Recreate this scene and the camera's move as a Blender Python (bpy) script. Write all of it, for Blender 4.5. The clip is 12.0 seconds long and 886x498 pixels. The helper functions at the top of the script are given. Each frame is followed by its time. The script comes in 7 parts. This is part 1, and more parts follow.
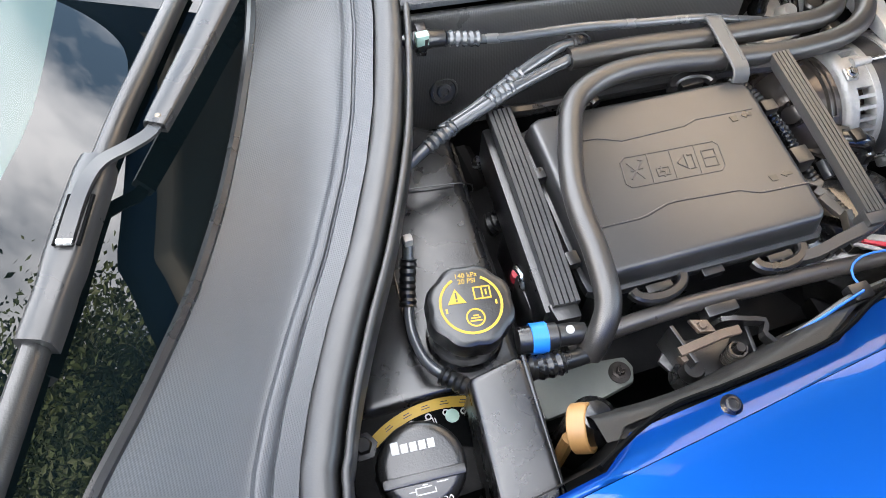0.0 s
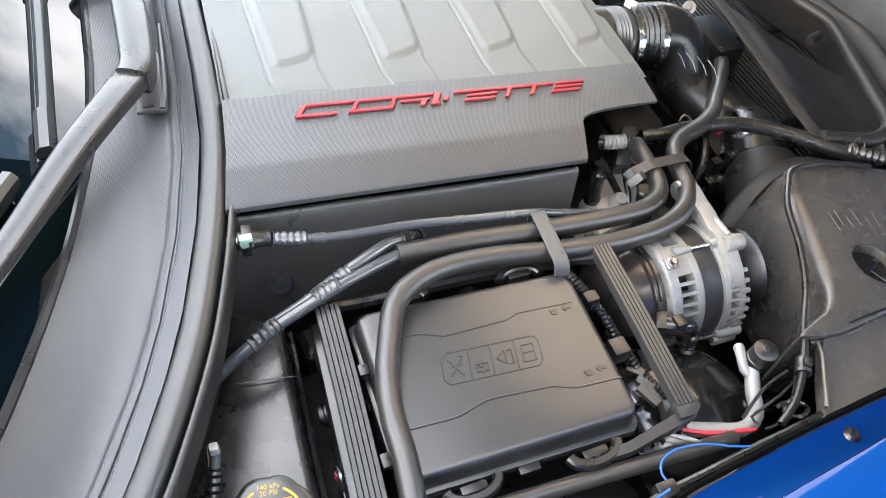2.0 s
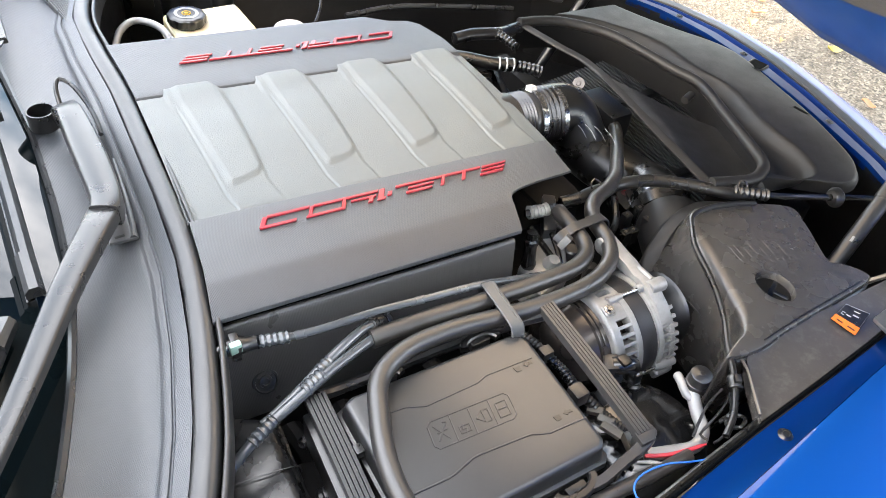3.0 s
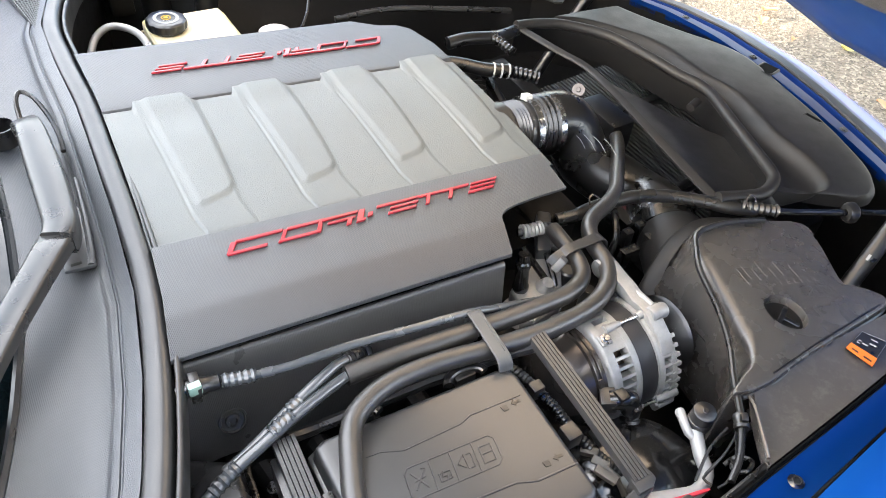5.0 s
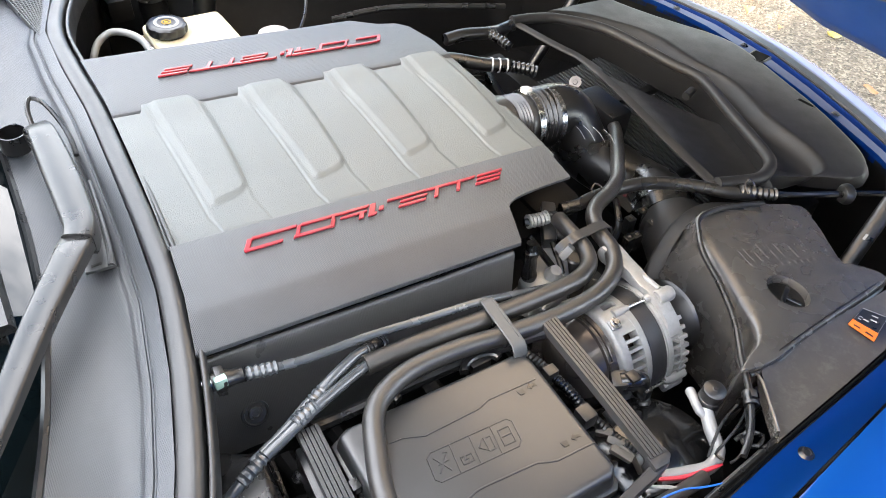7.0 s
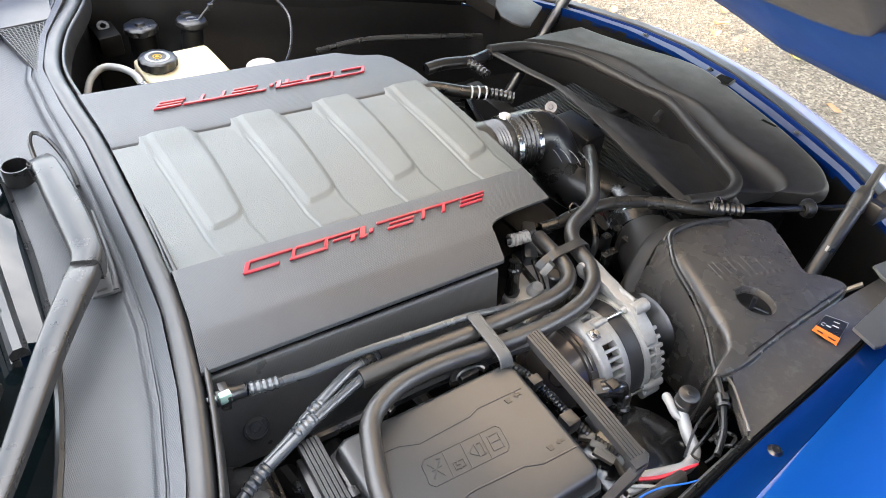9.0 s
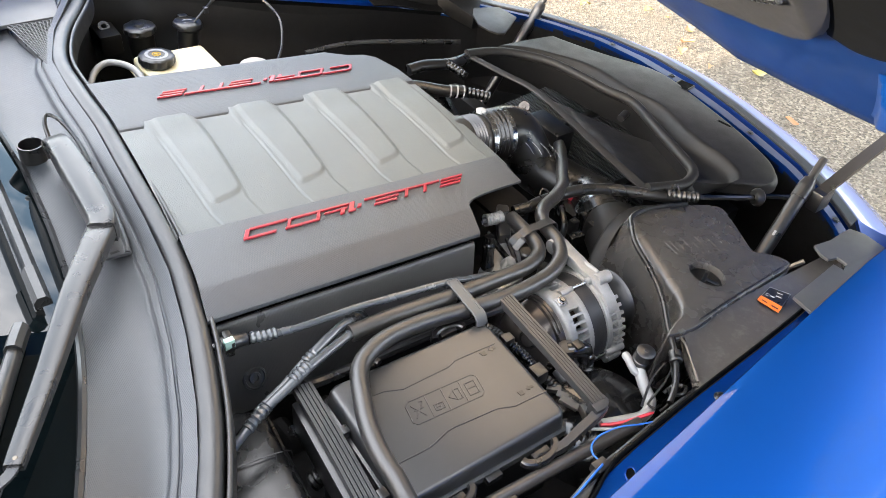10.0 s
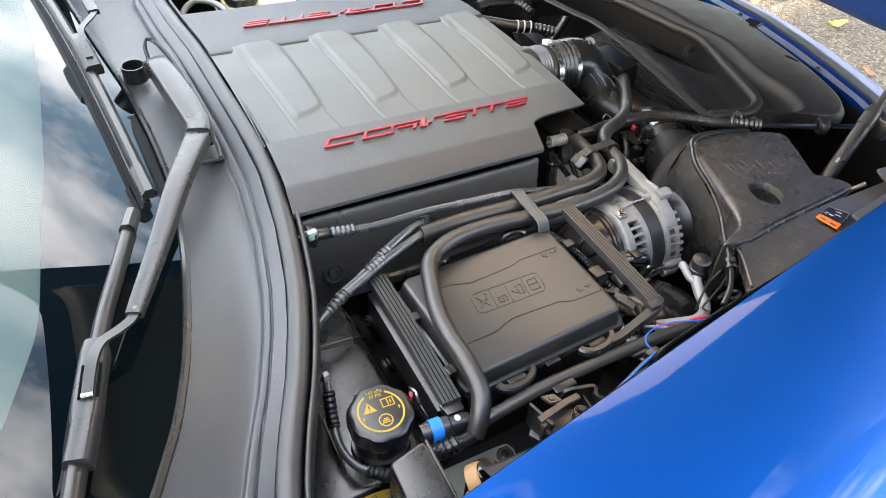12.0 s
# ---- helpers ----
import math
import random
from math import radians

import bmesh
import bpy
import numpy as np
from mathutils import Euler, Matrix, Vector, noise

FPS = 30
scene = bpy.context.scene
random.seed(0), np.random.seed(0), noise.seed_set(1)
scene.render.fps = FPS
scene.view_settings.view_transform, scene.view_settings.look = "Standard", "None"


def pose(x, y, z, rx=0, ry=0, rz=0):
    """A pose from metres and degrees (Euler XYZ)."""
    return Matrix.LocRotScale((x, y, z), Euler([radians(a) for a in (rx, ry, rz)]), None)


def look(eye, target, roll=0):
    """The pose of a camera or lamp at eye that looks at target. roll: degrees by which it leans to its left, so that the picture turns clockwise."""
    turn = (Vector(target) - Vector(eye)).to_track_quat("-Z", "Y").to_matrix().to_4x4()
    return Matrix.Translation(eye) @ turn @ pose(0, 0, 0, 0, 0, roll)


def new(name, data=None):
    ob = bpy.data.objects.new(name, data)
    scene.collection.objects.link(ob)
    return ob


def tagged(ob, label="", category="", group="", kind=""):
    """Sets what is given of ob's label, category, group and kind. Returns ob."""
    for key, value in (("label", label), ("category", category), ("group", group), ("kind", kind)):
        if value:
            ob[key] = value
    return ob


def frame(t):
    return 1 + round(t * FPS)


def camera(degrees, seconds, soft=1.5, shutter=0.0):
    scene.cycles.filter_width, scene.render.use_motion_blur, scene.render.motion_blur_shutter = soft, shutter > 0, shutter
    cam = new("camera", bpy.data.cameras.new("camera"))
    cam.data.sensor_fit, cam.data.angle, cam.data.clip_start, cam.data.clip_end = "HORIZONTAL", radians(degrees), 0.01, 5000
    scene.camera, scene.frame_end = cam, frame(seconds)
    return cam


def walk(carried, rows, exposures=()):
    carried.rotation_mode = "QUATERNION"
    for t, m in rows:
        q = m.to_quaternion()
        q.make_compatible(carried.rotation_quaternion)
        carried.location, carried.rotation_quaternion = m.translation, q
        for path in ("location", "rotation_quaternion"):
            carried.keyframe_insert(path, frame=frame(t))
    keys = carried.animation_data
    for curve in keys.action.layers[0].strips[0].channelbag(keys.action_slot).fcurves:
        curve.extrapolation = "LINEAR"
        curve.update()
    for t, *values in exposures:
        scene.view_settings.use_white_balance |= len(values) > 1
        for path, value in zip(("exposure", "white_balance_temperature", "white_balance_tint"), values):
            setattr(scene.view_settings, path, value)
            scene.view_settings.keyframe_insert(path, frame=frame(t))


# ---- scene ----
cam = camera(60.4, 12.0, soft=0.9)
PATH = [
    (0, (-0.255, -0.649, 1.315), (0.116, 0.267, -0.424), 4.0),
    (0.5, (-0.249, -0.645, 1.316), (0.176, 0.326, -0.38), 3.3),
    (1, (-0.21, -0.651, 1.334), (0.278, 0.339, -0.333), 4.4),
    (1.5, (-0.147, -0.645, 1.328), (0.366, 0.371, -0.317), 6.2),
    (2, (-0.124, -0.639, 1.376), (0.45, 0.482, -0.179), 7.8),
    (2.5, (-0.152, -0.638, 1.438), (0.56, 0.528, -0.022), 7.3),
    (3, (-0.204, -0.663, 1.448), (0.629, 0.488, 0.04), 6.2),
    (3.2, (-0.202, -0.653, 1.461), (0.654, 0.473, 0.047), 6.5),
    (4.8, (-0.123, -0.616, 1.434), (0.685, 0.548, 0.023), 6.5),
    (5, (-0.137, -0.617, 1.427), (0.671, 0.54, 0.01), 5.5),
    (5.5, (-0.176, -0.616, 1.422), (0.634, 0.517, -0.014), 4.3),
    (6, (-0.181, -0.617, 1.429), (0.629, 0.521, -0.003), 4.4),
    (6.5, (-0.17, -0.62, 1.432), (0.652, 0.523, 0.011), 4.4),
    (8.5, (-0.176, -0.63, 1.436), (0.661, 0.513, 0.024), 4.5),
    (9, (-0.203, -0.651, 1.467), (0.69, 0.499, 0.096), 4.5),
    (9.5, (-0.263, -0.681, 1.475), (0.698, 0.458, 0.141), 5.4),
    (10, (-0.279, -0.747, 1.484), (0.684, 0.402, 0.16), 6.2),
    (10.5, (-0.298, -0.804, 1.474), (0.608, 0.369, 0.131), 4.9),
    (11, (-0.326, -0.827, 1.466), (0.51, 0.37, 0.099), 4.0),
    (11.5, (-0.338, -0.847, 1.465), (0.456, 0.368, 0.089), 3.0),
    (12, (-0.346, -0.842, 1.463), (0.454, 0.359, 0.079), 2.7),
]
walk(cam, [(t, look(eye, target, roll)) for t, eye, target, roll in PATH], exposures=[(0, 3.5), (1.5, 3.45), (3, 3.42), (5.5, 3.4), (8.5, 3.37), (9.5, 3.25), (12, 3.02)])
# ---- world, sun ----
world = bpy.data.worlds.new("sky")
scene.world = world
world.use_nodes = True
wn, wl = world.node_tree.nodes, world.node_tree.links
wn.clear()
SUN_EL, SUN_AZ = radians(12), radians(273)
sky = wn.new("ShaderNodeTexSky")
sky.sky_type = "NISHITA"
sky.sun_disc = False
sky.sun_elevation, sky.sun_rotation = SUN_EL, SUN_AZ
sky.air_density, sky.dust_density = 1.0, 2.0
wcoord = wn.new("ShaderNodeTexCoord")
wmap = wn.new("ShaderNodeMapping")
wmap.inputs["Scale"].default_value = (1.0, 1.0, 2.2)
wl.new(wcoord.outputs["Generated"], wmap.inputs["Vector"])
cloud = wn.new("ShaderNodeTexNoise")
cloud.inputs["Scale"].default_value = 2.6
cloud.inputs["Detail"].default_value = 7.0
cloud.inputs["Roughness"].default_value = 0.58
wl.new(wmap.outputs["Vector"], cloud.inputs["Vector"])
cramp = wn.new("ShaderNodeValToRGB")
cramp.color_ramp.elements[0].position = 0.43
cramp.color_ramp.elements[1].position = 0.62
wl.new(cloud.outputs["Fac"], cramp.inputs["Fac"])
shade = wn.new("ShaderNodeTexNoise")
shade.inputs["Scale"].default_value = 4.0
shade.inputs["Detail"].default_value = 5.0
wl.new(wmap.outputs["Vector"], shade.inputs["Vector"])
tint = wn.new("ShaderNodeMix")
tint.data_type = "RGBA"
tint.inputs[6].default_value = (5.2, 5.5, 6.1, 1)
tint.inputs[7].default_value = (12.6, 12.1, 11.9, 1)
wl.new(shade.outputs["Fac"], tint.inputs[0])
wmix = wn.new("ShaderNodeMix")
wmix.data_type = "RGBA"
wl.new(cramp.outputs["Color"], wmix.inputs[0])
wl.new(sky.outputs["Color"], wmix.inputs[6])
wl.new(tint.outputs[2], wmix.inputs[7])
wbg = wn.new("ShaderNodeBackground")
wbg.inputs["Strength"].default_value = 0.15
wl.new(wmix.outputs[2], wbg.inputs["Color"])
wout = wn.new("ShaderNodeOutputWorld")
wl.new(wbg.outputs[0], wout.inputs["Surface"])

sun_data = bpy.data.lights.new("sun", "SUN")
sun_data.energy, sun_data.angle, sun_data.color = 5.0, radians(2.5), (1.0, 0.86, 0.70)
sun = new("sun", sun_data)
sun_dir = Vector((math.sin(SUN_AZ) * math.cos(SUN_EL), math.cos(SUN_AZ) * math.cos(SUN_EL), math.sin(SUN_EL)))
sun.matrix_world = look(sun_dir * 20, (0, 0, 0))

# ---- materials ----


def material(name, color, rough=0.5, metal=0.0, grain=0.0, grain_scale=600.0, vary=0.25, vary_scale=9.0, coat=0.0, spec=0.5,
             weave=0.0, pitch=0.0022, rough_vary=0.12, dust=0.0, detail_bump=0.0, detail_scale=60.0):
    """A surface with variation at two scales, fine relief and, if wanted, a woven grain of the given pitch."""
    mat = bpy.data.materials.new(name)
    mat.use_nodes = True
    n, l = mat.node_tree.nodes, mat.node_tree.links
    bsdf = n["Principled BSDF"]
    co = n.new("ShaderNodeTexCoord")
    big = n.new("ShaderNodeTexNoise")
    big.inputs["Scale"].default_value, big.inputs["Detail"].default_value = vary_scale, 6.0
    big.inputs["Roughness"].default_value = 0.65
    l.new(co.outputs["Object"], big.inputs["Vector"])
    mix = n.new("ShaderNodeMix")
    mix.data_type = "RGBA"
    mix.inputs[6].default_value = (*[c * (1 - vary) for c in color], 1)
    mix.inputs[7].default_value = (*[min(1, c * (1 + vary)) for c in color], 1)
    l.new(big.outputs["Fac"], mix.inputs[0])
    out = mix.outputs[2]
    if dust:
        speck = n.new("ShaderNodeTexNoise")
        speck.inputs["Scale"].default_value, speck.inputs["Detail"].default_value = 45.0, 8.0
        speck.inputs["Roughness"].default_value = 0.75
        l.new(co.outputs["Object"], speck.inputs["Vector"])
        ramp = n.new("ShaderNodeMapRange")
        ramp.inputs[1].default_value, ramp.inputs[2].default_value = 0.5, 0.85
        ramp.inputs[4].default_value = dust
        l.new(speck.outputs["Fac"], ramp.inputs[0])
        dmix = n.new("ShaderNodeMix")
        dmix.data_type = "RGBA"
        dmix.inputs[7].default_value = (0.27, 0.255, 0.235, 1)
        l.new(ramp.outputs[0], dmix.inputs[0])
        l.new(out, dmix.inputs[6])
        out = dmix.outputs[2]
    l.new(out, bsdf.inputs["Base Color"])
    rr = n.new("ShaderNodeMapRange")
    rr.inputs[3].default_value, rr.inputs[4].default_value = max(0.005, rough - rough_vary), min(1, rough + rough_vary)
    mid = n.new("ShaderNodeTexNoise")
    mid.inputs["Scale"].default_value, mid.inputs["Detail"].default_value = vary_scale * 3.1, 5.0
    l.new(co.outputs["Object"], mid.inputs["Vector"])
    l.new(mid.outputs["Fac"], rr.inputs[0])
    l.new(rr.outputs[0], bsdf.inputs["Roughness"])
    bsdf.inputs["Metallic"].default_value = metal
    bsdf.inputs["Specular IOR Level"].default_value = spec
    bsdf.inputs["Coat Weight"].default_value = coat
    bsdf.inputs["Coat Roughness"].default_value = 0.03
    last = None
    if detail_bump:
        dn = n.new("ShaderNodeTexNoise")
        dn.inputs["Scale"].default_value, dn.inputs["Detail"].default_value = detail_scale, 4.0
        l.new(co.outputs["Object"], dn.inputs["Vector"])
        b = n.new("ShaderNodeBump")
        b.inputs["Strength"].default_value, b.inputs["Distance"].default_value = detail_bump, 0.002
        l.new(dn.outputs["Fac"], b.inputs["Height"])
        last = b
    if grain:
        fine = n.new("ShaderNodeTexNoise")
        fine.inputs["Scale"].default_value, fine.inputs["Detail"].default_value = grain_scale, 2.0
        l.new(co.outputs["Object"], fine.inputs["Vector"])
        b = n.new("ShaderNodeBump")
        b.inputs["Strength"].default_value, b.inputs["Distance"].default_value = grain, 0.0006
        l.new(fine.outputs["Fac"], b.inputs["Height"])
        if last:
            l.new(last.outputs[0], b.inputs["Normal"])
        last = b
    if weave:
        sep = n.new("ShaderNodeSeparateXYZ")
        l.new(co.outputs["Object"], sep.inputs[0])
        waves = []
        for a, c in (("X", "Y"), ("X", "Z")):
            s = n.new("ShaderNodeMath")
            s.operation = "ADD" if a + c == "XY" else "SUBTRACT"
            if s.operation == "ADD":
                l.new(sep.outputs["X"], s.inputs[0])
                l.new(sep.outputs["Y"], s.inputs[1])
            else:
                l.new(sep.outputs["X"], s.inputs[0])
                l.new(sep.outputs["Y"], s.inputs[1])
            z = n.new("ShaderNodeMath")
            z.operation = "MULTIPLY_ADD"
            l.new(sep.outputs["Z"], z.inputs[0])
            z.inputs[1].default_value = 1.0 if a + c == "XY" else -1.0
            l.new(s.outputs[0], z.inputs[2])
            k = n.new("ShaderNodeMath")
            k.operation = "MULTIPLY"
            k.inputs[1].default_value = 2 * math.pi / (pitch * 1.414)
            l.new(z.outputs[0], k.inputs[0])
            w = n.new("ShaderNodeMath")
            w.operation = "SINE"
            l.new(k.outputs[0], w.inputs[0])
            waves.append(w)
        m = n.new("ShaderNodeMath")
        m.operation = "MULTIPLY"
        l.new(waves[0].outputs[0], m.inputs[0])
        l.new(waves[1].outputs[0], m.inputs[1])
        b = n.new("ShaderNodeBump")
        b.inputs["Strength"].default_value, b.inputs["Distance"].default_value = weave, 0.0005
        l.new(m.outputs[0], b.inputs["Height"])
        if last:
            l.new(last.outputs[0], b.inputs["Normal"])
        last = b
    if last:
        l.new(last.outputs[0], bsdf.inputs["Normal"])
    return mat


BLACK = material("black_plastic", (0.0080, 0.0080, 0.0083), 0.31, grain=0.3, dust=0.03, spec=0.75, rough_vary=0.10)
LID = material("dusty_black_plastic", (0.0265, 0.0265, 0.0266), 0.32, grain=0.08, grain_scale=1300, dust=0.02, vary=0.18, spec=0.75, rough_vary=0.05)
AIRBOX = material("brownish_black_plastic", (0.043, 0.0402, 0.0378), 0.27, grain=0.35, grain_scale=900, dust=0.03, vary=0.22, spec=0.7, rough_vary=0.08)
# Dusty plastic, lightened further in colour to stand in for sky sheen
VALANCE = material("dusty_lightened_valance_plastic", (0.060, 0.056, 0.052), 0.20, dust=0.20, vary=0.3, detail_bump=0.05, spec=0.8)
SHROUD = material("matt_black_duct_plastic", (0.0115, 0.0113, 0.0112), 0.50, grain=0.25, dust=0.03, vary=0.2, spec=0.32)
GLOSS = material("glossy_black_plastic", (0.008, 0.008, 0.008), 0.14, dust=0.05, vary=0.3, detail_bump=0.06, spec=0.8)
WEAVE = material("woven_black_plastic", (0.041, 0.0435, 0.048), 0.36, weave=0.30, pitch=0.0024, vary=0.12, spec=0.5, rough_vary=0.05)
VALLEY = material("ribbed_black_plastic", (0.052, 0.0515, 0.051), 0.32, weave=0.20, pitch=0.0026, vary=0.2, dust=0.02, spec=0.8)
COWL = material("cowl_plastic", (0.042, 0.045, 0.050), 0.35, weave=0.20, pitch=0.0024, vary=0.12, dust=0.02, spec=0.52, rough_vary=0.06)
COWL_PLAIN = material("smooth_cowl_plastic", (0.048, 0.050, 0.054), 0.33, grain=0.15, vary=0.12, dust=0.02, spec=0.52)
WIPER = material("painted_wiper_steel", (0.017, 0.017, 0.0176), 0.30, grain=0.06, vary=0.15, spec=0.5)
SEAL = material("weatherstrip_rubber", (0.020, 0.020, 0.0205), 0.38, grain=0.15, vary=0.25, vary_scale=14, spec=0.65)
RUBBER = material("black_rubber", (0.0085, 0.0085, 0.0085), 0.29, grain=0.12, vary=0.3, dust=0.02, spec=0.6)
SLEEVE = material("foam_hose_sleeve", (0.018, 0.0168, 0.0156), 0.36, grain=0.4, grain_scale=1100, vary=0.2, spec=0.85, rough_vary=0.08)
NYLON = material("nylon_line", (0.050, 0.055, 0.061), 0.24, vary=0.3, spec=0.9)
GREY = material("grey_manifold_plastic", (0.103, 0.1125, 0.1115), 0.50, grain=0.9, grain_scale=750, vary=0.06, vary_scale=5, detail_bump=0.04)
TANK = material("black_tank_plastic", (0.0085, 0.0085, 0.009), 0.27, grain=0.07, grain_scale=1200, vary=0.25, dust=0.02, spec=0.85)
ALU = material("cast_aluminium", (0.245, 0.243, 0.238), 0.46, metal=0.4, grain=0.9, grain_scale=380, vary=0.4, vary_scale=45, detail_bump=0.15, detail_scale=160)
STEEL = material("bright_steel", (0.42, 0.43, 0.44), 0.26, metal=1.0, vary=0.2, vary_scale=40)
DULL = material("dull_zinc_steel", (0.16, 0.14, 0.115), 0.36, metal=0.85, vary=0.4, vary_scale=40, grain=0.3)
DARKMETAL = material("dark_end_cap_metal", (0.075, 0.066, 0.060), 0.22, metal=0.6, vary=0.3, vary_scale=25)
CASTING = material("stained_casting", (0.085, 0.083, 0.081), 0.34, metal=0.75, vary=0.35, vary_scale=30)
COPPER = material("copper_winding", (0.030, 0.017, 0.010), 0.5, metal=0.0, vary=0.6, vary_scale=80, spec=0.3)
LAMINATION = material("stator_lamination", (0.030, 0.030, 0.032), 0.42, metal=0.3, grain=0.4)
PIPE = material("aluminium_pipe", (0.29, 0.288, 0.28), 0.46, metal=0.25, vary=0.15, vary_scale=25)
STRAP = material("ribbed_strap_plastic", (0.026, 0.026, 0.0265), 0.34, grain=0.2, vary=0.2, dust=0.03, spec=0.55)
BLUE = material("blue_metallic_paint", (0.001, 0.062, 0.315), 0.42, metal=0.85, vary=0.05, vary_scale=3, coat=0.8, rough_vary=0.03, spec=0.3)
# Body blue darkened in colour, as the rail mirrors the dark hood
BLUE_RAIL = material("blue_rail_darkened", (0.0006, 0.014, 0.085), 0.45, metal=0.3, vary=0.1, vary_scale=5, rough_vary=0.04, spec=0.08)
# Body blue darkened in colour for the shaded underside of the hood
BLUE_HOOD = material("blue_hood_shaded", (0.0004, 0.013, 0.064), 0.40, metal=0.2, vary=0.1, vary_scale=5, coat=0.15, rough_vary=0.04, spec=0.2)
RED = material("red_badge_enamel", (0.27, 0.016, 0.026), 0.36, vary=0.08, coat=0.2)
YELLOW = material("yellow_print", (0.38, 0.24, 0.012), 0.5, vary=0.08)
WHITE = material("white_print", (0.42, 0.42, 0.41), 0.5, vary=0.06)
SILVER_PRINT = material("silver_print", (0.24, 0.247, 0.255), 0.45, vary=0.08)
BRACE = material("brown_black_brace_paint", (0.036, 0.032, 0.029), 0.32, vary=0.35, vary_scale=18, dust=0.06, spec=0.7)
ORANGE = material("orange_print", (0.80, 0.16, 0.02), 0.45, vary=0.05)
TAN = material("tan_plastic", (0.25, 0.135, 0.045), 0.45, vary=0.1, grain=0.15)
TAN_GREY = material("tan_grey_connector", (0.10, 0.085, 0.065), 0.45, vary=0.2)
CREAM = material("cream_reservoir_plastic", (0.56, 0.50, 0.34), 0.42, vary=0.06, vary_scale=12)
CREAM.node_tree.nodes["Principled BSDF"].inputs["Subsurface Weight"].default_value = 0.25
CREAM.node_tree.nodes["Principled BSDF"].inputs["Subsurface Radius"].default_value = (0.01, 0.008, 0.004)
BLUE_CLIP = material("blue_clip_plastic", (0.01, 0.16, 0.60), 0.4, vary=0.08)
TEAL = material("pale_green_clip", (0.30, 0.44, 0.38), 0.4, vary=0.1)
RED_WIRE = material("red_insulation", (0.55, 0.03, 0.05), 0.42, vary=0.1)
BLUE_WIRE = material("blue_insulation", (0.012, 0.11, 0.46), 0.42, vary=0.1)
WHITE_WIRE = material("white_insulation", (0.33, 0.31, 0.285), 0.42, vary=0.12)
# Black bay parts, darkened further in colour for the bay's deep shade
DARKBAY = material("shaded_bay_black", (0.0050, 0.0049, 0.0049), 0.52, grain=0.3, dust=0.015, vary=0.4, detail_bump=0.2, spec=0.18)
BRACKET = material("grey_bracket_plastic", (0.058, 0.060, 0.061), 0.42, vary=0.2, dust=0.05)
PRIMER = material("grey_green_primer", (0.135, 0.145, 0.130), 0.5, vary=0.25, vary_scale=20, dust=0.1)
RUST = material("rusty_zinc", (0.095, 0.070, 0.052), 0.42, metal=0.35, vary=0.5, vary_scale=60, grain=0.4)
CARBON = material("dark_trim", (0.010, 0.010, 0.011), 0.3, vary=0.2)
# Near-black for rubber and print, and for shade painted in holes and slots
VOID = material("near_black", (0.0015, 0.0018, 0.002), 0.8, spec=0.05)
DASH = material("black_banded_glass", (0.0015, 0.0030, 0.0036), 0.0, spec=0.42, vary=0.15, rough_vary=0.0)
SHADE = material("pale_sunshade_foil", (0.15, 0.17, 0.165), 0.6, vary=0.08, vary_scale=6)
FIN = material("radiator_core_metal", (0.055, 0.055, 0.055), 0.5, metal=0.5, vary=0.3)
LEAF_Y = material("yellow_leaf", (0.36, 0.29, 0.06), 0.6, vary=0.25, vary_scale=30)
LEAF_B = material("brown_leaf", (0.30, 0.14, 0.06), 0.7, vary=0.3, vary_scale=30)
FOLIAGE = material("foliage", (0.055, 0.085, 0.025), 0.6, vary=0.5, vary_scale=1.5)
BARK = material("bark", (0.10, 0.075, 0.055), 0.85, vary=0.35, vary_scale=6, detail_bump=0.6, detail_scale=20)

# Thin tinted glass: straight through, with a clear reflection
GLASS = bpy.data.materials.new("windscreen_glass")
GLASS.use_nodes = True
gn, gl = GLASS.node_tree.nodes, GLASS.node_tree.links
gn.clear()
g_out, g_mix = gn.new("ShaderNodeOutputMaterial"), gn.new("ShaderNodeMixShader")
g_clear, g_gloss, g_fres = gn.new("ShaderNodeBsdfTransparent"), gn.new("ShaderNodeBsdfGlossy"), gn.new("ShaderNodeFresnel")
g_clear.inputs["Color"].default_value = (0.66, 0.78, 0.76, 1)
g_gloss.inputs["Roughness"].default_value = 0.0
g_fres.inputs["IOR"].default_value = 1.42
gl.new(g_fres.outputs[0], g_mix.inputs[0])
gl.new(g_clear.outputs[0], g_mix.inputs[1])
gl.new(g_gloss.outputs[0], g_mix.inputs[2])
gl.new(g_mix.outputs[0], g_out.inputs["Surface"])

# Coarse asphalt with pale aggregate
ASPHALT = bpy.data.materials.new("gravelly_asphalt")
ASPHALT.use_nodes = True
an, al = ASPHALT.node_tree.nodes, ASPHALT.node_tree.links
ab = an["Principled BSDF"]
ab.inputs["Roughness"].default_value = 0.9
aco = an.new("ShaderNodeTexCoord")
avor = an.new("ShaderNodeTexVoronoi")
avor.inputs["Scale"].default_value = 118.0
al.new(aco.outputs["Object"], avor.inputs["Vector"])
asep = an.new("ShaderNodeSeparateColor")
al.new(avor.outputs["Color"], asep.inputs[0])
aramp = an.new("ShaderNodeValToRGB")
for pos, col in ((0.0, (0.042, 0.034, 0.023, 1)), (0.30, (0.082, 0.067, 0.047, 1)), (0.65, (0.120, 0.100, 0.072, 1)), (0.92, (0.178, 0.154, 0.115, 1))):
    e = aramp.color_ramp.elements.new(pos) if pos not in (0.0,) else aramp.color_ramp.elements[0]
    e.position, e.color = pos, col
aramp.color_ramp.elements[-1].color = (0.21, 0.185, 0.14, 1)
al.new(asep.outputs[0], aramp.inputs["Fac"])
abig = an.new("ShaderNodeTexNoise")
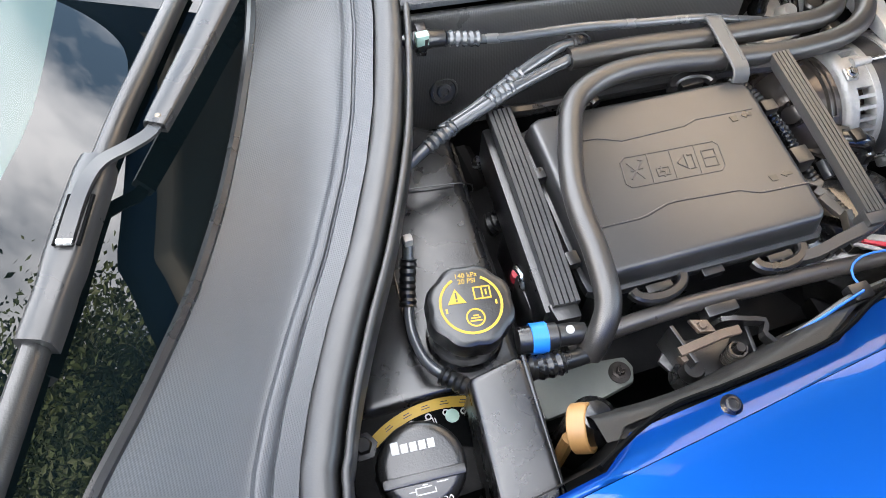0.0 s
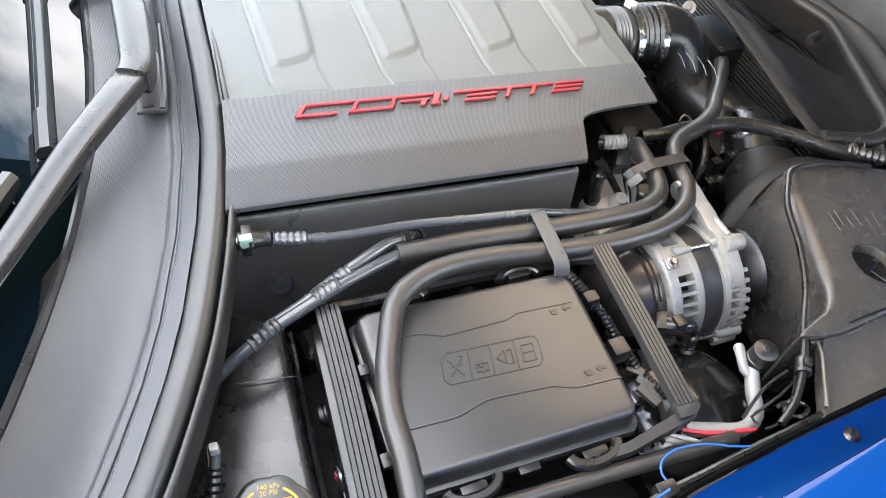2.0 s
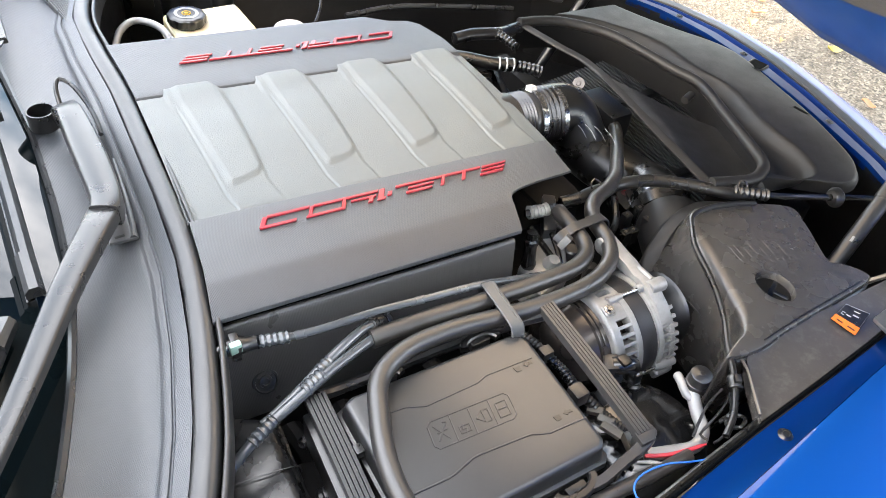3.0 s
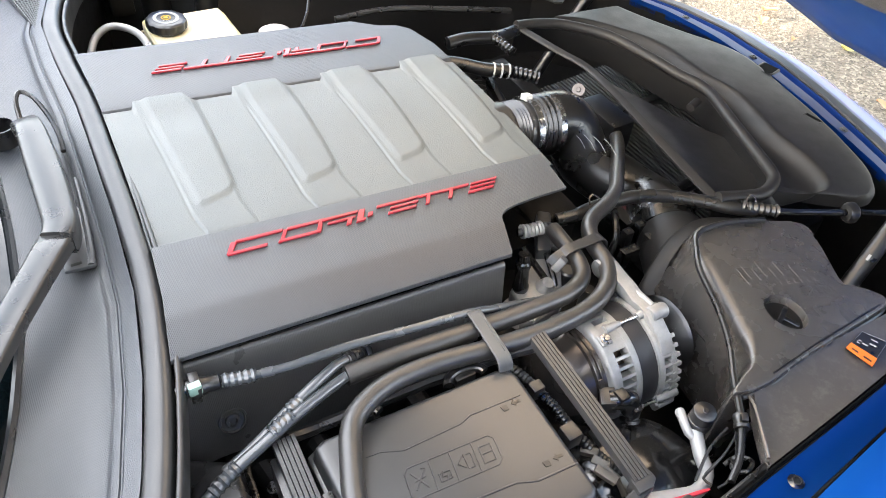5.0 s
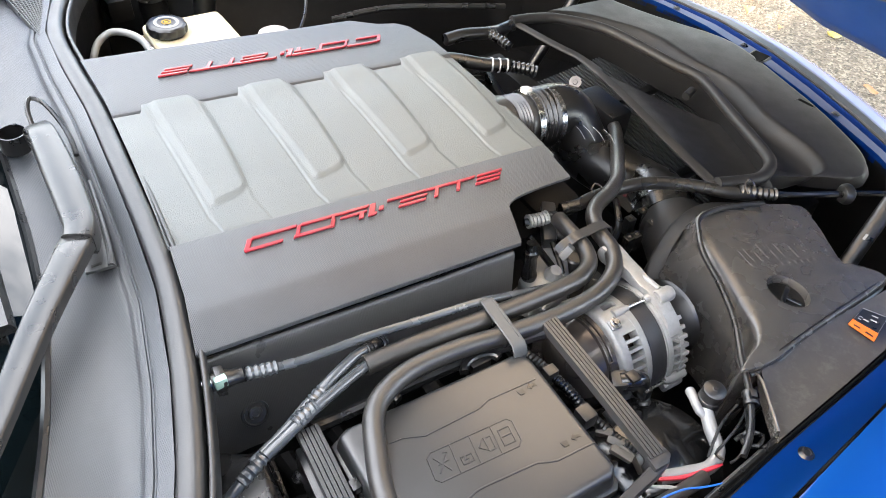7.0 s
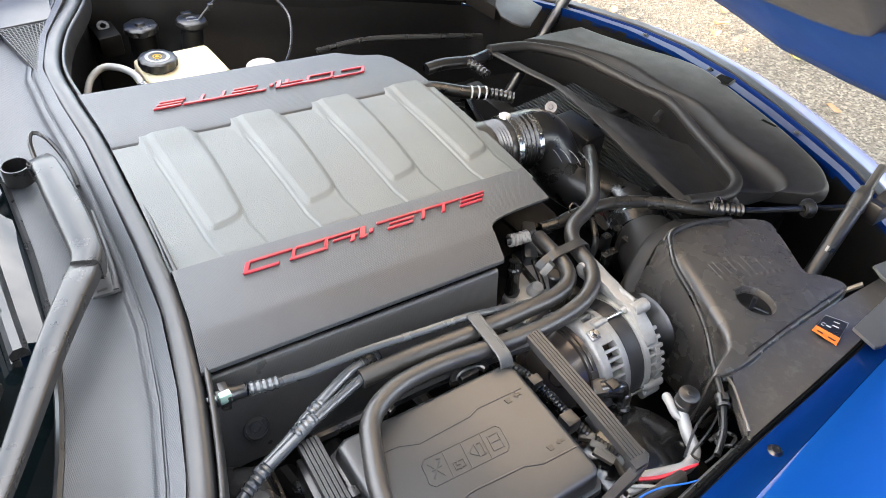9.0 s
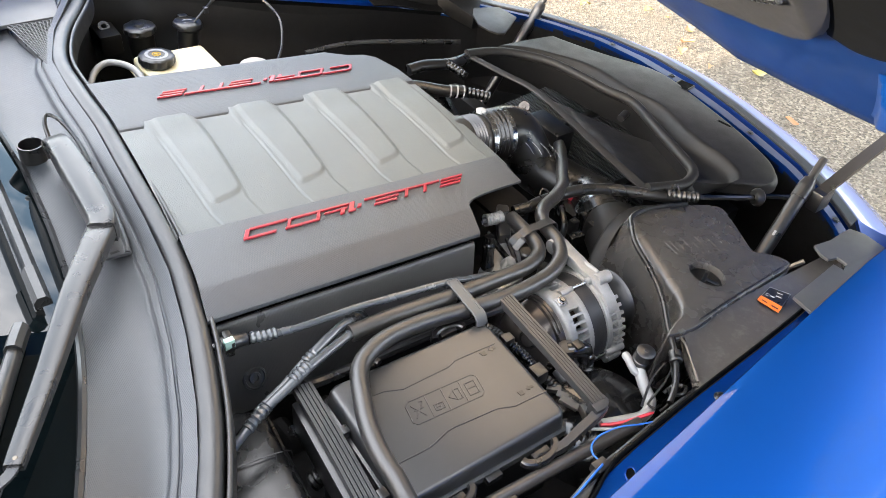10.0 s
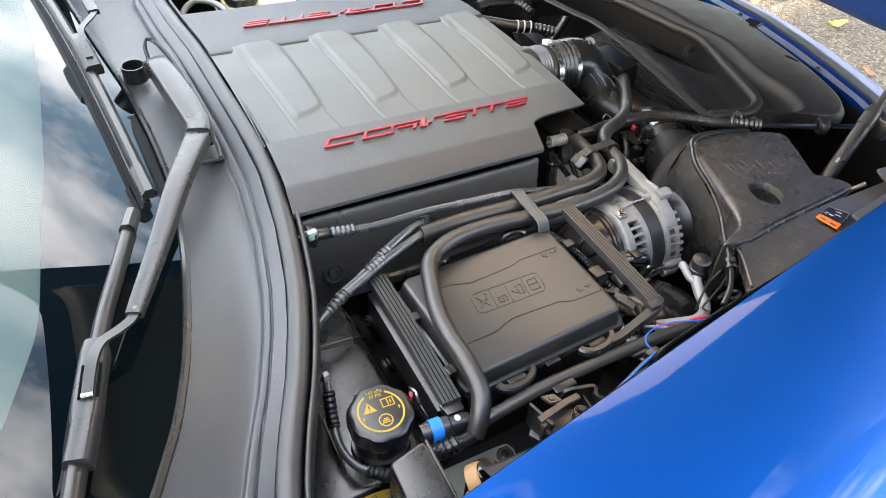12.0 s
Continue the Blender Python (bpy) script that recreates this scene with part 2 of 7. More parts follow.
abig.inputs["Scale"].default_value, abig.inputs["Detail"].default_value = 1.3, 6.0
al.new(aco.outputs["Object"], abig.inputs["Vector"])
amix = an.new("ShaderNodeMix")
amix.data_type, amix.blend_type = "RGBA", "MULTIPLY"
amix.inputs[0].default_value = 0.8
agr = an.new("ShaderNodeValToRGB")
agr.color_ramp.elements[0].position, agr.color_ramp.elements[0].color = 0.30, (0.60, 0.62, 0.66, 1)
agr.color_ramp.elements[1].position, agr.color_ramp.elements[1].color = 0.58, (1, 0.97, 0.92, 1)
al.new(abig.outputs["Fac"], agr.inputs["Fac"])
al.new(aramp.outputs["Color"], amix.inputs[6])
al.new(agr.outputs["Color"], amix.inputs[7])
al.new(amix.outputs[2], ab.inputs["Base Color"])
abump = an.new("ShaderNodeBump")
abump.inputs["Strength"].default_value, abump.inputs["Distance"].default_value = 0.8, 0.008
al.new(avor.outputs["Distance"], abump.inputs["Height"])
al.new(abump.outputs[0], ab.inputs["Normal"])

# ---- building helpers ----
ORIGIN = {}


def thing(name, at, label, category, group="", kind=""):
    """An Empty at the base of a thing."""
    ob = new(name)
    ob.empty_display_size = 0.02
    ob.location = at
    ORIGIN[ob.name] = Vector(at)
    return tagged(ob, label, category, group, kind)


def part(name, bm, mat, parent=None, label="", angle=35, m=None):
    """Links a bmesh, built in world coordinates, as one mesh object under a thing or a part."""
    if m is not None:
        bm.transform(m)
    base = ORIGIN[parent.name] if parent else Vector((0, 0, 0))
    bmesh.ops.translate(bm, vec=-base, verts=bm.verts)
    bmesh.ops.recalc_face_normals(bm, faces=bm.faces)
    me = bpy.data.meshes.new(name)
    bm.to_mesh(me)
    bm.free()
    me.polygons.foreach_set("use_smooth", [True] * len(me.polygons))
    me.set_sharp_from_angle(angle=radians(angle))
    me.materials.append(mat)
    ob = new(name, me)
    ob.parent = parent
    ORIGIN[ob.name] = base
    if label:
        ob["label"] = label
    return ob


def solo(name, bm, mat, label, category, group="", kind="", angle=35, m=None, at=None):
    """A thing of one mesh, its origin at the base of its form."""
    if m is not None:
        bm.transform(m)
    co = [v.co for v in bm.verts]
    base = Vector(at) if at else Vector(((min(c.x for c in co) + max(c.x for c in co)) / 2, (min(c.y for c in co) + max(c.y for c in co)) / 2, min(c.z for c in co)))
    bmesh.ops.translate(bm, vec=-base, verts=bm.verts)
    ob = part(name, bm, mat, None, "", angle)
    ob.location = base
    ORIGIN[ob.name] = base
    return tagged(ob, label, category, group, kind)


def bevelled(bm, b, seg=2, angle=30):
    if b > 0:
        es = [e for e in bm.edges if len(e.link_faces) == 2 and e.calc_face_angle(0) > radians(angle)]
        bmesh.ops.bevel(bm, geom=es, offset=b, segments=seg, affect="EDGES", profile=0.6, clamp_overlap=True)
    return bm


def box(x0, x1, y0, y1, z0, z1, b=0.003, seg=2):
    bm = bmesh.new()
    bmesh.ops.create_cube(bm, size=1)
    for v in bm.verts:
        v.co = Vector((x0 if v.co.x < 0 else x1, y0 if v.co.y < 0 else y1, z0 if v.co.z < 0 else z1))
    return bevelled(bm, b, seg)


def prism(poly, z0, z1, b=0.003, seg=2, taper=0.0):
    """An upright prism on a plan outline; z0 and z1 may be functions of x and y."""
    f0 = z0 if callable(z0) else (lambda x, y: z0)
    f1 = z1 if callable(z1) else (lambda x, y: z1)
    cx, cy = sum(p[0] for p in poly) / len(poly), sum(p[1] for p in poly) / len(poly)
    bm = bmesh.new()
    lo = [bm.verts.new((x, y, f0(x, y))) for x, y in poly]
    hi = [bm.verts.new((cx + (x - cx) * (1 - taper), cy + (y - cy) * (1 - taper), f1(x, y))) for x, y in poly]
    bm.faces.new(lo[::-1])
    bm.faces.new(hi)
    for i in range(len(poly)):
        j = (i + 1) % len(poly)
        bm.faces.new((lo[i], lo[j], hi[j], hi[i]))
    bmesh.ops.recalc_face_normals(bm, faces=bm.faces)
    return bevelled(bm, b, seg)


def lathe(profile, n=32, m=None, wave=None):
    """A turned form about z from (radius, height) pairs. wave(angle, height): a factor on the radius."""
    bm = bmesh.new()
    rings = []
    for r, h in profile:
        if r < 1e-6:
            rings.append([bm.verts.new((0, 0, h))])
            continue
        ring = []
        for i in range(n):
            a = 2 * math.pi * i / n
            k = wave(a, h) if wave else 1
            ring.append(bm.verts.new((r * k * math.cos(a), r * k * math.sin(a), h)))
        rings.append(ring)
    for a, b in zip(rings, rings[1:]):
        for i in range(n):
            j = (i + 1) % n
            if len(a) == 1 and len(b) == 1:
                continue
            if len(a) == 1:
                bm.faces.new((a[0], b[i], b[j]))
            elif len(b) == 1:
                bm.faces.new((a[i], a[j], b[0]))
            else:
                bm.faces.new((a[i], a[j], b[j], b[i]))
    if m is not None:
        bm.transform(m)
    return bm


def spline(pts, step=0.006, closed=False):
    """A smooth line through the given points."""
    p = [Vector(q) for q in pts]
    n = len(p)
    out = []
    for i in range(n if closed else n - 1):
        if closed:
            a, b, c, d = p[i - 1], p[i], p[(i + 1) % n], p[(i + 2) % n]
        else:
            a, b, c, d = p[max(i - 1, 0)], p[i], p[i + 1], p[min(i + 2, n - 1)]
        k = max(2, int((c - b).length / step))
        for j in range(k):
            t = j / k
            out.append(0.5 * ((2 * b) + (c - a) * t + (2 * a - 5 * b + 4 * c - d) * t * t + (3 * b - a - 3 * c + d) * t ** 3))
    if not closed:
        out.append(p[-1])
    return out


def sweep(line, section, closed=False, cap=True, up=(0, 0, 1)):
    """Sweeps a closed section, given by section(u, n) as (side, height) pairs, along a line."""
    bm = bmesh.new()
    rings = []
    n = len(line)
    ref = Vector(up)
    for i, p in enumerate(line):
        a, b = (line[i - 1], line[(i + 1) % n]) if closed else (line[max(i - 1, 0)], line[min(i + 1, n - 1)])
        d = (b - a).normalized()
        side = d.cross(ref)
        if side.length < 0.05:
            side = d.cross(Vector((0, 1, 0.1)))
        side.normalize()
        top = side.cross(d).normalized()
        rings.append([bm.verts.new(p + side * s + top * h) for s, h in section(i / max(1, n - 1))])
    k = len(rings[0])
    pairs = list(zip(rings, rings[1:])) + ([(rings[-1], rings[0])] if closed else [])
    for r, s in pairs:
        for i in range(k):
            j = (i + 1) % k
            bm.faces.new((r[i], r[j], s[j], s[i]))
    if cap and not closed:
        bm.faces.new(rings[0][::-1])
        bm.faces.new(rings[-1])
    return bm


def tube(pts, r, n=12, step=0.006, closed=False, smooth=True):
    """A round tube; r is a number or a function of the way along it, 0 to 1."""
    line = spline(pts, step, closed) if smooth else [Vector(p) for p in pts]
    rad = r if callable(r) else (lambda u: r)
    ring = [(math.cos(2 * math.pi * i / n), math.sin(2 * math.pi * i / n)) for i in range(n)]
    return sweep(line, lambda u: [(c * rad(u), s * rad(u)) for c, s in ring], closed)


def corrugated(pts, r, pitch=0.004, depth=0.12, n=12):
    line = spline(pts, pitch / 4)
    ring = [(math.cos(2 * math.pi * i / n), math.sin(2 * math.pi * i / n)) for i in range(n)]
    total = len(line) - 1
    return sweep(line, lambda u: [(c * r * (1 + depth * math.cos(u * total * math.pi / 2)), s * r * (1 + depth * math.cos(u * total * math.pi / 2))) for c, s in ring])


def surf(f, nu, nv, thick=0.0):
    """A sheet f(u, v) over the unit square, with a thickness downwards."""
    bm = bmesh.new()
    g = [[bm.verts.new(f(i / nu, j / nv)) for j in range(nv + 1)] for i in range(nu + 1)]
    for i in range(nu):
        for j in range(nv):
            bm.faces.new((g[i][j], g[i + 1][j], g[i + 1][j + 1], g[i][j + 1]))
    if thick:
        skirt(bm, thick)
    return bm


def skirt(bm, depth):
    """Turns the rim of a sheet downwards."""
    es = [e for e in bm.edges if e.is_boundary]
    ext = bmesh.ops.extrude_edge_only(bm, edges=es)
    bmesh.ops.translate(bm, vec=(0, 0, -depth), verts=[v for v in ext["geom"] if isinstance(v, bmesh.types.BMVert)])
    return bm


def join(*parts):
    bm = bmesh.new()
    for other in parts:
        me = bpy.data.meshes.new("tmp")
        other.to_mesh(me)
        other.free()
        bm.from_mesh(me)
        bpy.data.meshes.remove(me)
    return bm


def axis(at, way, spin=0):
    """A frame at a place whose z points along a way."""
    return Matrix.Translation(at) @ Vector(way).normalized().to_track_quat("Z", "Y").to_matrix().to_4x4() @ pose(0, 0, 0, 0, 0, spin)


def words(name, text, size, m, mat, parent, depth=0.0004):
    """Raised or printed words."""
    cu = bpy.data.curves.new(name, "FONT")
    cu.body, cu.size, cu.extrude, cu.align_x, cu.align_y = text, size, depth, "CENTER", "CENTER"
    tmp = new(name, cu)
    me = bpy.data.meshes.new_from_object(tmp)
    bpy.data.objects.remove(tmp)
    bm = bmesh.new()
    bm.from_mesh(me)
    bpy.data.meshes.remove(me)
    return part(name, bm, mat, parent, m=m, angle=30)


def ring_flat(r0, r1, z0, z1, n=40):
    return lathe([(r0, z0), (r1, z0), (r1, z1), (r0, z1), (r0, z0)], n)


def bolt(at, way, r=0.006, h=0.004, mat=None, parent=None, name="bolt"):
    head = lathe([(0, h), (r * 0.8, h), (r, h * 0.7), (r, 0.0015), (r * 1.6, 0.0012), (r * 1.6, 0), (0, 0)], 6)
    head.transform(axis(at, way))
    return part(name, head, mat or DULL, parent)


ENG = Matrix.Translation((0, 0, 0.80)) @ Matrix.Rotation(radians(6), 4, "Y")


def ez(x, h=0.0):
    """The height of the sloping plane of the engine's top at x."""
    return 0.80 - 0.105 * x + h


def lerp_curve(table, y):
    """x for a y from rows of (y, x)."""
    t = sorted(table)
    if y <= t[0][0]:
        a, b = t[0], t[1]
    elif y >= t[-1][0]:
        a, b = t[-2], t[-1]
    else:
        a, b = next((p, q) for p, q in zip(t, t[1:]) if p[0] <= y <= q[0])
    return a[1] + (b[1] - a[1]) * (y - a[0]) / (b[0] - a[0])

# ---- ground ----
def ground_sheet():
    bm = bmesh.new()
    n = 40
    edge = [-600, -120, -40, -14] + [-8 + i * 0.8 for i in range(21)] + [14, 40, 120, 600]
    g = [[bm.verts.new((x, y, 0.012 * noise.noise((x * 0.6, y * 0.6, 0)) if max(abs(x), abs(y)) < 10 else 0)) for y in edge] for x in edge]
    for i in range(len(edge) - 1):
        for j in range(len(edge) - 1):
            bm.faces.new((g[i][j], g[i + 1][j], g[i + 1][j + 1], g[i][j + 1]))
    return bm


ground = part("ground", ground_sheet(), ASPHALT)
tagged(ground, "worn gravelly asphalt with pale aggregate and random darker bluish patches", "ground", kind="structure")

# ---- car body ----
SEAL_R = [(.95, .085), (.83, .055), (.70, -.011), (.59, -.045), (.476, -.049), (.355, -.047), (.228, -.053), (.10, -.060), (-.012, -.070), (-.125, -.093),
          (-.225, -.122), (-.285, -.145), (-.355, -.178), (-.413, -.210), (-.465, -.236), (-.505, -.252), (-.54, -.262), (-.75, -.30)]
GLASS_E = [(.95, -.22), (.5, -.208), (.33, -.200), (.165, -.205), (.015, -.217), (-.12, -.245), (-.21, -.270), (-.29, -.295), (-.368, -.325), (-.446, -.365),
           (-.503, -.398), (-.75, -.52)]


def zglass(x):
    return 0.785 + 0.45 * (-0.215 - x)


def seal_x(y):
    return lerp_curve(SEAL_R, y)


def glass_x(y):
    return lerp_curve(GLASS_E, y)


seal_line = spline([(x - 0.017, y, 0.800 - 0.02 * max(0, y - 0.55)) for y, x in SEAL_R], 0.012)
SEAL_SEC = [(.0182, -.035), (.0186, -.002), (.0176, .0018), (.0135, .0042), (.0075, .0058), (.0015, .0060), (-.0030, .0046), (-.0058, .0016), (-.0074, -.004), (-.0080, -.035)]
SEAL_LIP = [(-.0100, -.035), (-.0100, -.004), (-.0112, .0010), (-.0135, .0020), (-.0158, .0006), (-.0168, -.004), (-.0168, -.035)]
strip_seal = thing("weatherstrip", (-0.08, 0.1, 0.765), "dark grey rubber weatherstrip with broad bead along the cowl", "weatherstrip")
part("outer_bead", sweep(seal_line, lambda u: SEAL_SEC), SEAL, strip_seal, angle=60)
part("sealing_lip", sweep(seal_line, lambda u: SEAL_LIP), SEAL, strip_seal, angle=60)


COWL_D = [0, .006, .012, .0160, .0170, .0180, .0192, .0204, .0220, .0250, .0275, .0288, .0300, .0320, .0345]
COWL_H = [.004, .004, .004, .0038, .0025, .0002, .0005, .0026, .0030, .0030, .0026, .0016, -.0004, -.0024, -.0030]


def cowl_row(y, j):
    """The cowl's cross-section at y: two flat strips with a groove between them, a step, then a shallow hollow up to the glass."""
    x0, x1 = seal_x(y) - 0.036, glass_x(y) + 0.004
    zg = zglass(x1) + 0.004
    full = x0 - x1
    last = COWL_D[-1]
    d = COWL_D[j] if j < 15 else last + (full - last) * (j - 14) / 26
    v = d / full
    z = 0.799 + (zg - 0.799) * v - 0.013 * math.sin(math.pi * min(1, v))
    z += COWL_H[j] if j < 15 else COWL_H[-1] * (1 - sstep(last, last + .045, d))
    return (x0 - d, y, z)


def sstep(a, b, t):
    k = max(0, min(1, (t - a) / (b - a)))
    return k * k * (3 - 2 * k)


def cowl_f(u, v):
    return cowl_row(0.93 - 1.68 * u, round(v * 40))


cowl = thing("cowl", (-0.2, 0.1, 0.76), "dark grey grained plastic cowl below the windscreen", "cowl")
part("panel", surf(cowl_f, 150, 40, 0.02), COWL, cowl, angle=40)
rim_pts = [(glass_x(y) + 0.002, y, zglass(glass_x(y)) + 0.003) for y in [0.9 - 1.6 * i / 40 for i in range(41)]]
part("edge_trim", sweep(spline(rim_pts, 0.02), lambda u: [(-.004, -.006), (-.004, .002), (0, .004), (.004, .002), (.004, -.006)]), CARBON, cowl, "black rubber edge trim")
# moulded pocket beside the wiper; a dark bar paints its small slot's shade
part("pocket_rib", tube([(-0.118, 0.215, 0.7915), (-0.124, 0.14, 0.7915), (-0.130, 0.085, 0.791), (-0.135, 0.060, 0.7905)], lambda u: 0.003 + 0.001 * u, 8), COWL_PLAIN, cowl)
part("pocket_floor", prism([(-0.163, 0.062), (-0.130, 0.058), (-0.122, 0.150), (-0.140, 0.200)], 0.786, 0.7912, 0.002), COWL_PLAIN, cowl)
part("slot", box(-0.155, -0.143, 0.066, 0.070, 0.7905, 0.7918, 0.0003, 1), CARBON, cowl, "small dark bar painted for a slot's shade")
part("rib_bead", tube([(-0.245, -0.37, 0.797), (-0.262, -0.42, 0.798), (-0.272, -0.47, 0.798), (-0.276, -0.56, 0.798)], lambda u: 0.0045 * min(1, 8 * u + 0.1), 8), COWL_PLAIN, cowl)

# mesh grille at the far end of the cowl
grille = thing("cowl_grille", (-0.075, 0.69, 0.79), "black plastic air intake grille with fine round holes in the cowl", "grille")
part("panel", prism([(-0.115, 0.760), (-0.030, 0.752), (-0.066, 0.640), (-0.090, 0.585)], 0.785, 0.797, 0.002), CARBON, grille)
gb_ = []
for i in range(26):
    a = i / 25
    p0 = Vector((-0.113 + 0.024 * a, 0.757 - 0.165 * a, 0.7985))
    p1 = Vector((-0.032 - 0.030 * min(1, a * 1.2) - 0.028 * max(0, a - .7) * 1.0, 0.750 - 0.13 * a - 0.03 * a * a, 0.7985))
    gb_.append(tube([p0, p1], 0.0011, 6, smooth=False))
for i in range(13):
    a = i / 12
    p0 = Vector((-0.113 + 0.080 * a, 0.757 - 0.006 * a, 0.7985))
    p1 = Vector((-0.090 + 0.022 * a, 0.588 + 0.045 * a, 0.7985))
    gb_.append(tube([p0, p1], 0.0010, 6, smooth=False))
mesh_ob = part("mesh", join(*gb_), BLACK, grille)
tagged(mesh_ob, kind="stuff")
part("cover_plate", prism([(-0.16, 0.765), (-0.02, 0.762), (0.0, 0.90), (-0.14, 0.93)], 0.79, 0.799, 0.003), COWL_PLAIN, grille)


def glass_f(u, v):
    y = 0.95 - 1.75 * u
    x = glass_x(y) - 0.001 - 0.98 * v
    c = (y - 0.197)
    return (x, y, zglass(x) - 0.045 * v * v - 0.05 * c * c * v)


windscreen = thing("windscreen", (-0.4, 0.1, 0.8), "raked curved car windscreen with dark band, reflecting clouds", "windscreen")


BAND_E = [(.95, -.27), (.5, -.297), (.308, -.318), (.069, -.355), (-.055, -.380), (-.178, -.402), (-.23, -.413), (-.281, -.432), (-.35, -.459), (-.5, -.535), (-.8, -.70)]


def under_glass(x, y, drop):
    """A place a given drop under the glass."""
    v = max(0, (glass_x(y) - 0.001 - x) / 0.98)
    c = y - 0.197
    return (x, y, zglass(x) - 0.045 * v * v - 0.05 * c * c * v - drop)


def band_f(u, v):
    y = 0.95 - 1.75 * u
    x0, x1 = glass_x(y) - 0.002, lerp_curve(BAND_E, y)
    return under_glass(x0 + (x1 - x0) * v, y, 0)


def pane_f(u, v):
    """The clear glass above the black band."""
    y = 0.95 - 1.75 * u
    x0 = lerp_curve(BAND_E, y)
    return under_glass(x0 + (glass_x(y) - 0.981 - x0) * v, y, 0)


def shade_f(u, v):
    y = 0.93 - 1.71 * u
    x0 = lerp_curve(BAND_E, y) + 0.02
    return under_glass(x0 + (-1.15 - x0) * v, y, 0.022 + 0.03 * math.sin(math.pi * v))


glass_ob = part("pane", surf(pane_f, 60, 30), GLASS, windscreen, angle=180)
glass_ob.visible_shadow = False
part("ceramic_band", surf(band_f, 60, 16), DASH, windscreen, "black ceramic band along the lower glass edge", angle=180)
part("sunshade", surf(shade_f, 40, 30), SHADE, windscreen, "pale grey green folding sunshade behind the glass", angle=180)

body = thing("car_body", (0.4, 0.2, 0.3), "metallic blue sports car front body with open engine bay", "car")

# Unseen cabin roof and rear body behind the windscreen, added to block low sun
def roof_f(u, v):
    y = 0.197 + (u - 0.5) * (1.36 - 0.25 * v)
    c = y - 0.197
    x = glass_f(0.5, 1)[0] + 0.02 - 1.55 * v
    return (x, y, 1.205 + 0.015 * math.sin(v * 2.2) - 0.30 * max(0, v - 0.35) ** 2 - 0.16 * c * c - 0.9 * max(0, abs(c) - 0.5) ** 2)


def shoulder_f(u, v):
    c = (u - 0.5) * 1.80
    return (-0.62 - 2.3 * v, 0.197 + c, 0.93 + 0.05 * math.sin(v * 3.0) - 2.2 * max(0, abs(c) - 0.72) ** 2)


part("roof", surf(roof_f, 24, 24, 0.02), BLUE, body, "glossy blue roof panel, unseen, added to block the sun", angle=70)
part("rear_body", surf(shoulder_f, 24, 24, 0.55), BLUE, body, "glossy blue doors and rear fenders, unseen, added to block the sun", angle=70)

# Near fender: gutter, crease and crown; the far one mirrors it about the car's middle
BAY = [(-.30, -.600), (-.08, -.569), (-.06, -.549), (.04, -.541), (.10, -.536), (.152, -.529), (.166, -.520), (.180, -.511), (.254, -.500), (.38, -.486), (.557, -.471), (.662, -.461), (.80, -.445), (.95, -.420), (1.03, -.36)]
CREASE = [(-.30, -.614), (-.115, -.592), (.008, -.578), (.19, -.557), (.423, -.530), (.667, -.503), (.85, -.483), (1.00, -.450), (1.08, -.40)]
MID_Y = 0.197


def tab(table, x):
    return lerp_curve(table, x)


def crest_z(x):
    """Height of the fender's inner edge, well above the gutter."""
    return 0.875 - 0.05 * x - 0.13 * max(0, (x - 0.66) / 0.42) ** 1.5


def fender_f(u, v):
    x = -0.45 + 1.53 * u
    s = v * 0.26
    z = crest_z(x) - 0.002 * max(0, 1 - v * 30) + 0.013 * math.sin(math.pi / 2 * min(1, v * 1.45)) - 0.30 * max(0, v - 0.62) ** 2
    return (x, tab(CREASE, x) - s + 0.05 * max(0, x - 0.7) * v, z)


def fender_wall_f(u, v):
    x = -0.40 + 1.46 * u
    top, low = crest_z(x) - 0.002, ez(x, -0.10)
    return (x, tab(CREASE, x) + 0.0005 + 0.010 * v ** 3, top + (low - top) * v)


def gutter_f(u, v):
    x = -0.13 + 1.17 * u
    y0, y1 = tab(BAY, x), tab(CREASE, x) + 0.010
    y = y0 + (y1 - y0) * v
    z = ez(x, -0.0375) + 0.003 * v ** 3 - 0.0012 * math.sin(math.pi * v)
    return (x, y, z)


def mirrored(bm):
    bm.transform(Matrix(((1, 0, 0, 0), (0, -1, 0, 2 * MID_Y), (0, 0, 1, 0), (0, 0, 0, 1))))
    return bm


def mirrored_low(bm):
    """The far channel falls a little faster towards the nose."""
    for v in mirrored(bm).verts:
        v.co.z -= 0.11 * max(0, v.co.x - 0.23)
    return bm


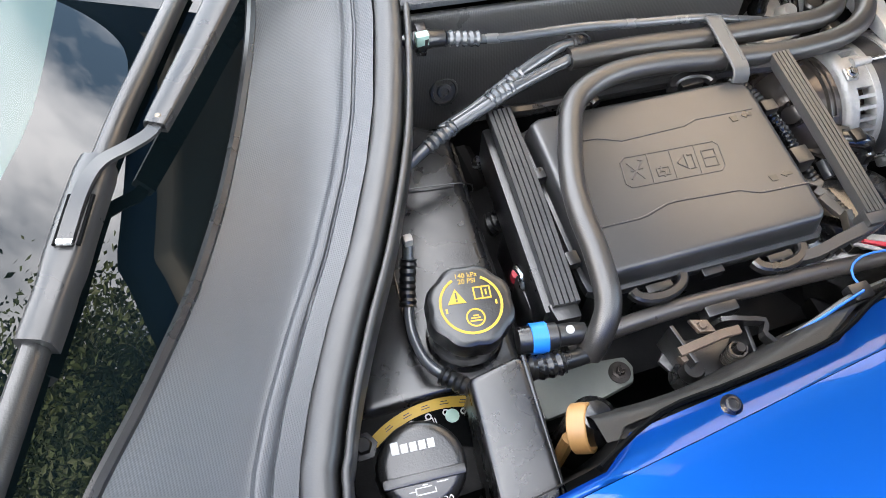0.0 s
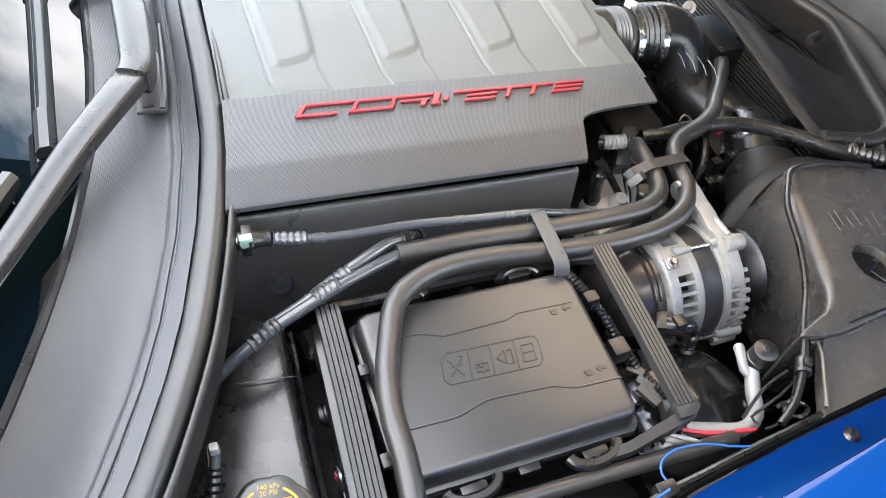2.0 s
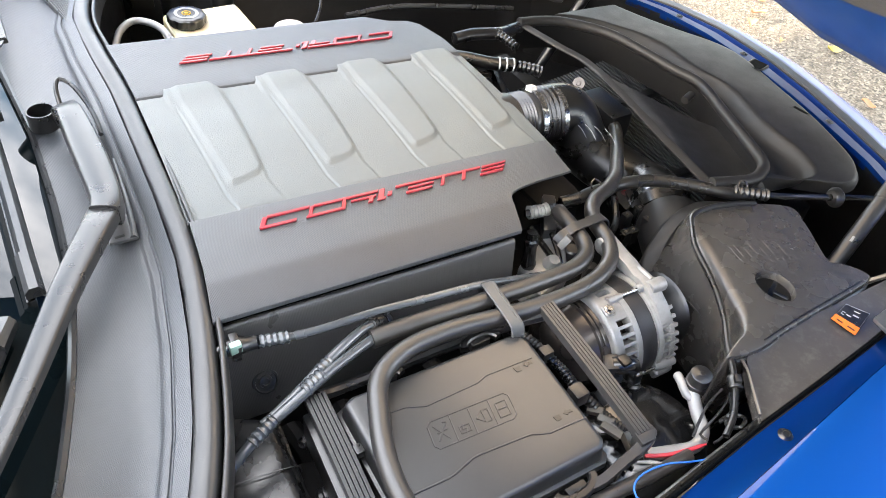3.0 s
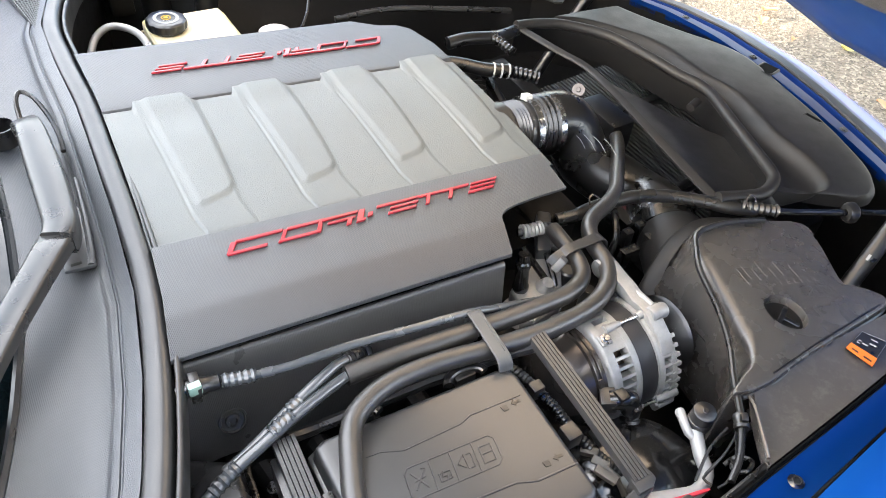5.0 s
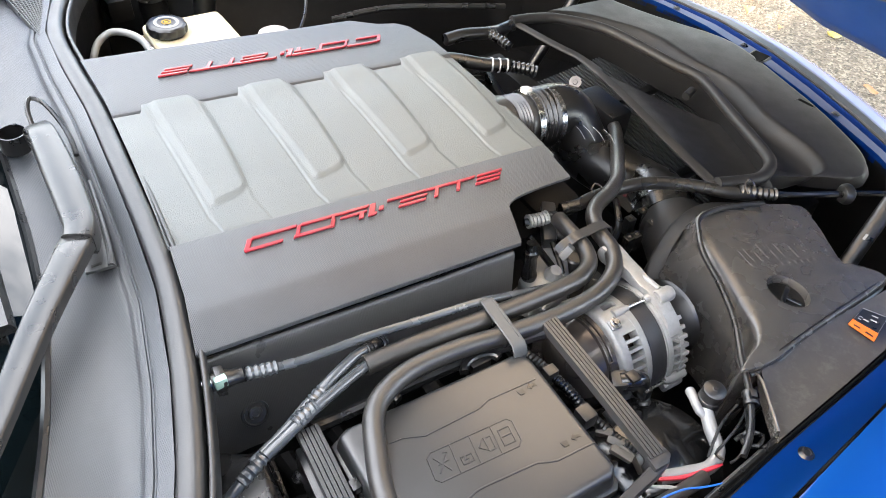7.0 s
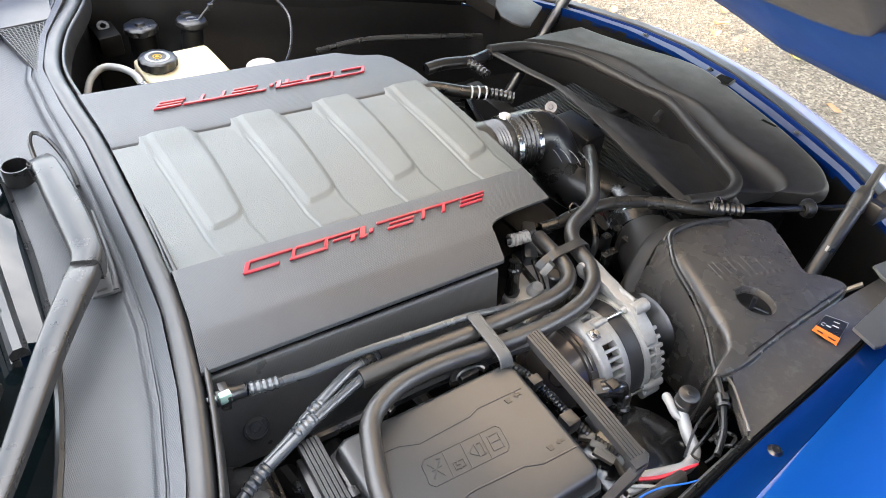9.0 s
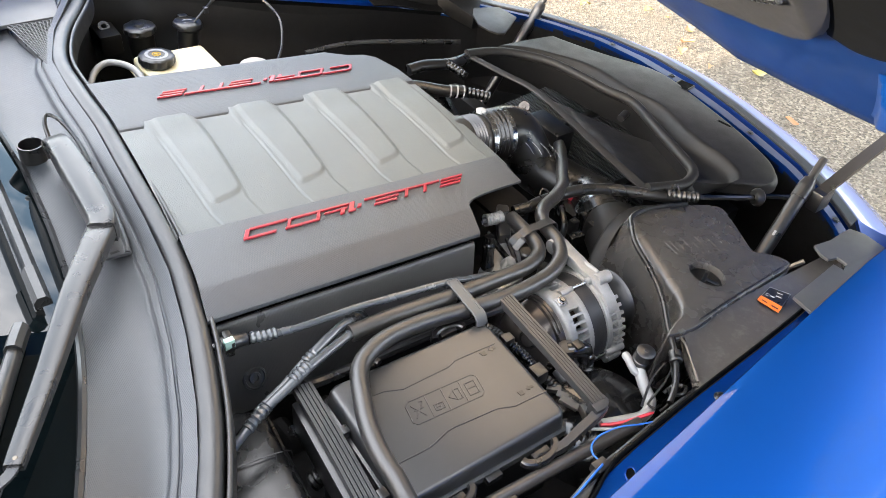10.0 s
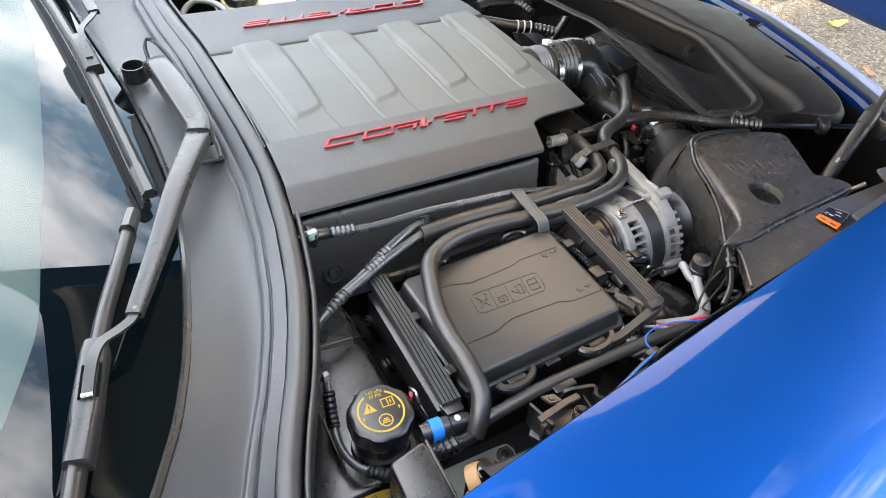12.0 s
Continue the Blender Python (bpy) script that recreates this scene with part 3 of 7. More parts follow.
for k in (0, 1):
    fl = mirrored if k else (lambda b: b)
    fg = mirrored_low if k else (lambda b: b)
    fen = part("fender", fl(surf(fender_f, 90, 24, 0.03)), BLUE, body, "glossy metallic blue front fender", angle=70)
    part("fender_wall", fl(surf(fender_wall_f, 90, 12)), BLUE, body, "painted blue inner wall of the fender", angle=70)
    gut = part("gutter", fg(surf(gutter_f, 80, 10, 0.012)), BLUE, body, "painted blue drain channel", angle=70)
    gp = []
    for x, y in ((0.030, -0.552), (0.420, -0.501)):
        gp.append((x, y))
    for x, y in gp:
        sc = lathe([(0, .004), (.0035, .004), (.004, .0055), (.0058, .0052), (.0066, .003), (.0085, .0012), (.0095, 0), (0, 0)], 20)
        sc.transform(Matrix.Translation((x, y if not k else 2 * MID_Y - y, ez(x, -0.0385) - (0.11 * max(0, x - 0.23) if k else 0))))
        part("push_pin", sc, BLACK, gut, "black plastic push pin")
    hx, hy = 0.222, -0.5215
    hz_ = ez(hx, -0.0375) - (0.11 * max(0, hx - 0.23) if k else 0)
    hm = Matrix.Translation((hx, hy if not k else 2 * MID_Y - hy, hz_)) @ pose(0, 0, 0, 0, 6, 35 if not k else -35) @ Matrix.Diagonal((1.45, .80, 1, 1))
    hole_rim = part("drain_hole", lathe([(.0062, -.004), (.0062, .0004), (.0070, .0009), (.0078, .0004), (.0080, -.004)], 28), BLUE, gut, "oval drain hole", m=hm)
    # This near-black disc paints the shade inside the hole
    part("hole_shadow", lathe([(0, .0002), (.0062, .0002), (.0062, -.004), (0, -.004)], 28), VOID, hole_rim, "near-black disc painted for the hole's shade", m=hm)
    # black inner fender wall below the gutter
    wall = surf(lambda u, v: (-0.30 + 1.33 * u, tab(BAY, -0.30 + 1.33 * u) + 0.006 + 0.05 * v, ez(-0.30 + 1.33 * u, -0.040) - 0.34 * v), 60, 6)
    part("inner_fender", fg(wall), DARKBAY, body, "dirty black inner fender liner, darkened for shade", angle=60)
    strip = spline([(x, tab(BAY, x) + 0.004, ez(x, -0.032)) for x in [-0.09 + 0.06 * i for i in range(18)]], 0.02)
    part("rubber_edge", fg(sweep(strip, lambda u: [(-.002, -.008), (-.002, .0005), (0, .0015), (.002, .0005), (.002, -.008)])), VOID, body, "black rubber edging")


# Front fascia and its rail
RAIL_IN = [(1.000, .735), (1.075, .62), (1.108, .552), (1.150, .44), (1.168, .316), (1.166, .18), (1.148, .051), (1.125, -.06), (1.102, -.16), (1.07, -.24), (1.03, -.311), (0.985, -.37)]
RAIL_OUT = [(1.060, .800), (1.15, .68), (1.195, .614), (1.262, .47), (1.30, .338), (1.303, .20), (1.281, .068), (1.245, -.07), (1.202, -.192), (1.168, -.26), (1.125, -.33), (1.07, -.42)]


def rail_f(u, v):
    n = len(RAIL_IN) - 1
    i = u * n
    a = min(n - 1, int(i))
    t = i - a
    p = [RAIL_IN[a][k] * (1 - t) + RAIL_IN[a + 1][k] * t for k in (0, 1)]
    q = [RAIL_OUT[a][k] * (1 - t) + RAIL_OUT[a + 1][k] * t for k in (0, 1)]
    x, y = p[0] + (q[0] - p[0]) * v, p[1] + (q[1] - p[1]) * v
    step = -0.012 * (1 if v > 0.25 else 0) + 0.012 * (1 if v > 0.42 else 0)
    return (x, y, 0.632 + step - 0.10 * v * (x - p[0]) - 0.02 * v)


def fascia_f(u, v):
    x, y, z = rail_f(u, 1)
    return (x + 0.42 * v ** 1.1 + 0.03 * v, y + (y - 0.2) * 0.12 * v, z - 0.30 * v ** 1.6 - 0.05 * v)


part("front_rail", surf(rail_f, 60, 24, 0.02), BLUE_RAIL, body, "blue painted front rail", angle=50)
part("front_fascia", surf(fascia_f, 40, 16), BLUE, body, "glossy blue nose panel", angle=80)
bead = [rail_f(i / 40, 0.56) for i in range(41)]
part("front_seal", sweep(spline([(x, y, z + 0.003) for x, y, z in bead], 0.02), lambda u: [(-.011, -.004), (-.011, .003), (-.009, .005), (.009, .005), (.011, .003), (.011, -.004)]), SEAL, body, "flat dark grey rubber front seal")
for u in (0.12, 0.3, 0.43, 0.62, 0.8, 0.92):
    x, y, z = rail_f(u, 0.12)
    bolt((x, y, z), (0, 0, 1), 0.0055, 0.004, CARBON, body)

# dark tub that closes the bay below
tub = surf(lambda u, v: (-0.36 + 1.60 * u, -0.62 + 1.62 * v, 0.40 + 0.03 * noise.noise((u * 9, v * 9, 3))), 30, 30)
part("bay_floor", tub, DARKBAY, body, "dirty floor of the engine bay, darkened for shade")
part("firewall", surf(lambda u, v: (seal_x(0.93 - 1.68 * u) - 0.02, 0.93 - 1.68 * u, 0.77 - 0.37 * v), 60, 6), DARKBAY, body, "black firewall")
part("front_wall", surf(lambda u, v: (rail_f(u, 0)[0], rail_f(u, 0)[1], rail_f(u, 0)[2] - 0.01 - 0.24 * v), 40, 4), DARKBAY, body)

# ---- engine ----
manifold = thing("intake_manifold", (0.2, 0.197, 0.60), "light grey rough plastic intake manifold cover with four raised runners", "engine part")


PITCH = 0.1395


def manifold_h(x, y):
    """Height of the grey cover: a gentle crown with four two-stepped runners that end in tabs over the far band."""
    s = (y - 0.035) / 0.28
    h = -0.015 + 0.0125 * math.sin(math.pi * 0.5 * min(1, max(0, s * 1.25)))
    near = 1.0
    rise = 0.0
    tabs = 0.0
    for i in range(4):
        x0 = 0.001 + PITCH * i
        k = max(0, min(1, (y - 0.10) / 0.21))
        xl = x0 - 0.0115 + 0.006 * sstep(0.085, 0.045, y)
        xr = x0 + 0.047 + 0.016 * k ** 0.8 + 0.006 * sstep(0.10, 0.05, y)
        left = sstep(xl - 0.0030, xl + 0.0030, x)
        right = 1 - sstep(xr - 0.001, xr + 0.006, x)
        low = left * right * sstep(0.046, 0.056, y) * sstep(0.300, 0.235, y)
        t = (x - x0 - 0.018) / 0.032
        ya = 0.104 + 0.008 * t + 0.010 * abs(t) ** 4
        xl2 = x0 - 0.0035 + 0.001 * math.sin(y * 20)
        up = sstep(xl2 - 0.004, xl2 + 0.008, x) * (1 - sstep(xr - 0.006, xr + 0.006, x)) * sstep(ya - 0.006, ya + 0.006, y)
        groove = math.exp(-((x - xl + 0.001) / 0.0014) ** 2) * sstep(0.048, 0.06, y) * sstep(0.290, 0.255, y)
        rise += 0.0016 * low + 0.0034 * up - 0.0013 * groove
        tabs = max(tabs, sstep(x0 - 0.022, x0 - 0.014, x) * (1 - sstep(x0 + 0.050, x0 + 0.064, x)))
    h += rise
    h += 0.003 * tabs * sstep(0.27, 0.32, y)
    edge = 0.319 + 0.016 * tabs
    h -= 0.024 * sstep(edge - 0.003, edge + 0.006, y)
    h -= 0.030 * sstep(0.498, 0.530, x) + 0.004 * sstep(0.470, 0.500, x)
    return h


def shell_right(y):
    return 0.520 + 0.012 * math.sin(math.pi * max(0, min(1, (y - 0.03) / 0.31)))


def manifold_section(i):
    """One quarter of the cover with its runner."""
    def f(u, v):
        y = 0.030 + 0.316 * v
        a = seal_x(y) - 0.008 if i == 0 else PITCH * i - 0.045
        c = shell_right(y) if i == 3 else PITCH * (i + 1) - 0.045
        x = a + (c - a) * u
        return (x, y, manifold_h(x, y))
    return f


for i in range(4):
    part("runner_section", surf(manifold_section(i), 120, 160, 0.0), GREY, manifold, "rough grey plastic section with raised runner", m=ENG, angle=75)
part("front_skirt", surf(lambda u, v: (shell_right(0.03 + 0.316 * u) + 0.002 * v, 0.03 + 0.316 * u, manifold_h(shell_right(0.03 + 0.316 * u), 0.03 + 0.316 * u) - 0.030 * v), 40, 6), GREY, manifold, m=ENG, angle=60)


def band(profile, left, deep=0.016):
    """A cover strip from rows of (y, height, right end)."""
    bm = bmesh.new()
    n = 24
    g = [[bm.verts.new((seal_x(y) + left + (xr - seal_x(y) - left) * i / n, y, h)) for i in range(n + 1)] for y, h, xr in profile]
    for r, s in zip(g, g[1:]):
        for i in range(n):
            bm.faces.new((r[i], r[i + 1], s[i + 1], s[i]))
    skirt(bm, deep)
    return bm


near_cover = thing("engine_side_cover", (0.15, 0.0, 0.70), "black woven-grain plastic engine cover with red raised badge, beside grey manifold", "engine cover", "engine side covers")
NEAR = [(-.1160, -.0118, .3215), (-.1152, -.0100, .322), (-.1125, -.0082, .323), (-.0735, -.0012, .3365), (-.0715, -.0004, .337), (-.066, .000, .3385), (-.059, .000, .342), (-.053, .000, .349), (-.0485, .0, .360), (-.0450, .0, .378), (-.0425, .0, .405), (-.0405, .0, .466), (.034, .0008, .477), (.038, .0004, .478), (.041, -.003, .479), (.046, -.016, .48)]
part("shell", band(NEAR, -0.008, 0.004), WEAVE, near_cover, m=ENG, angle=28)
far_cover = thing("engine_side_cover", (0.2, 0.42, 0.70), "black woven-grain plastic engine cover with red raised badge, beside brake reservoir", "engine cover", "engine side covers")
FAR = [(.314, -.022, .500), (.317, -.006, .499), (.321, -.0012, .498), (.325, -.0004, .497), (.330, 0, .496), (.370, 0, .495), (.428, 0, .480), (.445, 0, .462), (.452, 0, .43), (.470, 0, .400), (.478, -.0005, .390), (.481, -.002, .388), (.512, -.020, .375), (.516, -.026, .374)]
part("shell", band(FAR, -0.008), WEAVE, far_cover, m=ENG, angle=28)


def badge_bars(parent, turn):
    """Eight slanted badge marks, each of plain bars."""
    widths = [0.068, 0.050, 0.052, 0.046, 0.050, 0.036, 0.040, 0.050]
    x = 0.0
    total = sum(widths) + 0.003 * 7
    marks = []
    for i, w in enumerate(widths):
        a, b = x, x + w
        hgt = 0.021 - 0.0004 * i
        sl = 0.015
        t = 0.0040
        bars = []
        def bar(x0, x1, y0, y1):
            s0, s1 = sl * y0 / hgt, sl * y1 / hgt
            return prism([(x0 + s0, y0), (x1 + s0, y0), (x1 + s1, y1), (x0 + s1, y1)], 0.0, 0.0032, 0.0007, 1)
        if i == 0:
            bars = [bar(a + .004, b, hgt - t, hgt), bar(a, b - 0.016, 0, t), bar(a - 0.002, a + 0.006, t * 0.5, hgt - t * 0.5)]
        elif i == 1:
            bars = [bar(a + .003, b + .006, hgt - t, hgt), bar(a - .004, b, 0, t), bar(a - 0.002, a + 0.004, t * 0.5, hgt - t * 0.5), bar(b - .001, b + .005, t * .5, hgt - t * .5)]
        elif i == 2:
            bars = [bar(a + .001, b + .002, hgt - t, hgt), bar(a + .010, b, hgt * .42, hgt * .42 + t * .8), bar(a - 0.004, a + 0.003, 0, hgt * .55), bar(b - .012, b - .004, 0, hgt * .5)]
        elif i == 3:
            bars = [bar(a, a + 0.010, t * .5, hgt), bar(a, a + .014, 0, t * 1.1), bar(a + 0.016, a + .024, hgt * .25, hgt * .6), bar(a + .028, b + .008, hgt - t, hgt)]
        elif i in (5, 6):
            bars = [bar(a - 0.004, b + 0.002, hgt - t, hgt), bar(a + 0.008, a + 0.015, 0, hgt - t * .5)]
        else:
            bars = [bar(a + 0.002, b, hgt - t, hgt), bar(a + 0.002, b - 0.002, hgt * 0.40, hgt * 0.40 + t * 0.9), bar(a, b - 0.004, 0, t * 0.95)]
        x = b + 0.003
        marks.append(join(*bars))
    k = 0.370 / total
    for bm in marks:
        bm.transform(Matrix.Diagonal((k, 1, 1, 1)))
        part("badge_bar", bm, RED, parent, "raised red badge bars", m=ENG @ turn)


badge_bars(near_cover, Matrix.Translation((-0.002, -0.006, 0.0004)))
badge_bars(far_cover, Matrix.Translation((0.412, 0.4115, 0.0004)) @ pose(0, 0, 0, 0, 0, 180))

# coil cover under the near side cover
valley = thing("coil_cover", (0.1, -0.125, 0.62), "black textured plastic coil cover panel under the engine cover", "engine part")


VALLEY_P = [(0, -.096, -.046), (.06, -.1030, -.034), (.10, -.1060, -.0312), (.14, -.1090, -.0302), (.18, -.1120, -.0325), (.24, -.1138, -.0370), (.40, -.1175, -.0550), (.60, -.1255, -.0890), (.78, -.1320, -.1180), (1, -.1420, -.170)]


def valley_at(v):
    return lerp_curve([(a, y) for a, y, h in VALLEY_P], v), lerp_curve([(a, h) for a, y, h in VALLEY_P], v)


def valley_f(u, v):
    """A rolled top edge, then a steep wall."""
    y, h = valley_at(v)
    return (-0.125 + 0.444 * u, y, h + 0.0008 * math.sin(u * 7))


def valley_end_f(u, v):
    y, h = valley_at(v)
    return (0.319 + 0.004 * u, y + (-0.05 - y) * u, h - 0.03 * u)


part("panel", surf(valley_f, 40, 60, 0.0), VALLEY, valley, m=ENG, angle=50)
part("end_wall", surf(valley_end_f, 8, 30), BLACK, valley, m=ENG)
scr = lathe([(0, .002), (.004, .002), (.0045, .0045), (.0075, .004), (.0085, .001), (.0125, .0015), (.0135, .004), (.0155, .0035), (.0165, 0), (0, 0)], 28)
part("screw_boss", scr, STRAP, valley, "recessed hex screw in a round boss", m=axis((-0.058, -0.1330, 0.687), (0.05, -0.86, 0.50)))

# engine block below, seen through the gaps
block = thing("engine_block", (0.2, 0.2, 0.42), "dirty engine block and exhaust below the covers, darkened for shade", "engine part")
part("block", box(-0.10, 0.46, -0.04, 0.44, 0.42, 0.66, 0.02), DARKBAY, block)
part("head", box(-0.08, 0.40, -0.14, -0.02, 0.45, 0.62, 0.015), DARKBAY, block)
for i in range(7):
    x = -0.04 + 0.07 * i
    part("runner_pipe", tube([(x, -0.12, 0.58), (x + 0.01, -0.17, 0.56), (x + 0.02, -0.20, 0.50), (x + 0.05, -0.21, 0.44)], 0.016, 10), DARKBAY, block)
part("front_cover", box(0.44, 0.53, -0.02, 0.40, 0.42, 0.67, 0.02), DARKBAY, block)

# ---- coolant tank ----
tank = thing("coolant_tank", (-0.13, -0.33, 0.50), "black plastic coolant expansion tank beside the fuse box", "coolant tank")
TANK_PLAN = [(-.066, -.172), (-.072, -.245), (-.078, -.34), (-.082, -.42), (-.084, -.452), (-.240, -.447), (-.222, -.39), (-.165, -.22), (-.120, -.140)]
part("shell", prism(TANK_PLAN, 0.50, lambda x, y: 0.670, 0.012, 4), TANK, tank, angle=50)
part("seam", tube([(-0.19, -0.222, 0.670), (-0.145, -0.232, 0.6735), (-0.072, -0.243, 0.6715), (-0.063, -0.245, 0.655)], 0.0008, 8), TANK, tank)
part("seam", tube([(-0.165, -0.24, 0.672), (-0.172, -0.33, 0.6735), (-0.178, -0.40, 0.671), (-0.180, -0.446, 0.664)], 0.0008, 8), TANK, tank)
part("side_flange", tube([(-.061, -.17, .64), (-.067, -.245, .64), (-.073, -.34, .64), (-.078, -.435, .64)], 0.004, 8), TANK, tank)
part("neck", lathe([(.036, -.045), (.034, -.03), (.031, -.03), (.031, .0), (0, .0)], 36, pose(-0.128, -0.402, 0.712)), TANK, tank)


def knob(r, h, lobes, depth):
    prof = [(0, h), (r * .80, h), (r * .90, h - .001), (r * .97, h - .003), (r, h - .007), (r, h * .35), (r * .98, h * .2), (r * .90, .002), (r * .88, 0), (0, 0)]
    def wave(a, z):
        k = (0.5 + 0.5 * math.cos(a * lobes)) ** 1.7
        return 1 - depth * k * (1 if z < h - .0035 else .45 if z < h - .0005 else .12) * (0.35 if z < h * .3 else 1)
    return lathe(prof, 128, wave=wave)


CAPM = pose(-0.128, -0.402, 0.708, 3, 2, -8)
cap = part("cap", knob(0.0385, 0.034, 8, 0.11), BLACK, tank, "black eight-lobed pressure cap with yellow warning print", m=CAPM)


def arc_band(r0, r1, a0, a1, z0, z1, n=40):
    pts = [(math.cos(a0 + (a1 - a0) * i / n), math.sin(a0 + (a1 - a0) * i / n)) for i in range(n + 1)]
    poly = [(c * r1, s * r1) for c, s in pts] + [(c * r0, s * r0) for c, s in reversed(pts)]
    return prism(poly, z0, z1, 0)


def bars(*rects):
    return join(*[prism([(x0, y0), (x1, y0), (x1, y1), (x0, y1)], z0, z0 + .0003, 0) for x0, x1, y0, y1, z0 in rects])


Z = 0.0341
part("print_ring", arc_band(.0248, .0270, radians(118), radians(422), Z, Z + .0003, 60), YELLOW, cap, "yellow print", m=CAPM)
tri_ = prism([(-.0195, .0015), (-.0035, .0015), (-.0115, .0150)], Z, Z + .0003, 0)
part("warning_triangle", tri_, YELLOW, cap, m=CAPM)
part("warning_mark", bars((-.0122, -.0108, .0058, .0112, Z + .0004), (-.0122, -.0108, .0032, .0046, Z + .0004)), BLACK, cap, m=CAPM)
part("book_icon", join(bars((.0035, .0185, .0135, .0148, Z), (.0035, .0185, .0030, .0043, Z), (.0035, .0048, .003, .0148, Z), (.0172, .0185, .003, .0148, Z), (.0104, .0116, .003, .0148, Z), (.0136, .0150, .0065, .0115, Z))), YELLOW, cap, m=CAPM)
part("hot_icon", join(arc_band(.0068, .0082, 0, 2 * math.pi, Z, Z + .0003, 36), bars((-.005, .005, -.0035, -.0022, Z), (-.004, .004, -.0010, .0003, Z), (-.002, .003, .0012, .0024, Z))), YELLOW, cap, m=CAPM @ pose(.0015, -.0125, 0))
words("cap_text", "140 kPa", .0062, CAPM @ pose(0, .0262, Z), YELLOW, cap, .0002)
words("cap_text", "20 PSI", .0062, CAPM @ pose(0, .0208, Z), YELLOW, cap, .0002)
part("side_mark", bars((-.0222, -.0205, -.006, -.002, Z)), YELLOW, cap, m=CAPM)
part("side_mark", bars((.0205, .0222, -.003, .001, Z)), YELLOW, cap, m=CAPM)

vent = thing("vent_line", (-0.17, -0.39, 0.69), "thin black nylon vent hose with white tip beside the coolant tank", "hose")
part("line", tube([(-0.158, -0.325, 0.735), (-0.166, -0.352, 0.715), (-0.176, -0.392, 0.700), (-0.172, -0.428, 0.700), (-0.152, -0.455, 0.704), (-0.143, -0.464, 0.705)], 0.0050, 12), NYLON, vent)
part("clip", box(-0.163, -0.155, -0.333, -0.325, 0.735, 0.746, 0.002), WHITE_WIRE, vent, "white quick connector tip")
part("ribbed_end", corrugated([(-0.164, -0.442, 0.702), (-0.150, -0.457, 0.704), (-0.140, -0.466, 0.705)], 0.0078, 0.005, 0.10), RUBBER, vent)
part("sleeve", corrugated([(-0.162, -0.340, 0.727), (-0.169, -0.360, 0.712), (-0.173, -0.375, 0.706)], 0.0072, 0.006, 0.08), RUBBER, vent)

# ---- black cover box, oil cap, dipstick, labels ----
ecu = thing("relay_cover", (-0.13, -0.51, 0.62), "black smooth plastic relay box cover beside the coolant tank", "box")
part("cover", prism([(-0.151, -0.462), (-0.104, -0.455), (-0.101, -0.462), (-0.111, -0.585), (-0.163, -0.580)], 0.62, lambda x, y: 0.738 - 0.05 * max(0, -0.50 - y) - 0.02 * (x + 0.13), 0.006, 3, 0.03), TANK, ecu, angle=40)
part("latch", box(-0.103, -0.095, -0.505, -0.492, 0.69, 0.705, 0.0015), WHITE_WIRE, ecu, "pale latch")
part("lip", tube([(-0.101, -0.458, 0.735), (-0.106, -0.52, 0.731), (-0.1105, -0.58, 0.727)], 0.0022, 8), TANK, ecu)

oil = thing("oil_filler_cap", (-0.205, -0.527, 0.66), "round black oil filler cap with pale print near the relay box", "oil cap")
OILM = pose(-0.205, -0.510, 0.690, 8, 0, -5)
oc = part("cap", lathe([(0, .038), (.026, .0385), (.032, .0370), (.0350, .032), (.0365, .020), (.037, .004), (.036, 0), (.030, -.004), (.029, -.03), (0, -.03)], 72, OILM, wave=lambda a, z: 1 - .03 * (abs(math.sin(a * 11)) if z < .03 else 0)), BLACK, oil, angle=60)
part("ridge", box(-.0325, .0325, -.0125, -.0045, .034, .0408, .0022), BLACK, oc, m=OILM)
part("print_bar", bars((-.021, -.015, .012, .0215, .0386), (-.0135, -.008, .012, .019, .0386), (-.0065, -.001, .012, .019, .0386), (.0005, .006, .012, .019, .0386), (.0075, .013, .012, .019, .0386)), WHITE, oc, "pale printed bars", m=OILM)
part("oil_can_icon", join(bars((-.009, .007, -.0150, -.0140, .0387), (-.009, -.008, -.0150, -.0095, .0387), (-.009, .004, -.0100, -.0092, .0387), (.006, .007, -.0150, -.0110, .0387), (-.003, .001, -.0085, -.0075, .0387), (.008, .017, -.0085, -.0077, .0387), (-.014, -.009, -.0120, -.0112, .0387))), WHITE, oc, m=OILM @ pose(0, -.0060, .0003))
words("grade_text", "SAE 5W-30", .0078, OILM @ pose(0, -.0282, .0383, -4), WHITE, oc, .0002)
lab = thing("service_label", (-0.18, -0.465, 0.655), "yellow and black curved service label with pictograms", "label")
LM = pose(-0.179, -0.553, 0.664)
part("black_field", arc_band(.060, .0945, radians(66), radians(124), 0, .0012, 40), VOID, lab, m=LM)
part("yellow_field", arc_band(.0945, .1045, radians(66), radians(124), 0, .0012, 40), YELLOW, lab, m=LM)
for k, a in enumerate((72, 82, 92, 102, 113)):
    c, s = math.cos(radians(a)), math.sin(radians(a))
    part("pictogram", join(*[ring_flat(.0018, .0030, .0014, .0017, 16)]), WHITE, lab, m=LM @ pose(.0905 * c, .0905 * s, 0))
    part("mark", bars((-.004, .004, -.0015, -.0008, .0014), (-.003, .003, .0008, .0015, .0014)), CARBON, lab, m=LM @ pose(.0995 * c, .0995 * s, 0, 0, 0, a - 90))
part("dial", lathe([(0, .0016), (.0062, .0016), (.0062, .0012), (0, .0012)], 28), TEAL, lab, "white and green dial sticker", m=LM @ pose(.017, .085, .0006))
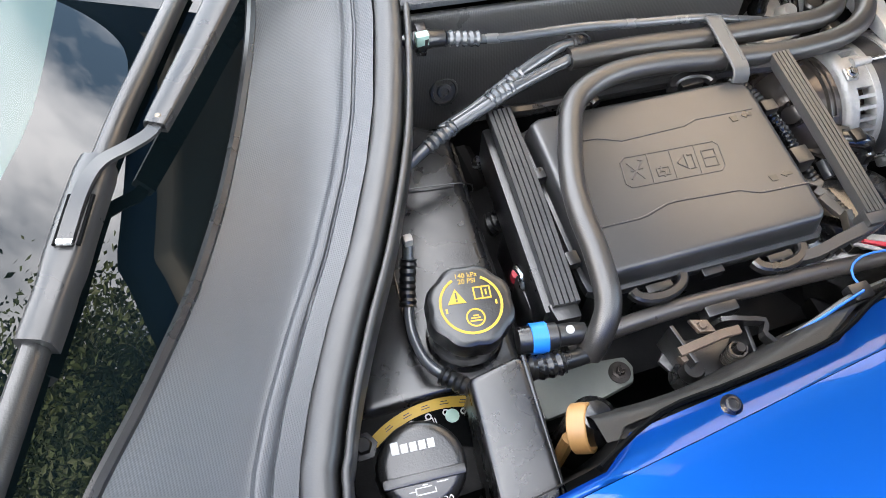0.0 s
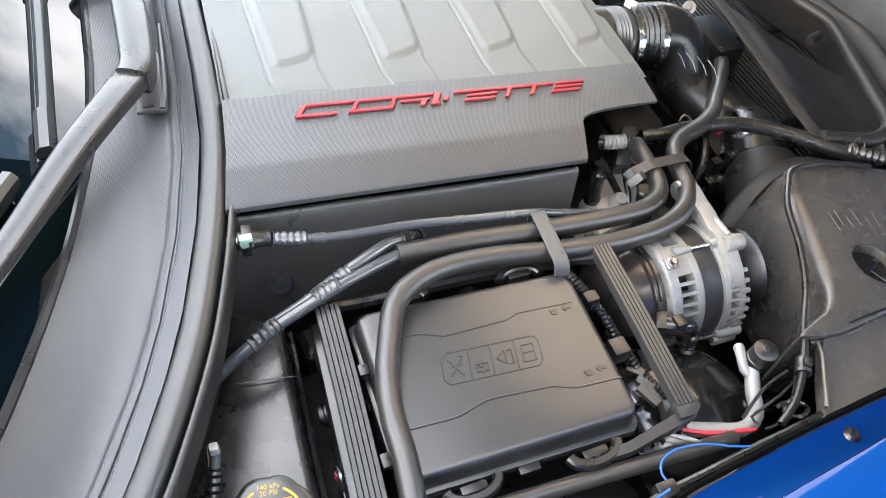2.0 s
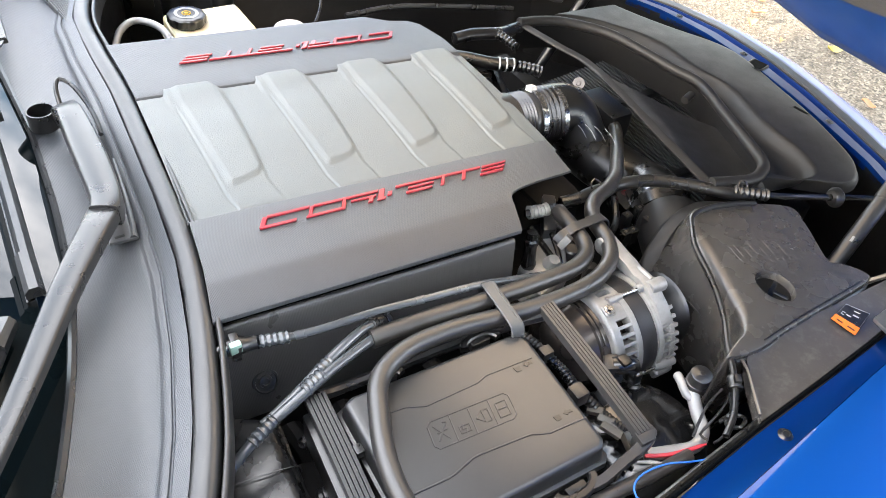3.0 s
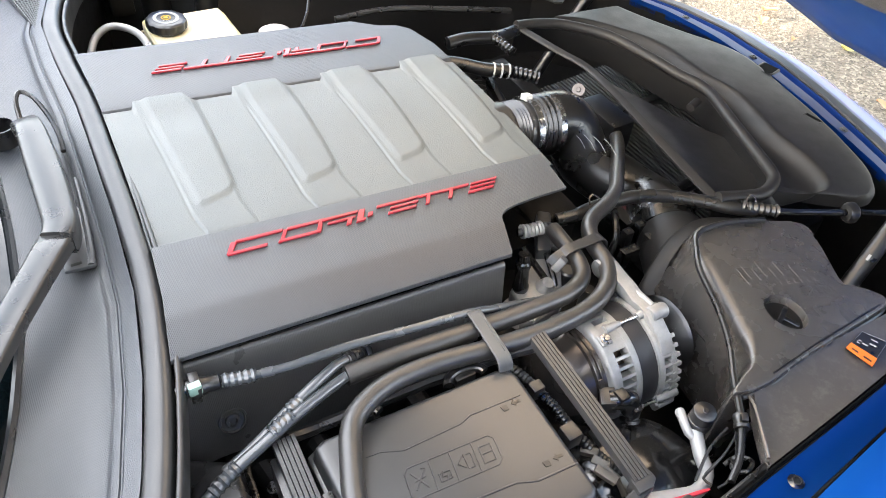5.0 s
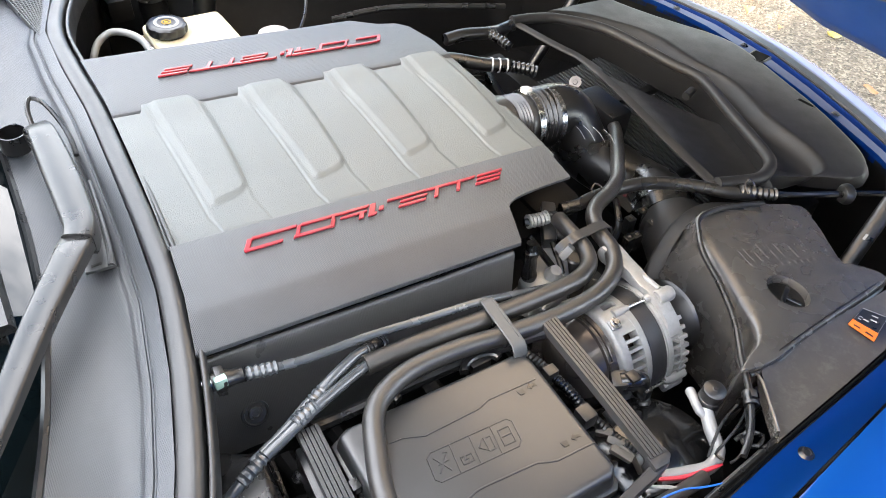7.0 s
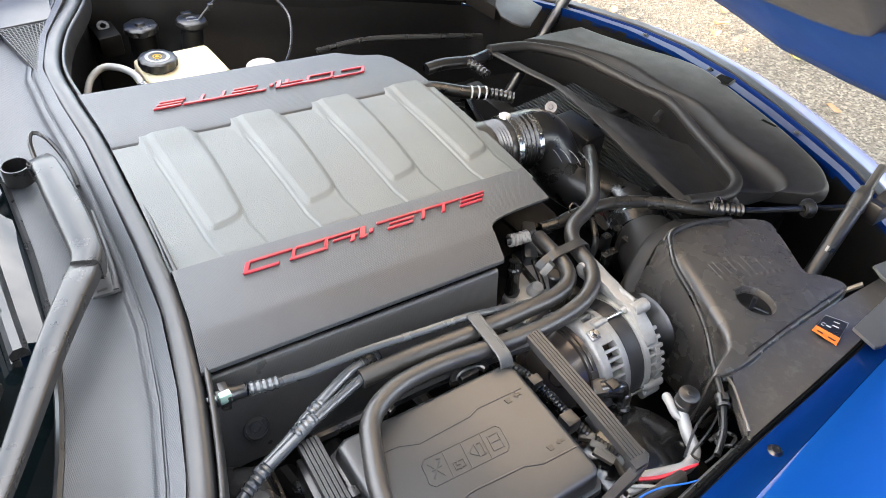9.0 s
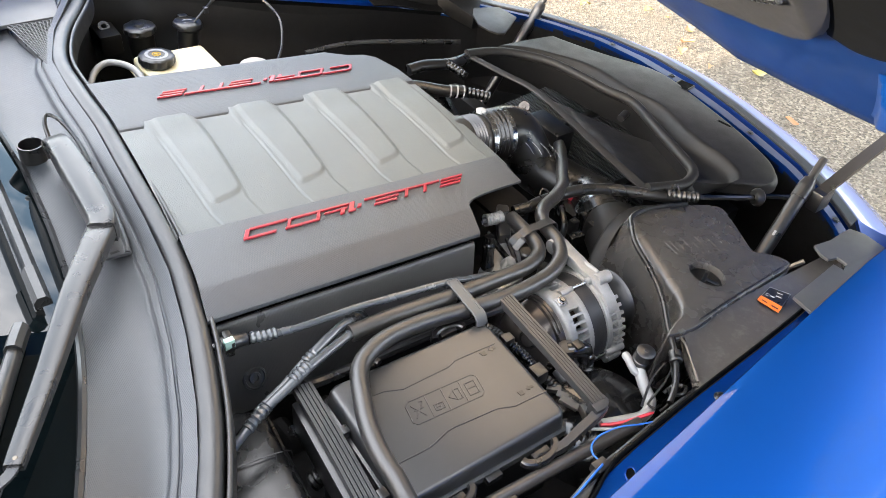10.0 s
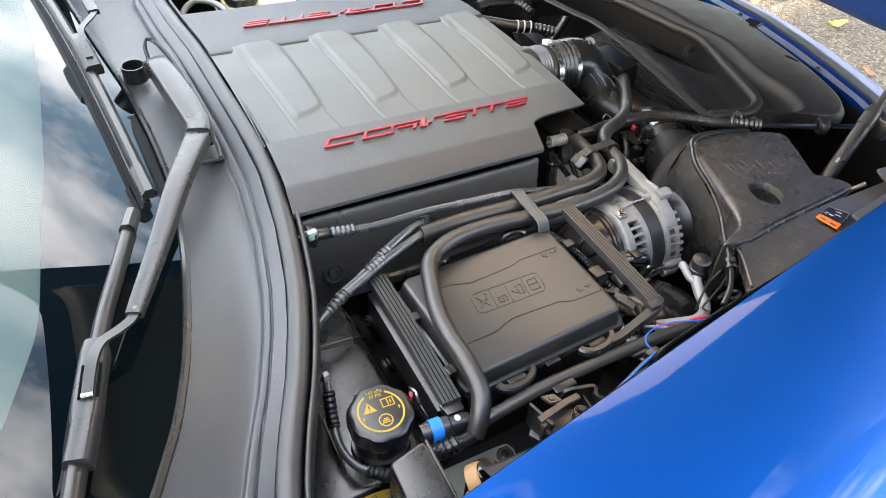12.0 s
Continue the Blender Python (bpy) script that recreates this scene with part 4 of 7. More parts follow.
part("engine_icon", bars((-.006, .005, -.0035, -.0027, .0014), (-.006, .005, .0027, .0035, .0014), (-.006, -.0052, -.0035, .0035, .0014), (.0045, .0053, -.0035, .0035, .0014), (-.0085, -.0078, -.002, .002, .0014), (-.003, .002, -.001, .001, .0014), (.0065, .0073, -.0025, .0025, .0014)), WHITE, lab, m=LM @ pose(-.005, .085, 0, 0, 0, 3))
part("text_bar", bars((-.006, .006, .001, .0018, .0014), (-.005, .004, -.0015, -.0008, .0014)), WHITE, lab, m=LM @ pose(-.022, .080, 0, 0, 0, 14))
part("arrow_icon", bars((-.005, .005, -.0004, .0004, .0014), (-.003, -.0022, -.004, .002, .0014)), WHITE, lab, m=LM @ pose(.032, .080, 0, 0, 0, 40))
part("base", box(-0.26, -0.12, -0.535, -0.445, 0.60, 0.6625, 0.006), DARKBAY, lab)
bolt((-0.243, -0.470, 0.664), (0, 0, 1), 0.008, 0.007, CARBON, lab)

dip = thing("dipstick", (-0.08, -0.53, 0.66), "tan plastic dipstick pull ring", "dipstick")
DM = axis((-0.0785, -0.528, 0.735), (0.72, -0.30, 0.42))
part("ring", lathe([(.0200, -.0085), (.0220, -.0092), (.0232, -.0080), (.0236, .0), (.0232, .0080), (.0220, .0092), (.0200, .0085), (.0195, 0), (.0200, -.0085)], 40, DM @ Matrix.Diagonal((.84, .84, .84, 1))), TAN, dip)
part("stem", tube([(-0.086, -0.528, 0.715), (-0.090, -0.532, 0.695), (-0.093, -0.536, 0.64)], 0.006, 10), TAN, dip)

# ---- fuse box with its lid, straps and latches ----
fuse = thing("fuse_box", (0.115, -0.32, 0.56), "black plastic under-hood fuse box with dusty embossed lid", "fuse box")
LID_PLAN = [(-.004, -.223), (.008, -.2185), (.222, -.233), (.236, -.240), (.2395, -.252), (.232, -.408), (.224, -.416), (.004, -.409), (-.008, -.402), (-.009, -.392)]
lid = part("lid", prism(LID_PLAN, 0.695, lambda x, y: 0.7230 + 0.014 * (x - 0.1), 0.006, 3, 0.035), LID, fuse, "dusty black lid with embossed pictograms", angle=45)
part("lower_lip", prism([(x * 1.0 + (x - .115) * .03, y + (y + .315) * .04) for x, y in LID_PLAN], 0.684, 0.697, 0.003), LID, fuse)
part("tray", prism([(x + (x - .115) * -.02, y) for x, y in LID_PLAN], 0.56, 0.686, 0.004), BLACK, fuse)


def lz(x, y):
    return 0.7230 + 0.014 * (x - 0.1)


def ridge(pts, r=0.0011, name="ridge", mat=None):
    return part(name, tube([(x, y, lz(x, y) + 0.0001) for x, y in pts], r, 6, 0.02, smooth=False), mat or LID, lid)


ridge([(0.006, -.358), (.055, -.361), (.064, -.360), (.088, -.354), (.098, -.354), (.160, -.361), (.170, -.366), (.180, -.370), (.228, -.374)], .0012)
ridge([(0.04, -.262), (.056, -.264), (.078, -.274), (.146, -.276), (.160, -.272), (.222, -.277)], .0009)
fx, fy = Vector((.102, -.009)), Vector((-.007, -.034))
o = Vector((.066, -.293))


def on(u, v):
    p = o + fx * u + fy * v
    return (p.x, p.y)


ridge([on(.05, 0), on(.95, 0), on(1, .15), on(1, .85), on(.95, 1), on(.05, 1), on(0, .85), on(0, .15), on(.05, 0)], .0008, "pictogram_frame")
for u in (.27, .5, .75):
    ridge([on(u, 0), on(u, 1)], .0007, "pictogram_frame")
ICON = [[(.06, .2), (.2, .8)], [(.2, .25), (.07, .75)], [(.08, .48), (.20, .44)], [(.17, .15), (.22, .2)], [(.33, .55), (.45, .55), (.45, .8), (.33, .8), (.33, .55)], [(.38, .5), (.36, .68), (.41, .68), (.39, .85)],
        [(.55, .5), (.63, .25), (.64, .75), (.55, .5)], [(.66, .3), (.71, .3), (.71, .75), (.66, .75)], [(.81, .25), (.94, .25), (.94, .8), (.81, .8), (.81, .25)], [(.81, .5), (.94, .5)]]
for pts in ICON:
    ridge([on(u, v) for u, v in pts], .0010, "pictogram")
for cx, cy in ((.205, -.2815), (.206, -.3575)):
    part("arrow_mark", prism([(cx + .002, cy), (cx + .007, cy + .004), (cx + .007, cy + .0015), (cx + .013, cy + .0005), (cx + .013, cy - .003), (cx + .007, cy - .002), (cx + .006, cy - .0045)], lz(cx, cy) - .001, lz(cx, cy) + .0009, 0), BLACK, lid)
    part("lock_mark", prism([(cx - .011, cy + .002), (cx - .003, cy + .0015), (cx - .004, cy - .005), (cx - .010, cy - .0045)], lz(cx, cy) - .001, lz(cx, cy) + .0008, 0), BLACK, lid)


def latch_handle(at, way, r=0.026):
    """A half-round pull latch lying against the side of the tray."""
    side = Vector((-way[1], way[0], 0)).normalized()
    w = Vector((way[0], way[1], 0)).normalized()
    pts = [Vector(at) + side * (r * math.cos(a)) + w * (r * .55 * math.sin(a)) for a in [math.pi * i / 10 for i in range(11)]]
    h = part("latch_handle", sweep(pts, lambda u: [(-.005, -.004), (-.005, .003), (-.003, .005), (.003, .005), (.005, .003), (.005, -.004)]), BLACK, fuse, "black half-round pull latch")
    for s in (-.35, 0, .35):
        p = Vector(at) + side * (s * r)
        q = p + w * (r * .45)
        part("web", tube([p, q], .0022, 6, smooth=False), BLACK, h)
    part("tab", box(-.013, .013, -.004, .004, -.012, .002, .001), BLACK, h, m=axis(Vector(at) + w * .004, (0, 0, 1)) )
    return h


latch_handle((0.052, -0.418, 0.700), (0.05, -1, 0))
latch_handle((0.176, -0.424, 0.700), (0.05, -1, 0))
latch_handle((0.188, -0.223, 0.712), (0.05, 1, 0), 0.024)
latch_handle((0.062, -0.214, 0.708), (-.05, 1, 0), 0.020)
part("front_catch", box(0.100, 0.122, -0.424, -0.415, 0.686, 0.696, 0.0015), BLACK, fuse)
part("hinge_block", box(-0.014, -0.004, -0.285, -0.272, 0.700, 0.712, 0.0015), BLACK, fuse)
part("hinge_block", box(-0.022, -0.010, -0.382, -0.368, 0.700, 0.712, 0.0015), BLACK, fuse)
part("side_lug", box(0.243, 0.262, -0.345, -0.325, 0.690, 0.712, 0.002), BLACK, fuse)
part("side_lug", box(0.246, 0.262, -0.276, -0.262, 0.692, 0.712, 0.002), BLACK, fuse)
part("connector_plug", box(-.013, .013, -.0045, .0045, -.004, .004, .0012), TAN_GREY, fuse, "pale connector plug", m=Matrix.Translation((0.263, -0.388, 0.690)) @ pose(0, 0, 0, 8, 10, -62))


def strap_section(w, h, n=5):
    pts = [(-w, -h), (-w, h * .8)]
    for i in range(n):
        a = -w + 2 * w * (i + .12) / n
        b = -w + 2 * w * (i + .88) / n
        pts += [(a, h), (b, h), ((b + w * 2 / n * .12), h * .55)]
    pts = pts[:-1] + [(w, h * .8), (w, -h)]
    return pts


STR = strap_section(.0125, .006)
STR2 = strap_section(.0108, .006)
strap = thing("fuse_box_strap", (-0.033, -0.31, 0.69), "black ribbed plastic cross strap beside the fuse box", "bracket", "fuse box straps")
part("bar", sweep(spline([(-0.025, -0.203, 0.720), (-0.031, -0.30, 0.717), (-0.041, -0.418, 0.712)], 0.01), lambda u: STR), STRAP, strap, angle=25)
part("end_block", prism([(-0.056, -0.412), (-0.029, -0.410), (-0.031, -0.432), (-0.054, -0.430)], 0.685, 0.712, 0.003), BLACK, strap)
part("skirt", box(-0.052, -0.022, -0.42, -0.21, 0.655, 0.708, 0.004), BLACK, strap, m=Matrix.Translation((-0.033, -0.31, 0)) @ pose(0, 0, 0, 0, 0, -4.4) @ Matrix.Translation((0.033, 0.31, 0)))
strap2 = thing("fuse_box_strap", (0.285, -0.33, 0.69), "black ribbed plastic cross strap between fuse box and alternator", "bracket", "fuse box straps")
part("bar", sweep(spline([(0.287, -0.219, 0.724), (0.284, -0.32, 0.719), (0.280, -0.418, 0.713)], 0.01), lambda u: STR2), STRAP, strap2, angle=25)
part("corner_block", prism([(0.268, -0.412), (0.2935, -0.412), (0.2945, -0.424), (0.284, -0.431), (0.266, -0.430)], 0.694, 0.7175, 0.003), STRAP, strap2)
part("elbow", sweep(spline([(0.287, -0.422, 0.7095), (0.269, -0.4275, 0.7080), (0.239, -0.4315, 0.7055), (0.208, -0.436, 0.7030), (0.190, -0.4345, 0.7010)], 0.008), lambda u: [(-.0075 + .003 * u, -.010), (-.0075 + .003 * u, .0015), (-.005, .003), (.005, .003), (.0075 - .003 * u, .0015), (.0075 - .003 * u, -.010)]), STRAP, strap2)
for i in range(3):
    part("gusset", box(0.222 + .012 * i, 0.2235 + .012 * i, -0.4415, -0.436, 0.693, 0.703, 0), BLACK, strap2)
part("top_link", tube([(0.280, -0.225, 0.715), (0.24, -0.215, 0.71), (0.15, -0.20, 0.70), (0.02, -0.195, 0.702), (-0.02, -0.20, 0.715)], 0.007, 8), BLACK, strap2)

bundle = thing("wiring_loom", (0.25, -0.31, 0.64), "black corrugated wiring loom beside the fuse box", "wiring loom")
part("loom", corrugated([(0.245, -0.205, 0.69), (0.252, -0.245, 0.70), (0.262, -0.29, 0.695), (0.268, -0.325, 0.685), (0.285, -0.36, 0.665), (0.31, -0.39, 0.645)], 0.0065, 0.005, 0.12), RUBBER, bundle)
part("loom", corrugated([(-0.05, -0.27, 0.62), (-0.03, -0.275, 0.635), (-0.01, -0.28, 0.63), (0.02, -0.27, 0.60)], 0.012, 0.006, 0.12), RUBBER, bundle)
part("plug_block", box(-0.052, -0.012, -0.345, -0.30, 0.60, 0.662, 0.006), BLACK, bundle)
part("plug_block", box(-0.060, -0.020, -0.405, -0.355, 0.60, 0.668, 0.006), BLACK, bundle)
part("red_cap", lathe([(0, .012), (.008, .010), (.009, 0), (0, 0)], 16, pose(-0.052, -0.352, 0.650)), RED_WIRE, bundle)
part("steel_clip", tube([(-0.058, -0.35, 0.672), (-0.056, -0.362, 0.676), (-0.058, -0.372, 0.668)], 0.0035, 8), STEEL, bundle)
part("fitting", lathe([(0, .010), (.006, .010), (.008, .006), (.008, 0), (0, 0)], 12, axis((-0.045, -0.212, 0.655), (0.2, -.6, .8))), STEEL, bundle)

# ---- coolant hoses over the fuse box ----
hoses = thing("coolant_hose", (0.24, -0.21, 0.70), "long sleeved black coolant hose looping round the fuse box", "hose", "coolant hoses")
HB = [(-0.036, -0.462, 0.700), (-0.024, -0.452, 0.722), (-0.012, -0.432, 0.734), (-0.006, -0.39, 0.741), (-0.004, -0.35, 0.744), (0.004, -0.312, 0.744), (0.018, -0.275, 0.744), (0.036, -0.238, 0.745), (0.060, -0.218, 0.744),
      (0.100, -0.205, 0.741), (0.160, -0.203, 0.735), (0.236, -0.210, 0.726), (0.314, -0.213, 0.717), (0.385, -0.204, 0.709), (0.432, -0.182, 0.704), (0.458, -0.150, 0.702), (0.464, -0.124, 0.702), (0.470, -0.106, 0.700),
      (0.486, -0.080, 0.697), (0.512, -0.060, 0.692), (0.552, -0.043, 0.685), (0.592, -0.020, 0.678), (0.622, 0.010, 0.670), (0.653, 0.041, 0.660), (0.690, 0.080, 0.648), (0.732, 0.125, 0.630), (0.788, 0.198, 0.600)]
part("hose", tube(HB, 0.0118, 18), SLEEVE, hoses, angle=60)
part("end_ring", lathe([(.012, 0), (.0165, 0), (.0165, .008), (.012, .008), (.012, 0)], 24, axis((0.785, 0.194, 0.602), (.55, .75, -.30))), STEEL, hoses)
hose2 = thing("coolant_hose", (0.25, -0.175, 0.70), "short sleeved black coolant hose beside the engine cover", "hose", "coolant hoses")
HA = [(0.062, -0.172, 0.738), (0.137, -0.175, 0.736), (0.225, -0.178, 0.727), (0.316, -0.178, 0.718), (0.372, -0.174, 0.711), (0.408, -0.158, 0.706), (0.424, -0.132, 0.705), (0.426, -0.108, 0.706), (0.430, -0.084, 0.704), (0.433, -0.062, 0.702)]
part("hose", tube(HA, 0.0118, 18), SLEEVE, hose2, angle=60)
part("inner_line", tube([(0.433, -0.062, 0.702), (0.437, -0.050, 0.698), (0.425, -0.048, 0.697), (0.40, -0.046, 0.698), (0.388, -0.042, 0.698)], 0.006, 10), NYLON, hose2)
part("ribbed_fitting", corrugated([(0.425, -0.048, 0.697), (0.408, -0.046, 0.697), (0.394, -0.043, 0.698)], 0.0095, 0.005, 0.12), PIPE, hose2, "grey ribbed connector")

clamp = thing("hose_bracket", (0.23, -0.2, 0.72), "grey plastic double hose bracket holding two hoses", "bracket", "hose brackets")
part("bar", sweep(spline([(0.2335, -0.1585, 0.716), (0.2335, -0.1590, 0.732), (0.2330, -0.1620, 0.7395), (0.2320, -0.1700, 0.7418), (0.2300, -0.2000, 0.7412), (0.2280, -0.2290, 0.7400), (0.2272, -0.2380, 0.7370), (0.2268, -0.2420, 0.7290), (0.2266, -0.2425, 0.710)], 0.003), lambda u: [(-.0088, -.0013), (-.0088, .0009), (-.0080, .0016), (.0080, .0016), (.0088, .0009), (.0088, -.0013)]), BRACKET, clamp, angle=40)
part("edge_rib", tube([(0.2385, -0.168, 0.7432), (0.2350, -0.200, 0.7428), (0.2332, -0.228, 0.7416)], 0.0011, 6), BRACKET, clamp)
for cy in (-0.178, -0.209):
    part("saddle", lathe([(.0119, -.008), (.0138, -.008), (.0138, .008), (.0119, .008), (.0119, -.008)], 28, axis((0.231, cy, 0.726), (1, 0, -.105))), RUBBER, clamp)
clamp2 = thing("hose_bracket", (0.44, -0.11, 0.70), "dark plastic double hose bracket above the alternator", "bracket", "hose brackets")
FLAT = [(-.0075, -.0010), (-.0075, .0010), (.0075, .0010), (.0075, -.0010)]
part("strap", sweep(spline([(0.398, -0.116, 0.703), (0.404, -0.116, 0.713), (0.416, -0.116, 0.7195), (0.440, -0.115, 0.7185), (0.466, -0.114, 0.7165), (0.480, -0.113, 0.710), (0.486, -0.113, 0.698), (0.487, -0.113, 0.688)], 0.004), lambda u: FLAT), STRAP, clamp2, "dark plastic strap over both hoses")
part("side_clip", box(-.010, .010, -.0055, .0055, -.010, .010, .0015), BRACKET, clamp2, "grey rectangular clip", m=Matrix.Translation((0.3935, -0.128, 0.712)) @ pose(0, 0, 0, 25, 30, 35))
part("hook", sweep(spline([(0.408, -0.116, 0.716), (0.394, -0.117, 0.712), (0.386, -0.118, 0.703), (0.394, -0.118, 0.697)], 0.004), lambda u: FLAT), STRAP, clamp2)

# ---- fuel and vapour lines ----
vap = thing("vapour_line", (0.08, -0.15, 0.74), "thin black nylon vapour line with pale green quick connector", "hose")
part("line", tube([(-0.060, -0.143, 0.773), (0.0, -0.148, 0.763), (0.08, -0.150, 0.756), (0.15, -0.155, 0.748), (0.225, -0.158, 0.737), (0.27, -0.158, 0.722), (0.32, -0.160, 0.708), (0.37, -0.160, 0.692)], 0.0052, 12), NYLON, vap)
part("ribbed_end", corrugated([(-0.062, -0.142, 0.774), (-0.042, -0.1445, 0.770), (-0.028, -0.146, 0.768)], 0.0075, 0.006, 0.10), NYLON, vap)
VM = axis((-0.092, -0.1385, 0.777), (1, -.08, -.12))
part("connector", lathe([(0, -.004), (.0095, -.004), (.010, 0), (.010, .013), (.0085, .016), (.0085, .028), (0, .028)], 20, VM), BLACK, vap)
part("release_clip", box(-.0115, .0115, -.0115, .0115, .000, .010, .0015), BLACK, vap, "black release clip", m=VM)
part("clip_window", box(-0.0945, -0.0815, -0.1505, -0.1425, 0.778, 0.7915, 0.0015), TEAL, vap, "pale green clip")
part("nose", lathe([(0, -.03), (.0055, -.03), (.0055, -.004), (0, -.004)], 16, VM), STEEL, vap)

fuel = thing("fuel_line", (0.0, -0.19, 0.70), "pair of black nylon fuel lines with ribbed couplings", "hose")
part("line", tube([(0.070, -0.170, 0.737), (0.035, -0.180, 0.738), (-0.008, -0.193, 0.738), (-0.05, -0.206, 0.733), (-0.085, -0.217, 0.728), (-0.12, -0.23, 0.718), (-0.15, -0.243, 0.705)], 0.0066, 12), NYLON, fuel)
part("line", tube([(0.074, -0.153, 0.738), (0.058, -0.157, 0.742), (0.030, -0.167, 0.741), (-0.015, -0.184, 0.735), (-0.05, -0.200, 0.731), (-0.09, -0.214, 0.727)], 0.0066, 12), NYLON, fuel)
part("coupling", corrugated([(-0.008, -0.190, 0.738), (-0.024, -0.195, 0.736), (-0.036, -0.199, 0.735)], 0.0086, 0.006, 0.10), NYLON, fuel)
part("coupling", corrugated([(0.006, -0.178, 0.738), (-0.010, -0.184, 0.736)], 0.0084, 0.006, 0.10), NYLON, fuel)
part("coupling", corrugated([(-0.076, -0.213, 0.729), (-0.095, -0.220, 0.725), (-0.108, -0.225, 0.721)], 0.0080, 0.006, 0.10), NYLON, fuel)
EM = axis((0.096, -0.1300, 0.702), (.05, -.80, .60))
part("elbow_ring", lathe([(.0125, -.004), (.0185, -.004), (.0195, -.001), (.0190, .004), (.0165, .006), (.0150, .003), (.0125, .002), (.0125, -.004)], 36, EM), NYLON, fuel, "grey plastic collar", angle=50)
part("elbow_cap", lathe([(0, .004), (.008, .004), (.0118, .001), (.0125, -.003), (0, -.003)], 24, EM), BLACK, fuel)
part("elbow_body", corrugated([(0.094, -0.133, 0.706), (0.091, -0.142, 0.720), (0.082, -0.150, 0.733), (0.070, -0.154, 0.739)], 0.0088, 0.005, 0.08), RUBBER, fuel)

quick = thing("hose_coupling", (-0.06, -0.45, 0.69), "black quick coupling with blue lock ring at hose end", "hose coupling")
QM = axis((-0.094, -0.436, 0.711), (1, -.16, -.02))
part("body", lathe([(0, 0), (.0115, 0), (.0120, .004), (.0120, .034), (.0100, .036), (.0100, .052), (.0085, .060), (0, .060)], 24, QM), BLACK, quick)
part("lock_ring", lathe([(.0115, .011), (.0138, .011), (.0138, .025), (.0115, .025), (.0115, .011)], 28, QM), BLUE_CLIP, quick, "blue lock ring")
part("white_dot", lathe([(0, .0012), (.0035, .001), (.004, 0), (0, 0)], 14, axis((-0.050, -0.4435, 0.7215), (.1, -.2, 1))), WHITE, quick)
part("ribbed_hose", corrugated([(-0.096, -0.460, 0.706), (-0.080, -0.463, 0.706), (-0.062, -0.464, 0.706)], 0.0105, 0.007, 0.10), RUBBER, quick)
part("hose_end", tube([(-0.064, -0.464, 0.706), (-0.050, -0.464, 0.705), (-0.036, -0.462, 0.703), (-0.026, -0.455, 0.706)], 0.0080, 12), RUBBER, quick)

# ---- alternator ----
alt = thing("alternator", (0.42, -0.228, 0.53), "silver cast aluminium alternator with black stator band and copper windings", "alternator")
AW = Vector((1, -0.02, -0.05)).normalized()
AU = (Vector((0, 0, 1)) - AW * AW.z).normalized()
AV = AW.cross(AU)
AM = Matrix((AU, AV, AW)).transposed().to_4x4()
AM.translation = (0.411, -0.232, 0.618)
ALT_R = 0.0785


def on_alt(r, deg, z):
    """A place on the alternator: radius, angle from the top towards the near side, way along the shaft."""
    return AM @ Vector((r * math.cos(radians(deg)), r * math.sin(radians(deg)), z))


def wedge(r0, r1, a0, a1, z0, z1, n=3, b=0.0):
    """A block of a ring between two angles in degrees."""
    pts = [radians(a0 + (a1 - a0) * i / n) for i in range(n + 1)]
    poly = [(r1 * math.cos(a), r1 * math.sin(a)) for a in pts] + [(r0 * math.cos(a), r0 * math.sin(a)) for a in reversed(pts)]
    return prism(poly, z0, z1, b, 1)


SLOTS = [28 + 9.3 * i for i in range(10)] + [-8, -17.3, -26.6, -35.9, -45.2, -54.5] + [150 + 9.3 * i for i in range(14)]


def slotted(name, label, z0, z1, s0, s1, slots, half, rim):
    """A bell housing: two solid rims joined by webs, with open slots between them."""
    R = ALT_R
    h = part(name, join(lathe([(R - .017, z0), (R - rim, z0), (R - .0015, z0 + .003), (R, z0 + .006), (R, s0), (R - .0015, s0 + .001), (R - .017, s0 + .001), (R - .017, z0)], 72),
                        lathe([(R - .017, s1 - .001), (R - .0015, s1 - .001), (R, s1), (R, z1 - .002), (R - .002, z1), (R - .017, z1), (R - .017, s1 - .001)], 72)), ALU, alt, label, m=AM)
    order = sorted(a % 360 for a in slots)
    for a, c in zip(order, order[1:] + [order[0] + 360]):
        lo, hi = a + half, c - half
        part("web", wedge(R - .016, R - .0004, lo, hi, s0 - .001, s1 + .001, max(2, int((hi - lo) / 6))), ALU, h, m=AM)
    return h


rear_h = slotted("rear_housing", "cast aluminium rear housing with cooling slots", -.052, -.004, -.037, -.0145, SLOTS, 3.2, .006)
front_h = slotted("front_housing", "cast aluminium front housing with cooling slots", .023, .055, .033, .046, [a - 3 for a in SLOTS], 3.2, .001)
for a in SLOTS[:10]:
    part("tooth", wedge(ALT_R - .012, ALT_R + .0012, a + 2.2, a + 6.4, .044, .0600, 2, .0008), ALU, front_h, m=AM)
part("winding", lathe([(0, -.046), (.052, -.046), (.0575, -.042), (.0575, -.010), (.060, .018), (.0575, .045), (.052, .052), (0, .052)], 96, AM, wave=lambda a, z: 1 + .035 * math.sin(a * 60 + z * 700)), COPPER, alt, "dark copper windings behind the slots")
part("stator", lathe([(.062, -.006), (.0750, -.006), (.0758, -.004), (.0758, .023), (.0750, .025), (.062, .025)], 72, AM), LAMINATION, alt, "black laminated stator band")
part("rear_cap", lathe([(0, -.118), (.020, -.117), (.040, -.112), (.053, -.101), (.061, -.085), (.066, -.064), (.0685, -.052), (.050, -.050)], 56, AM), DARKMETAL, alt, "shiny dark rear cover")
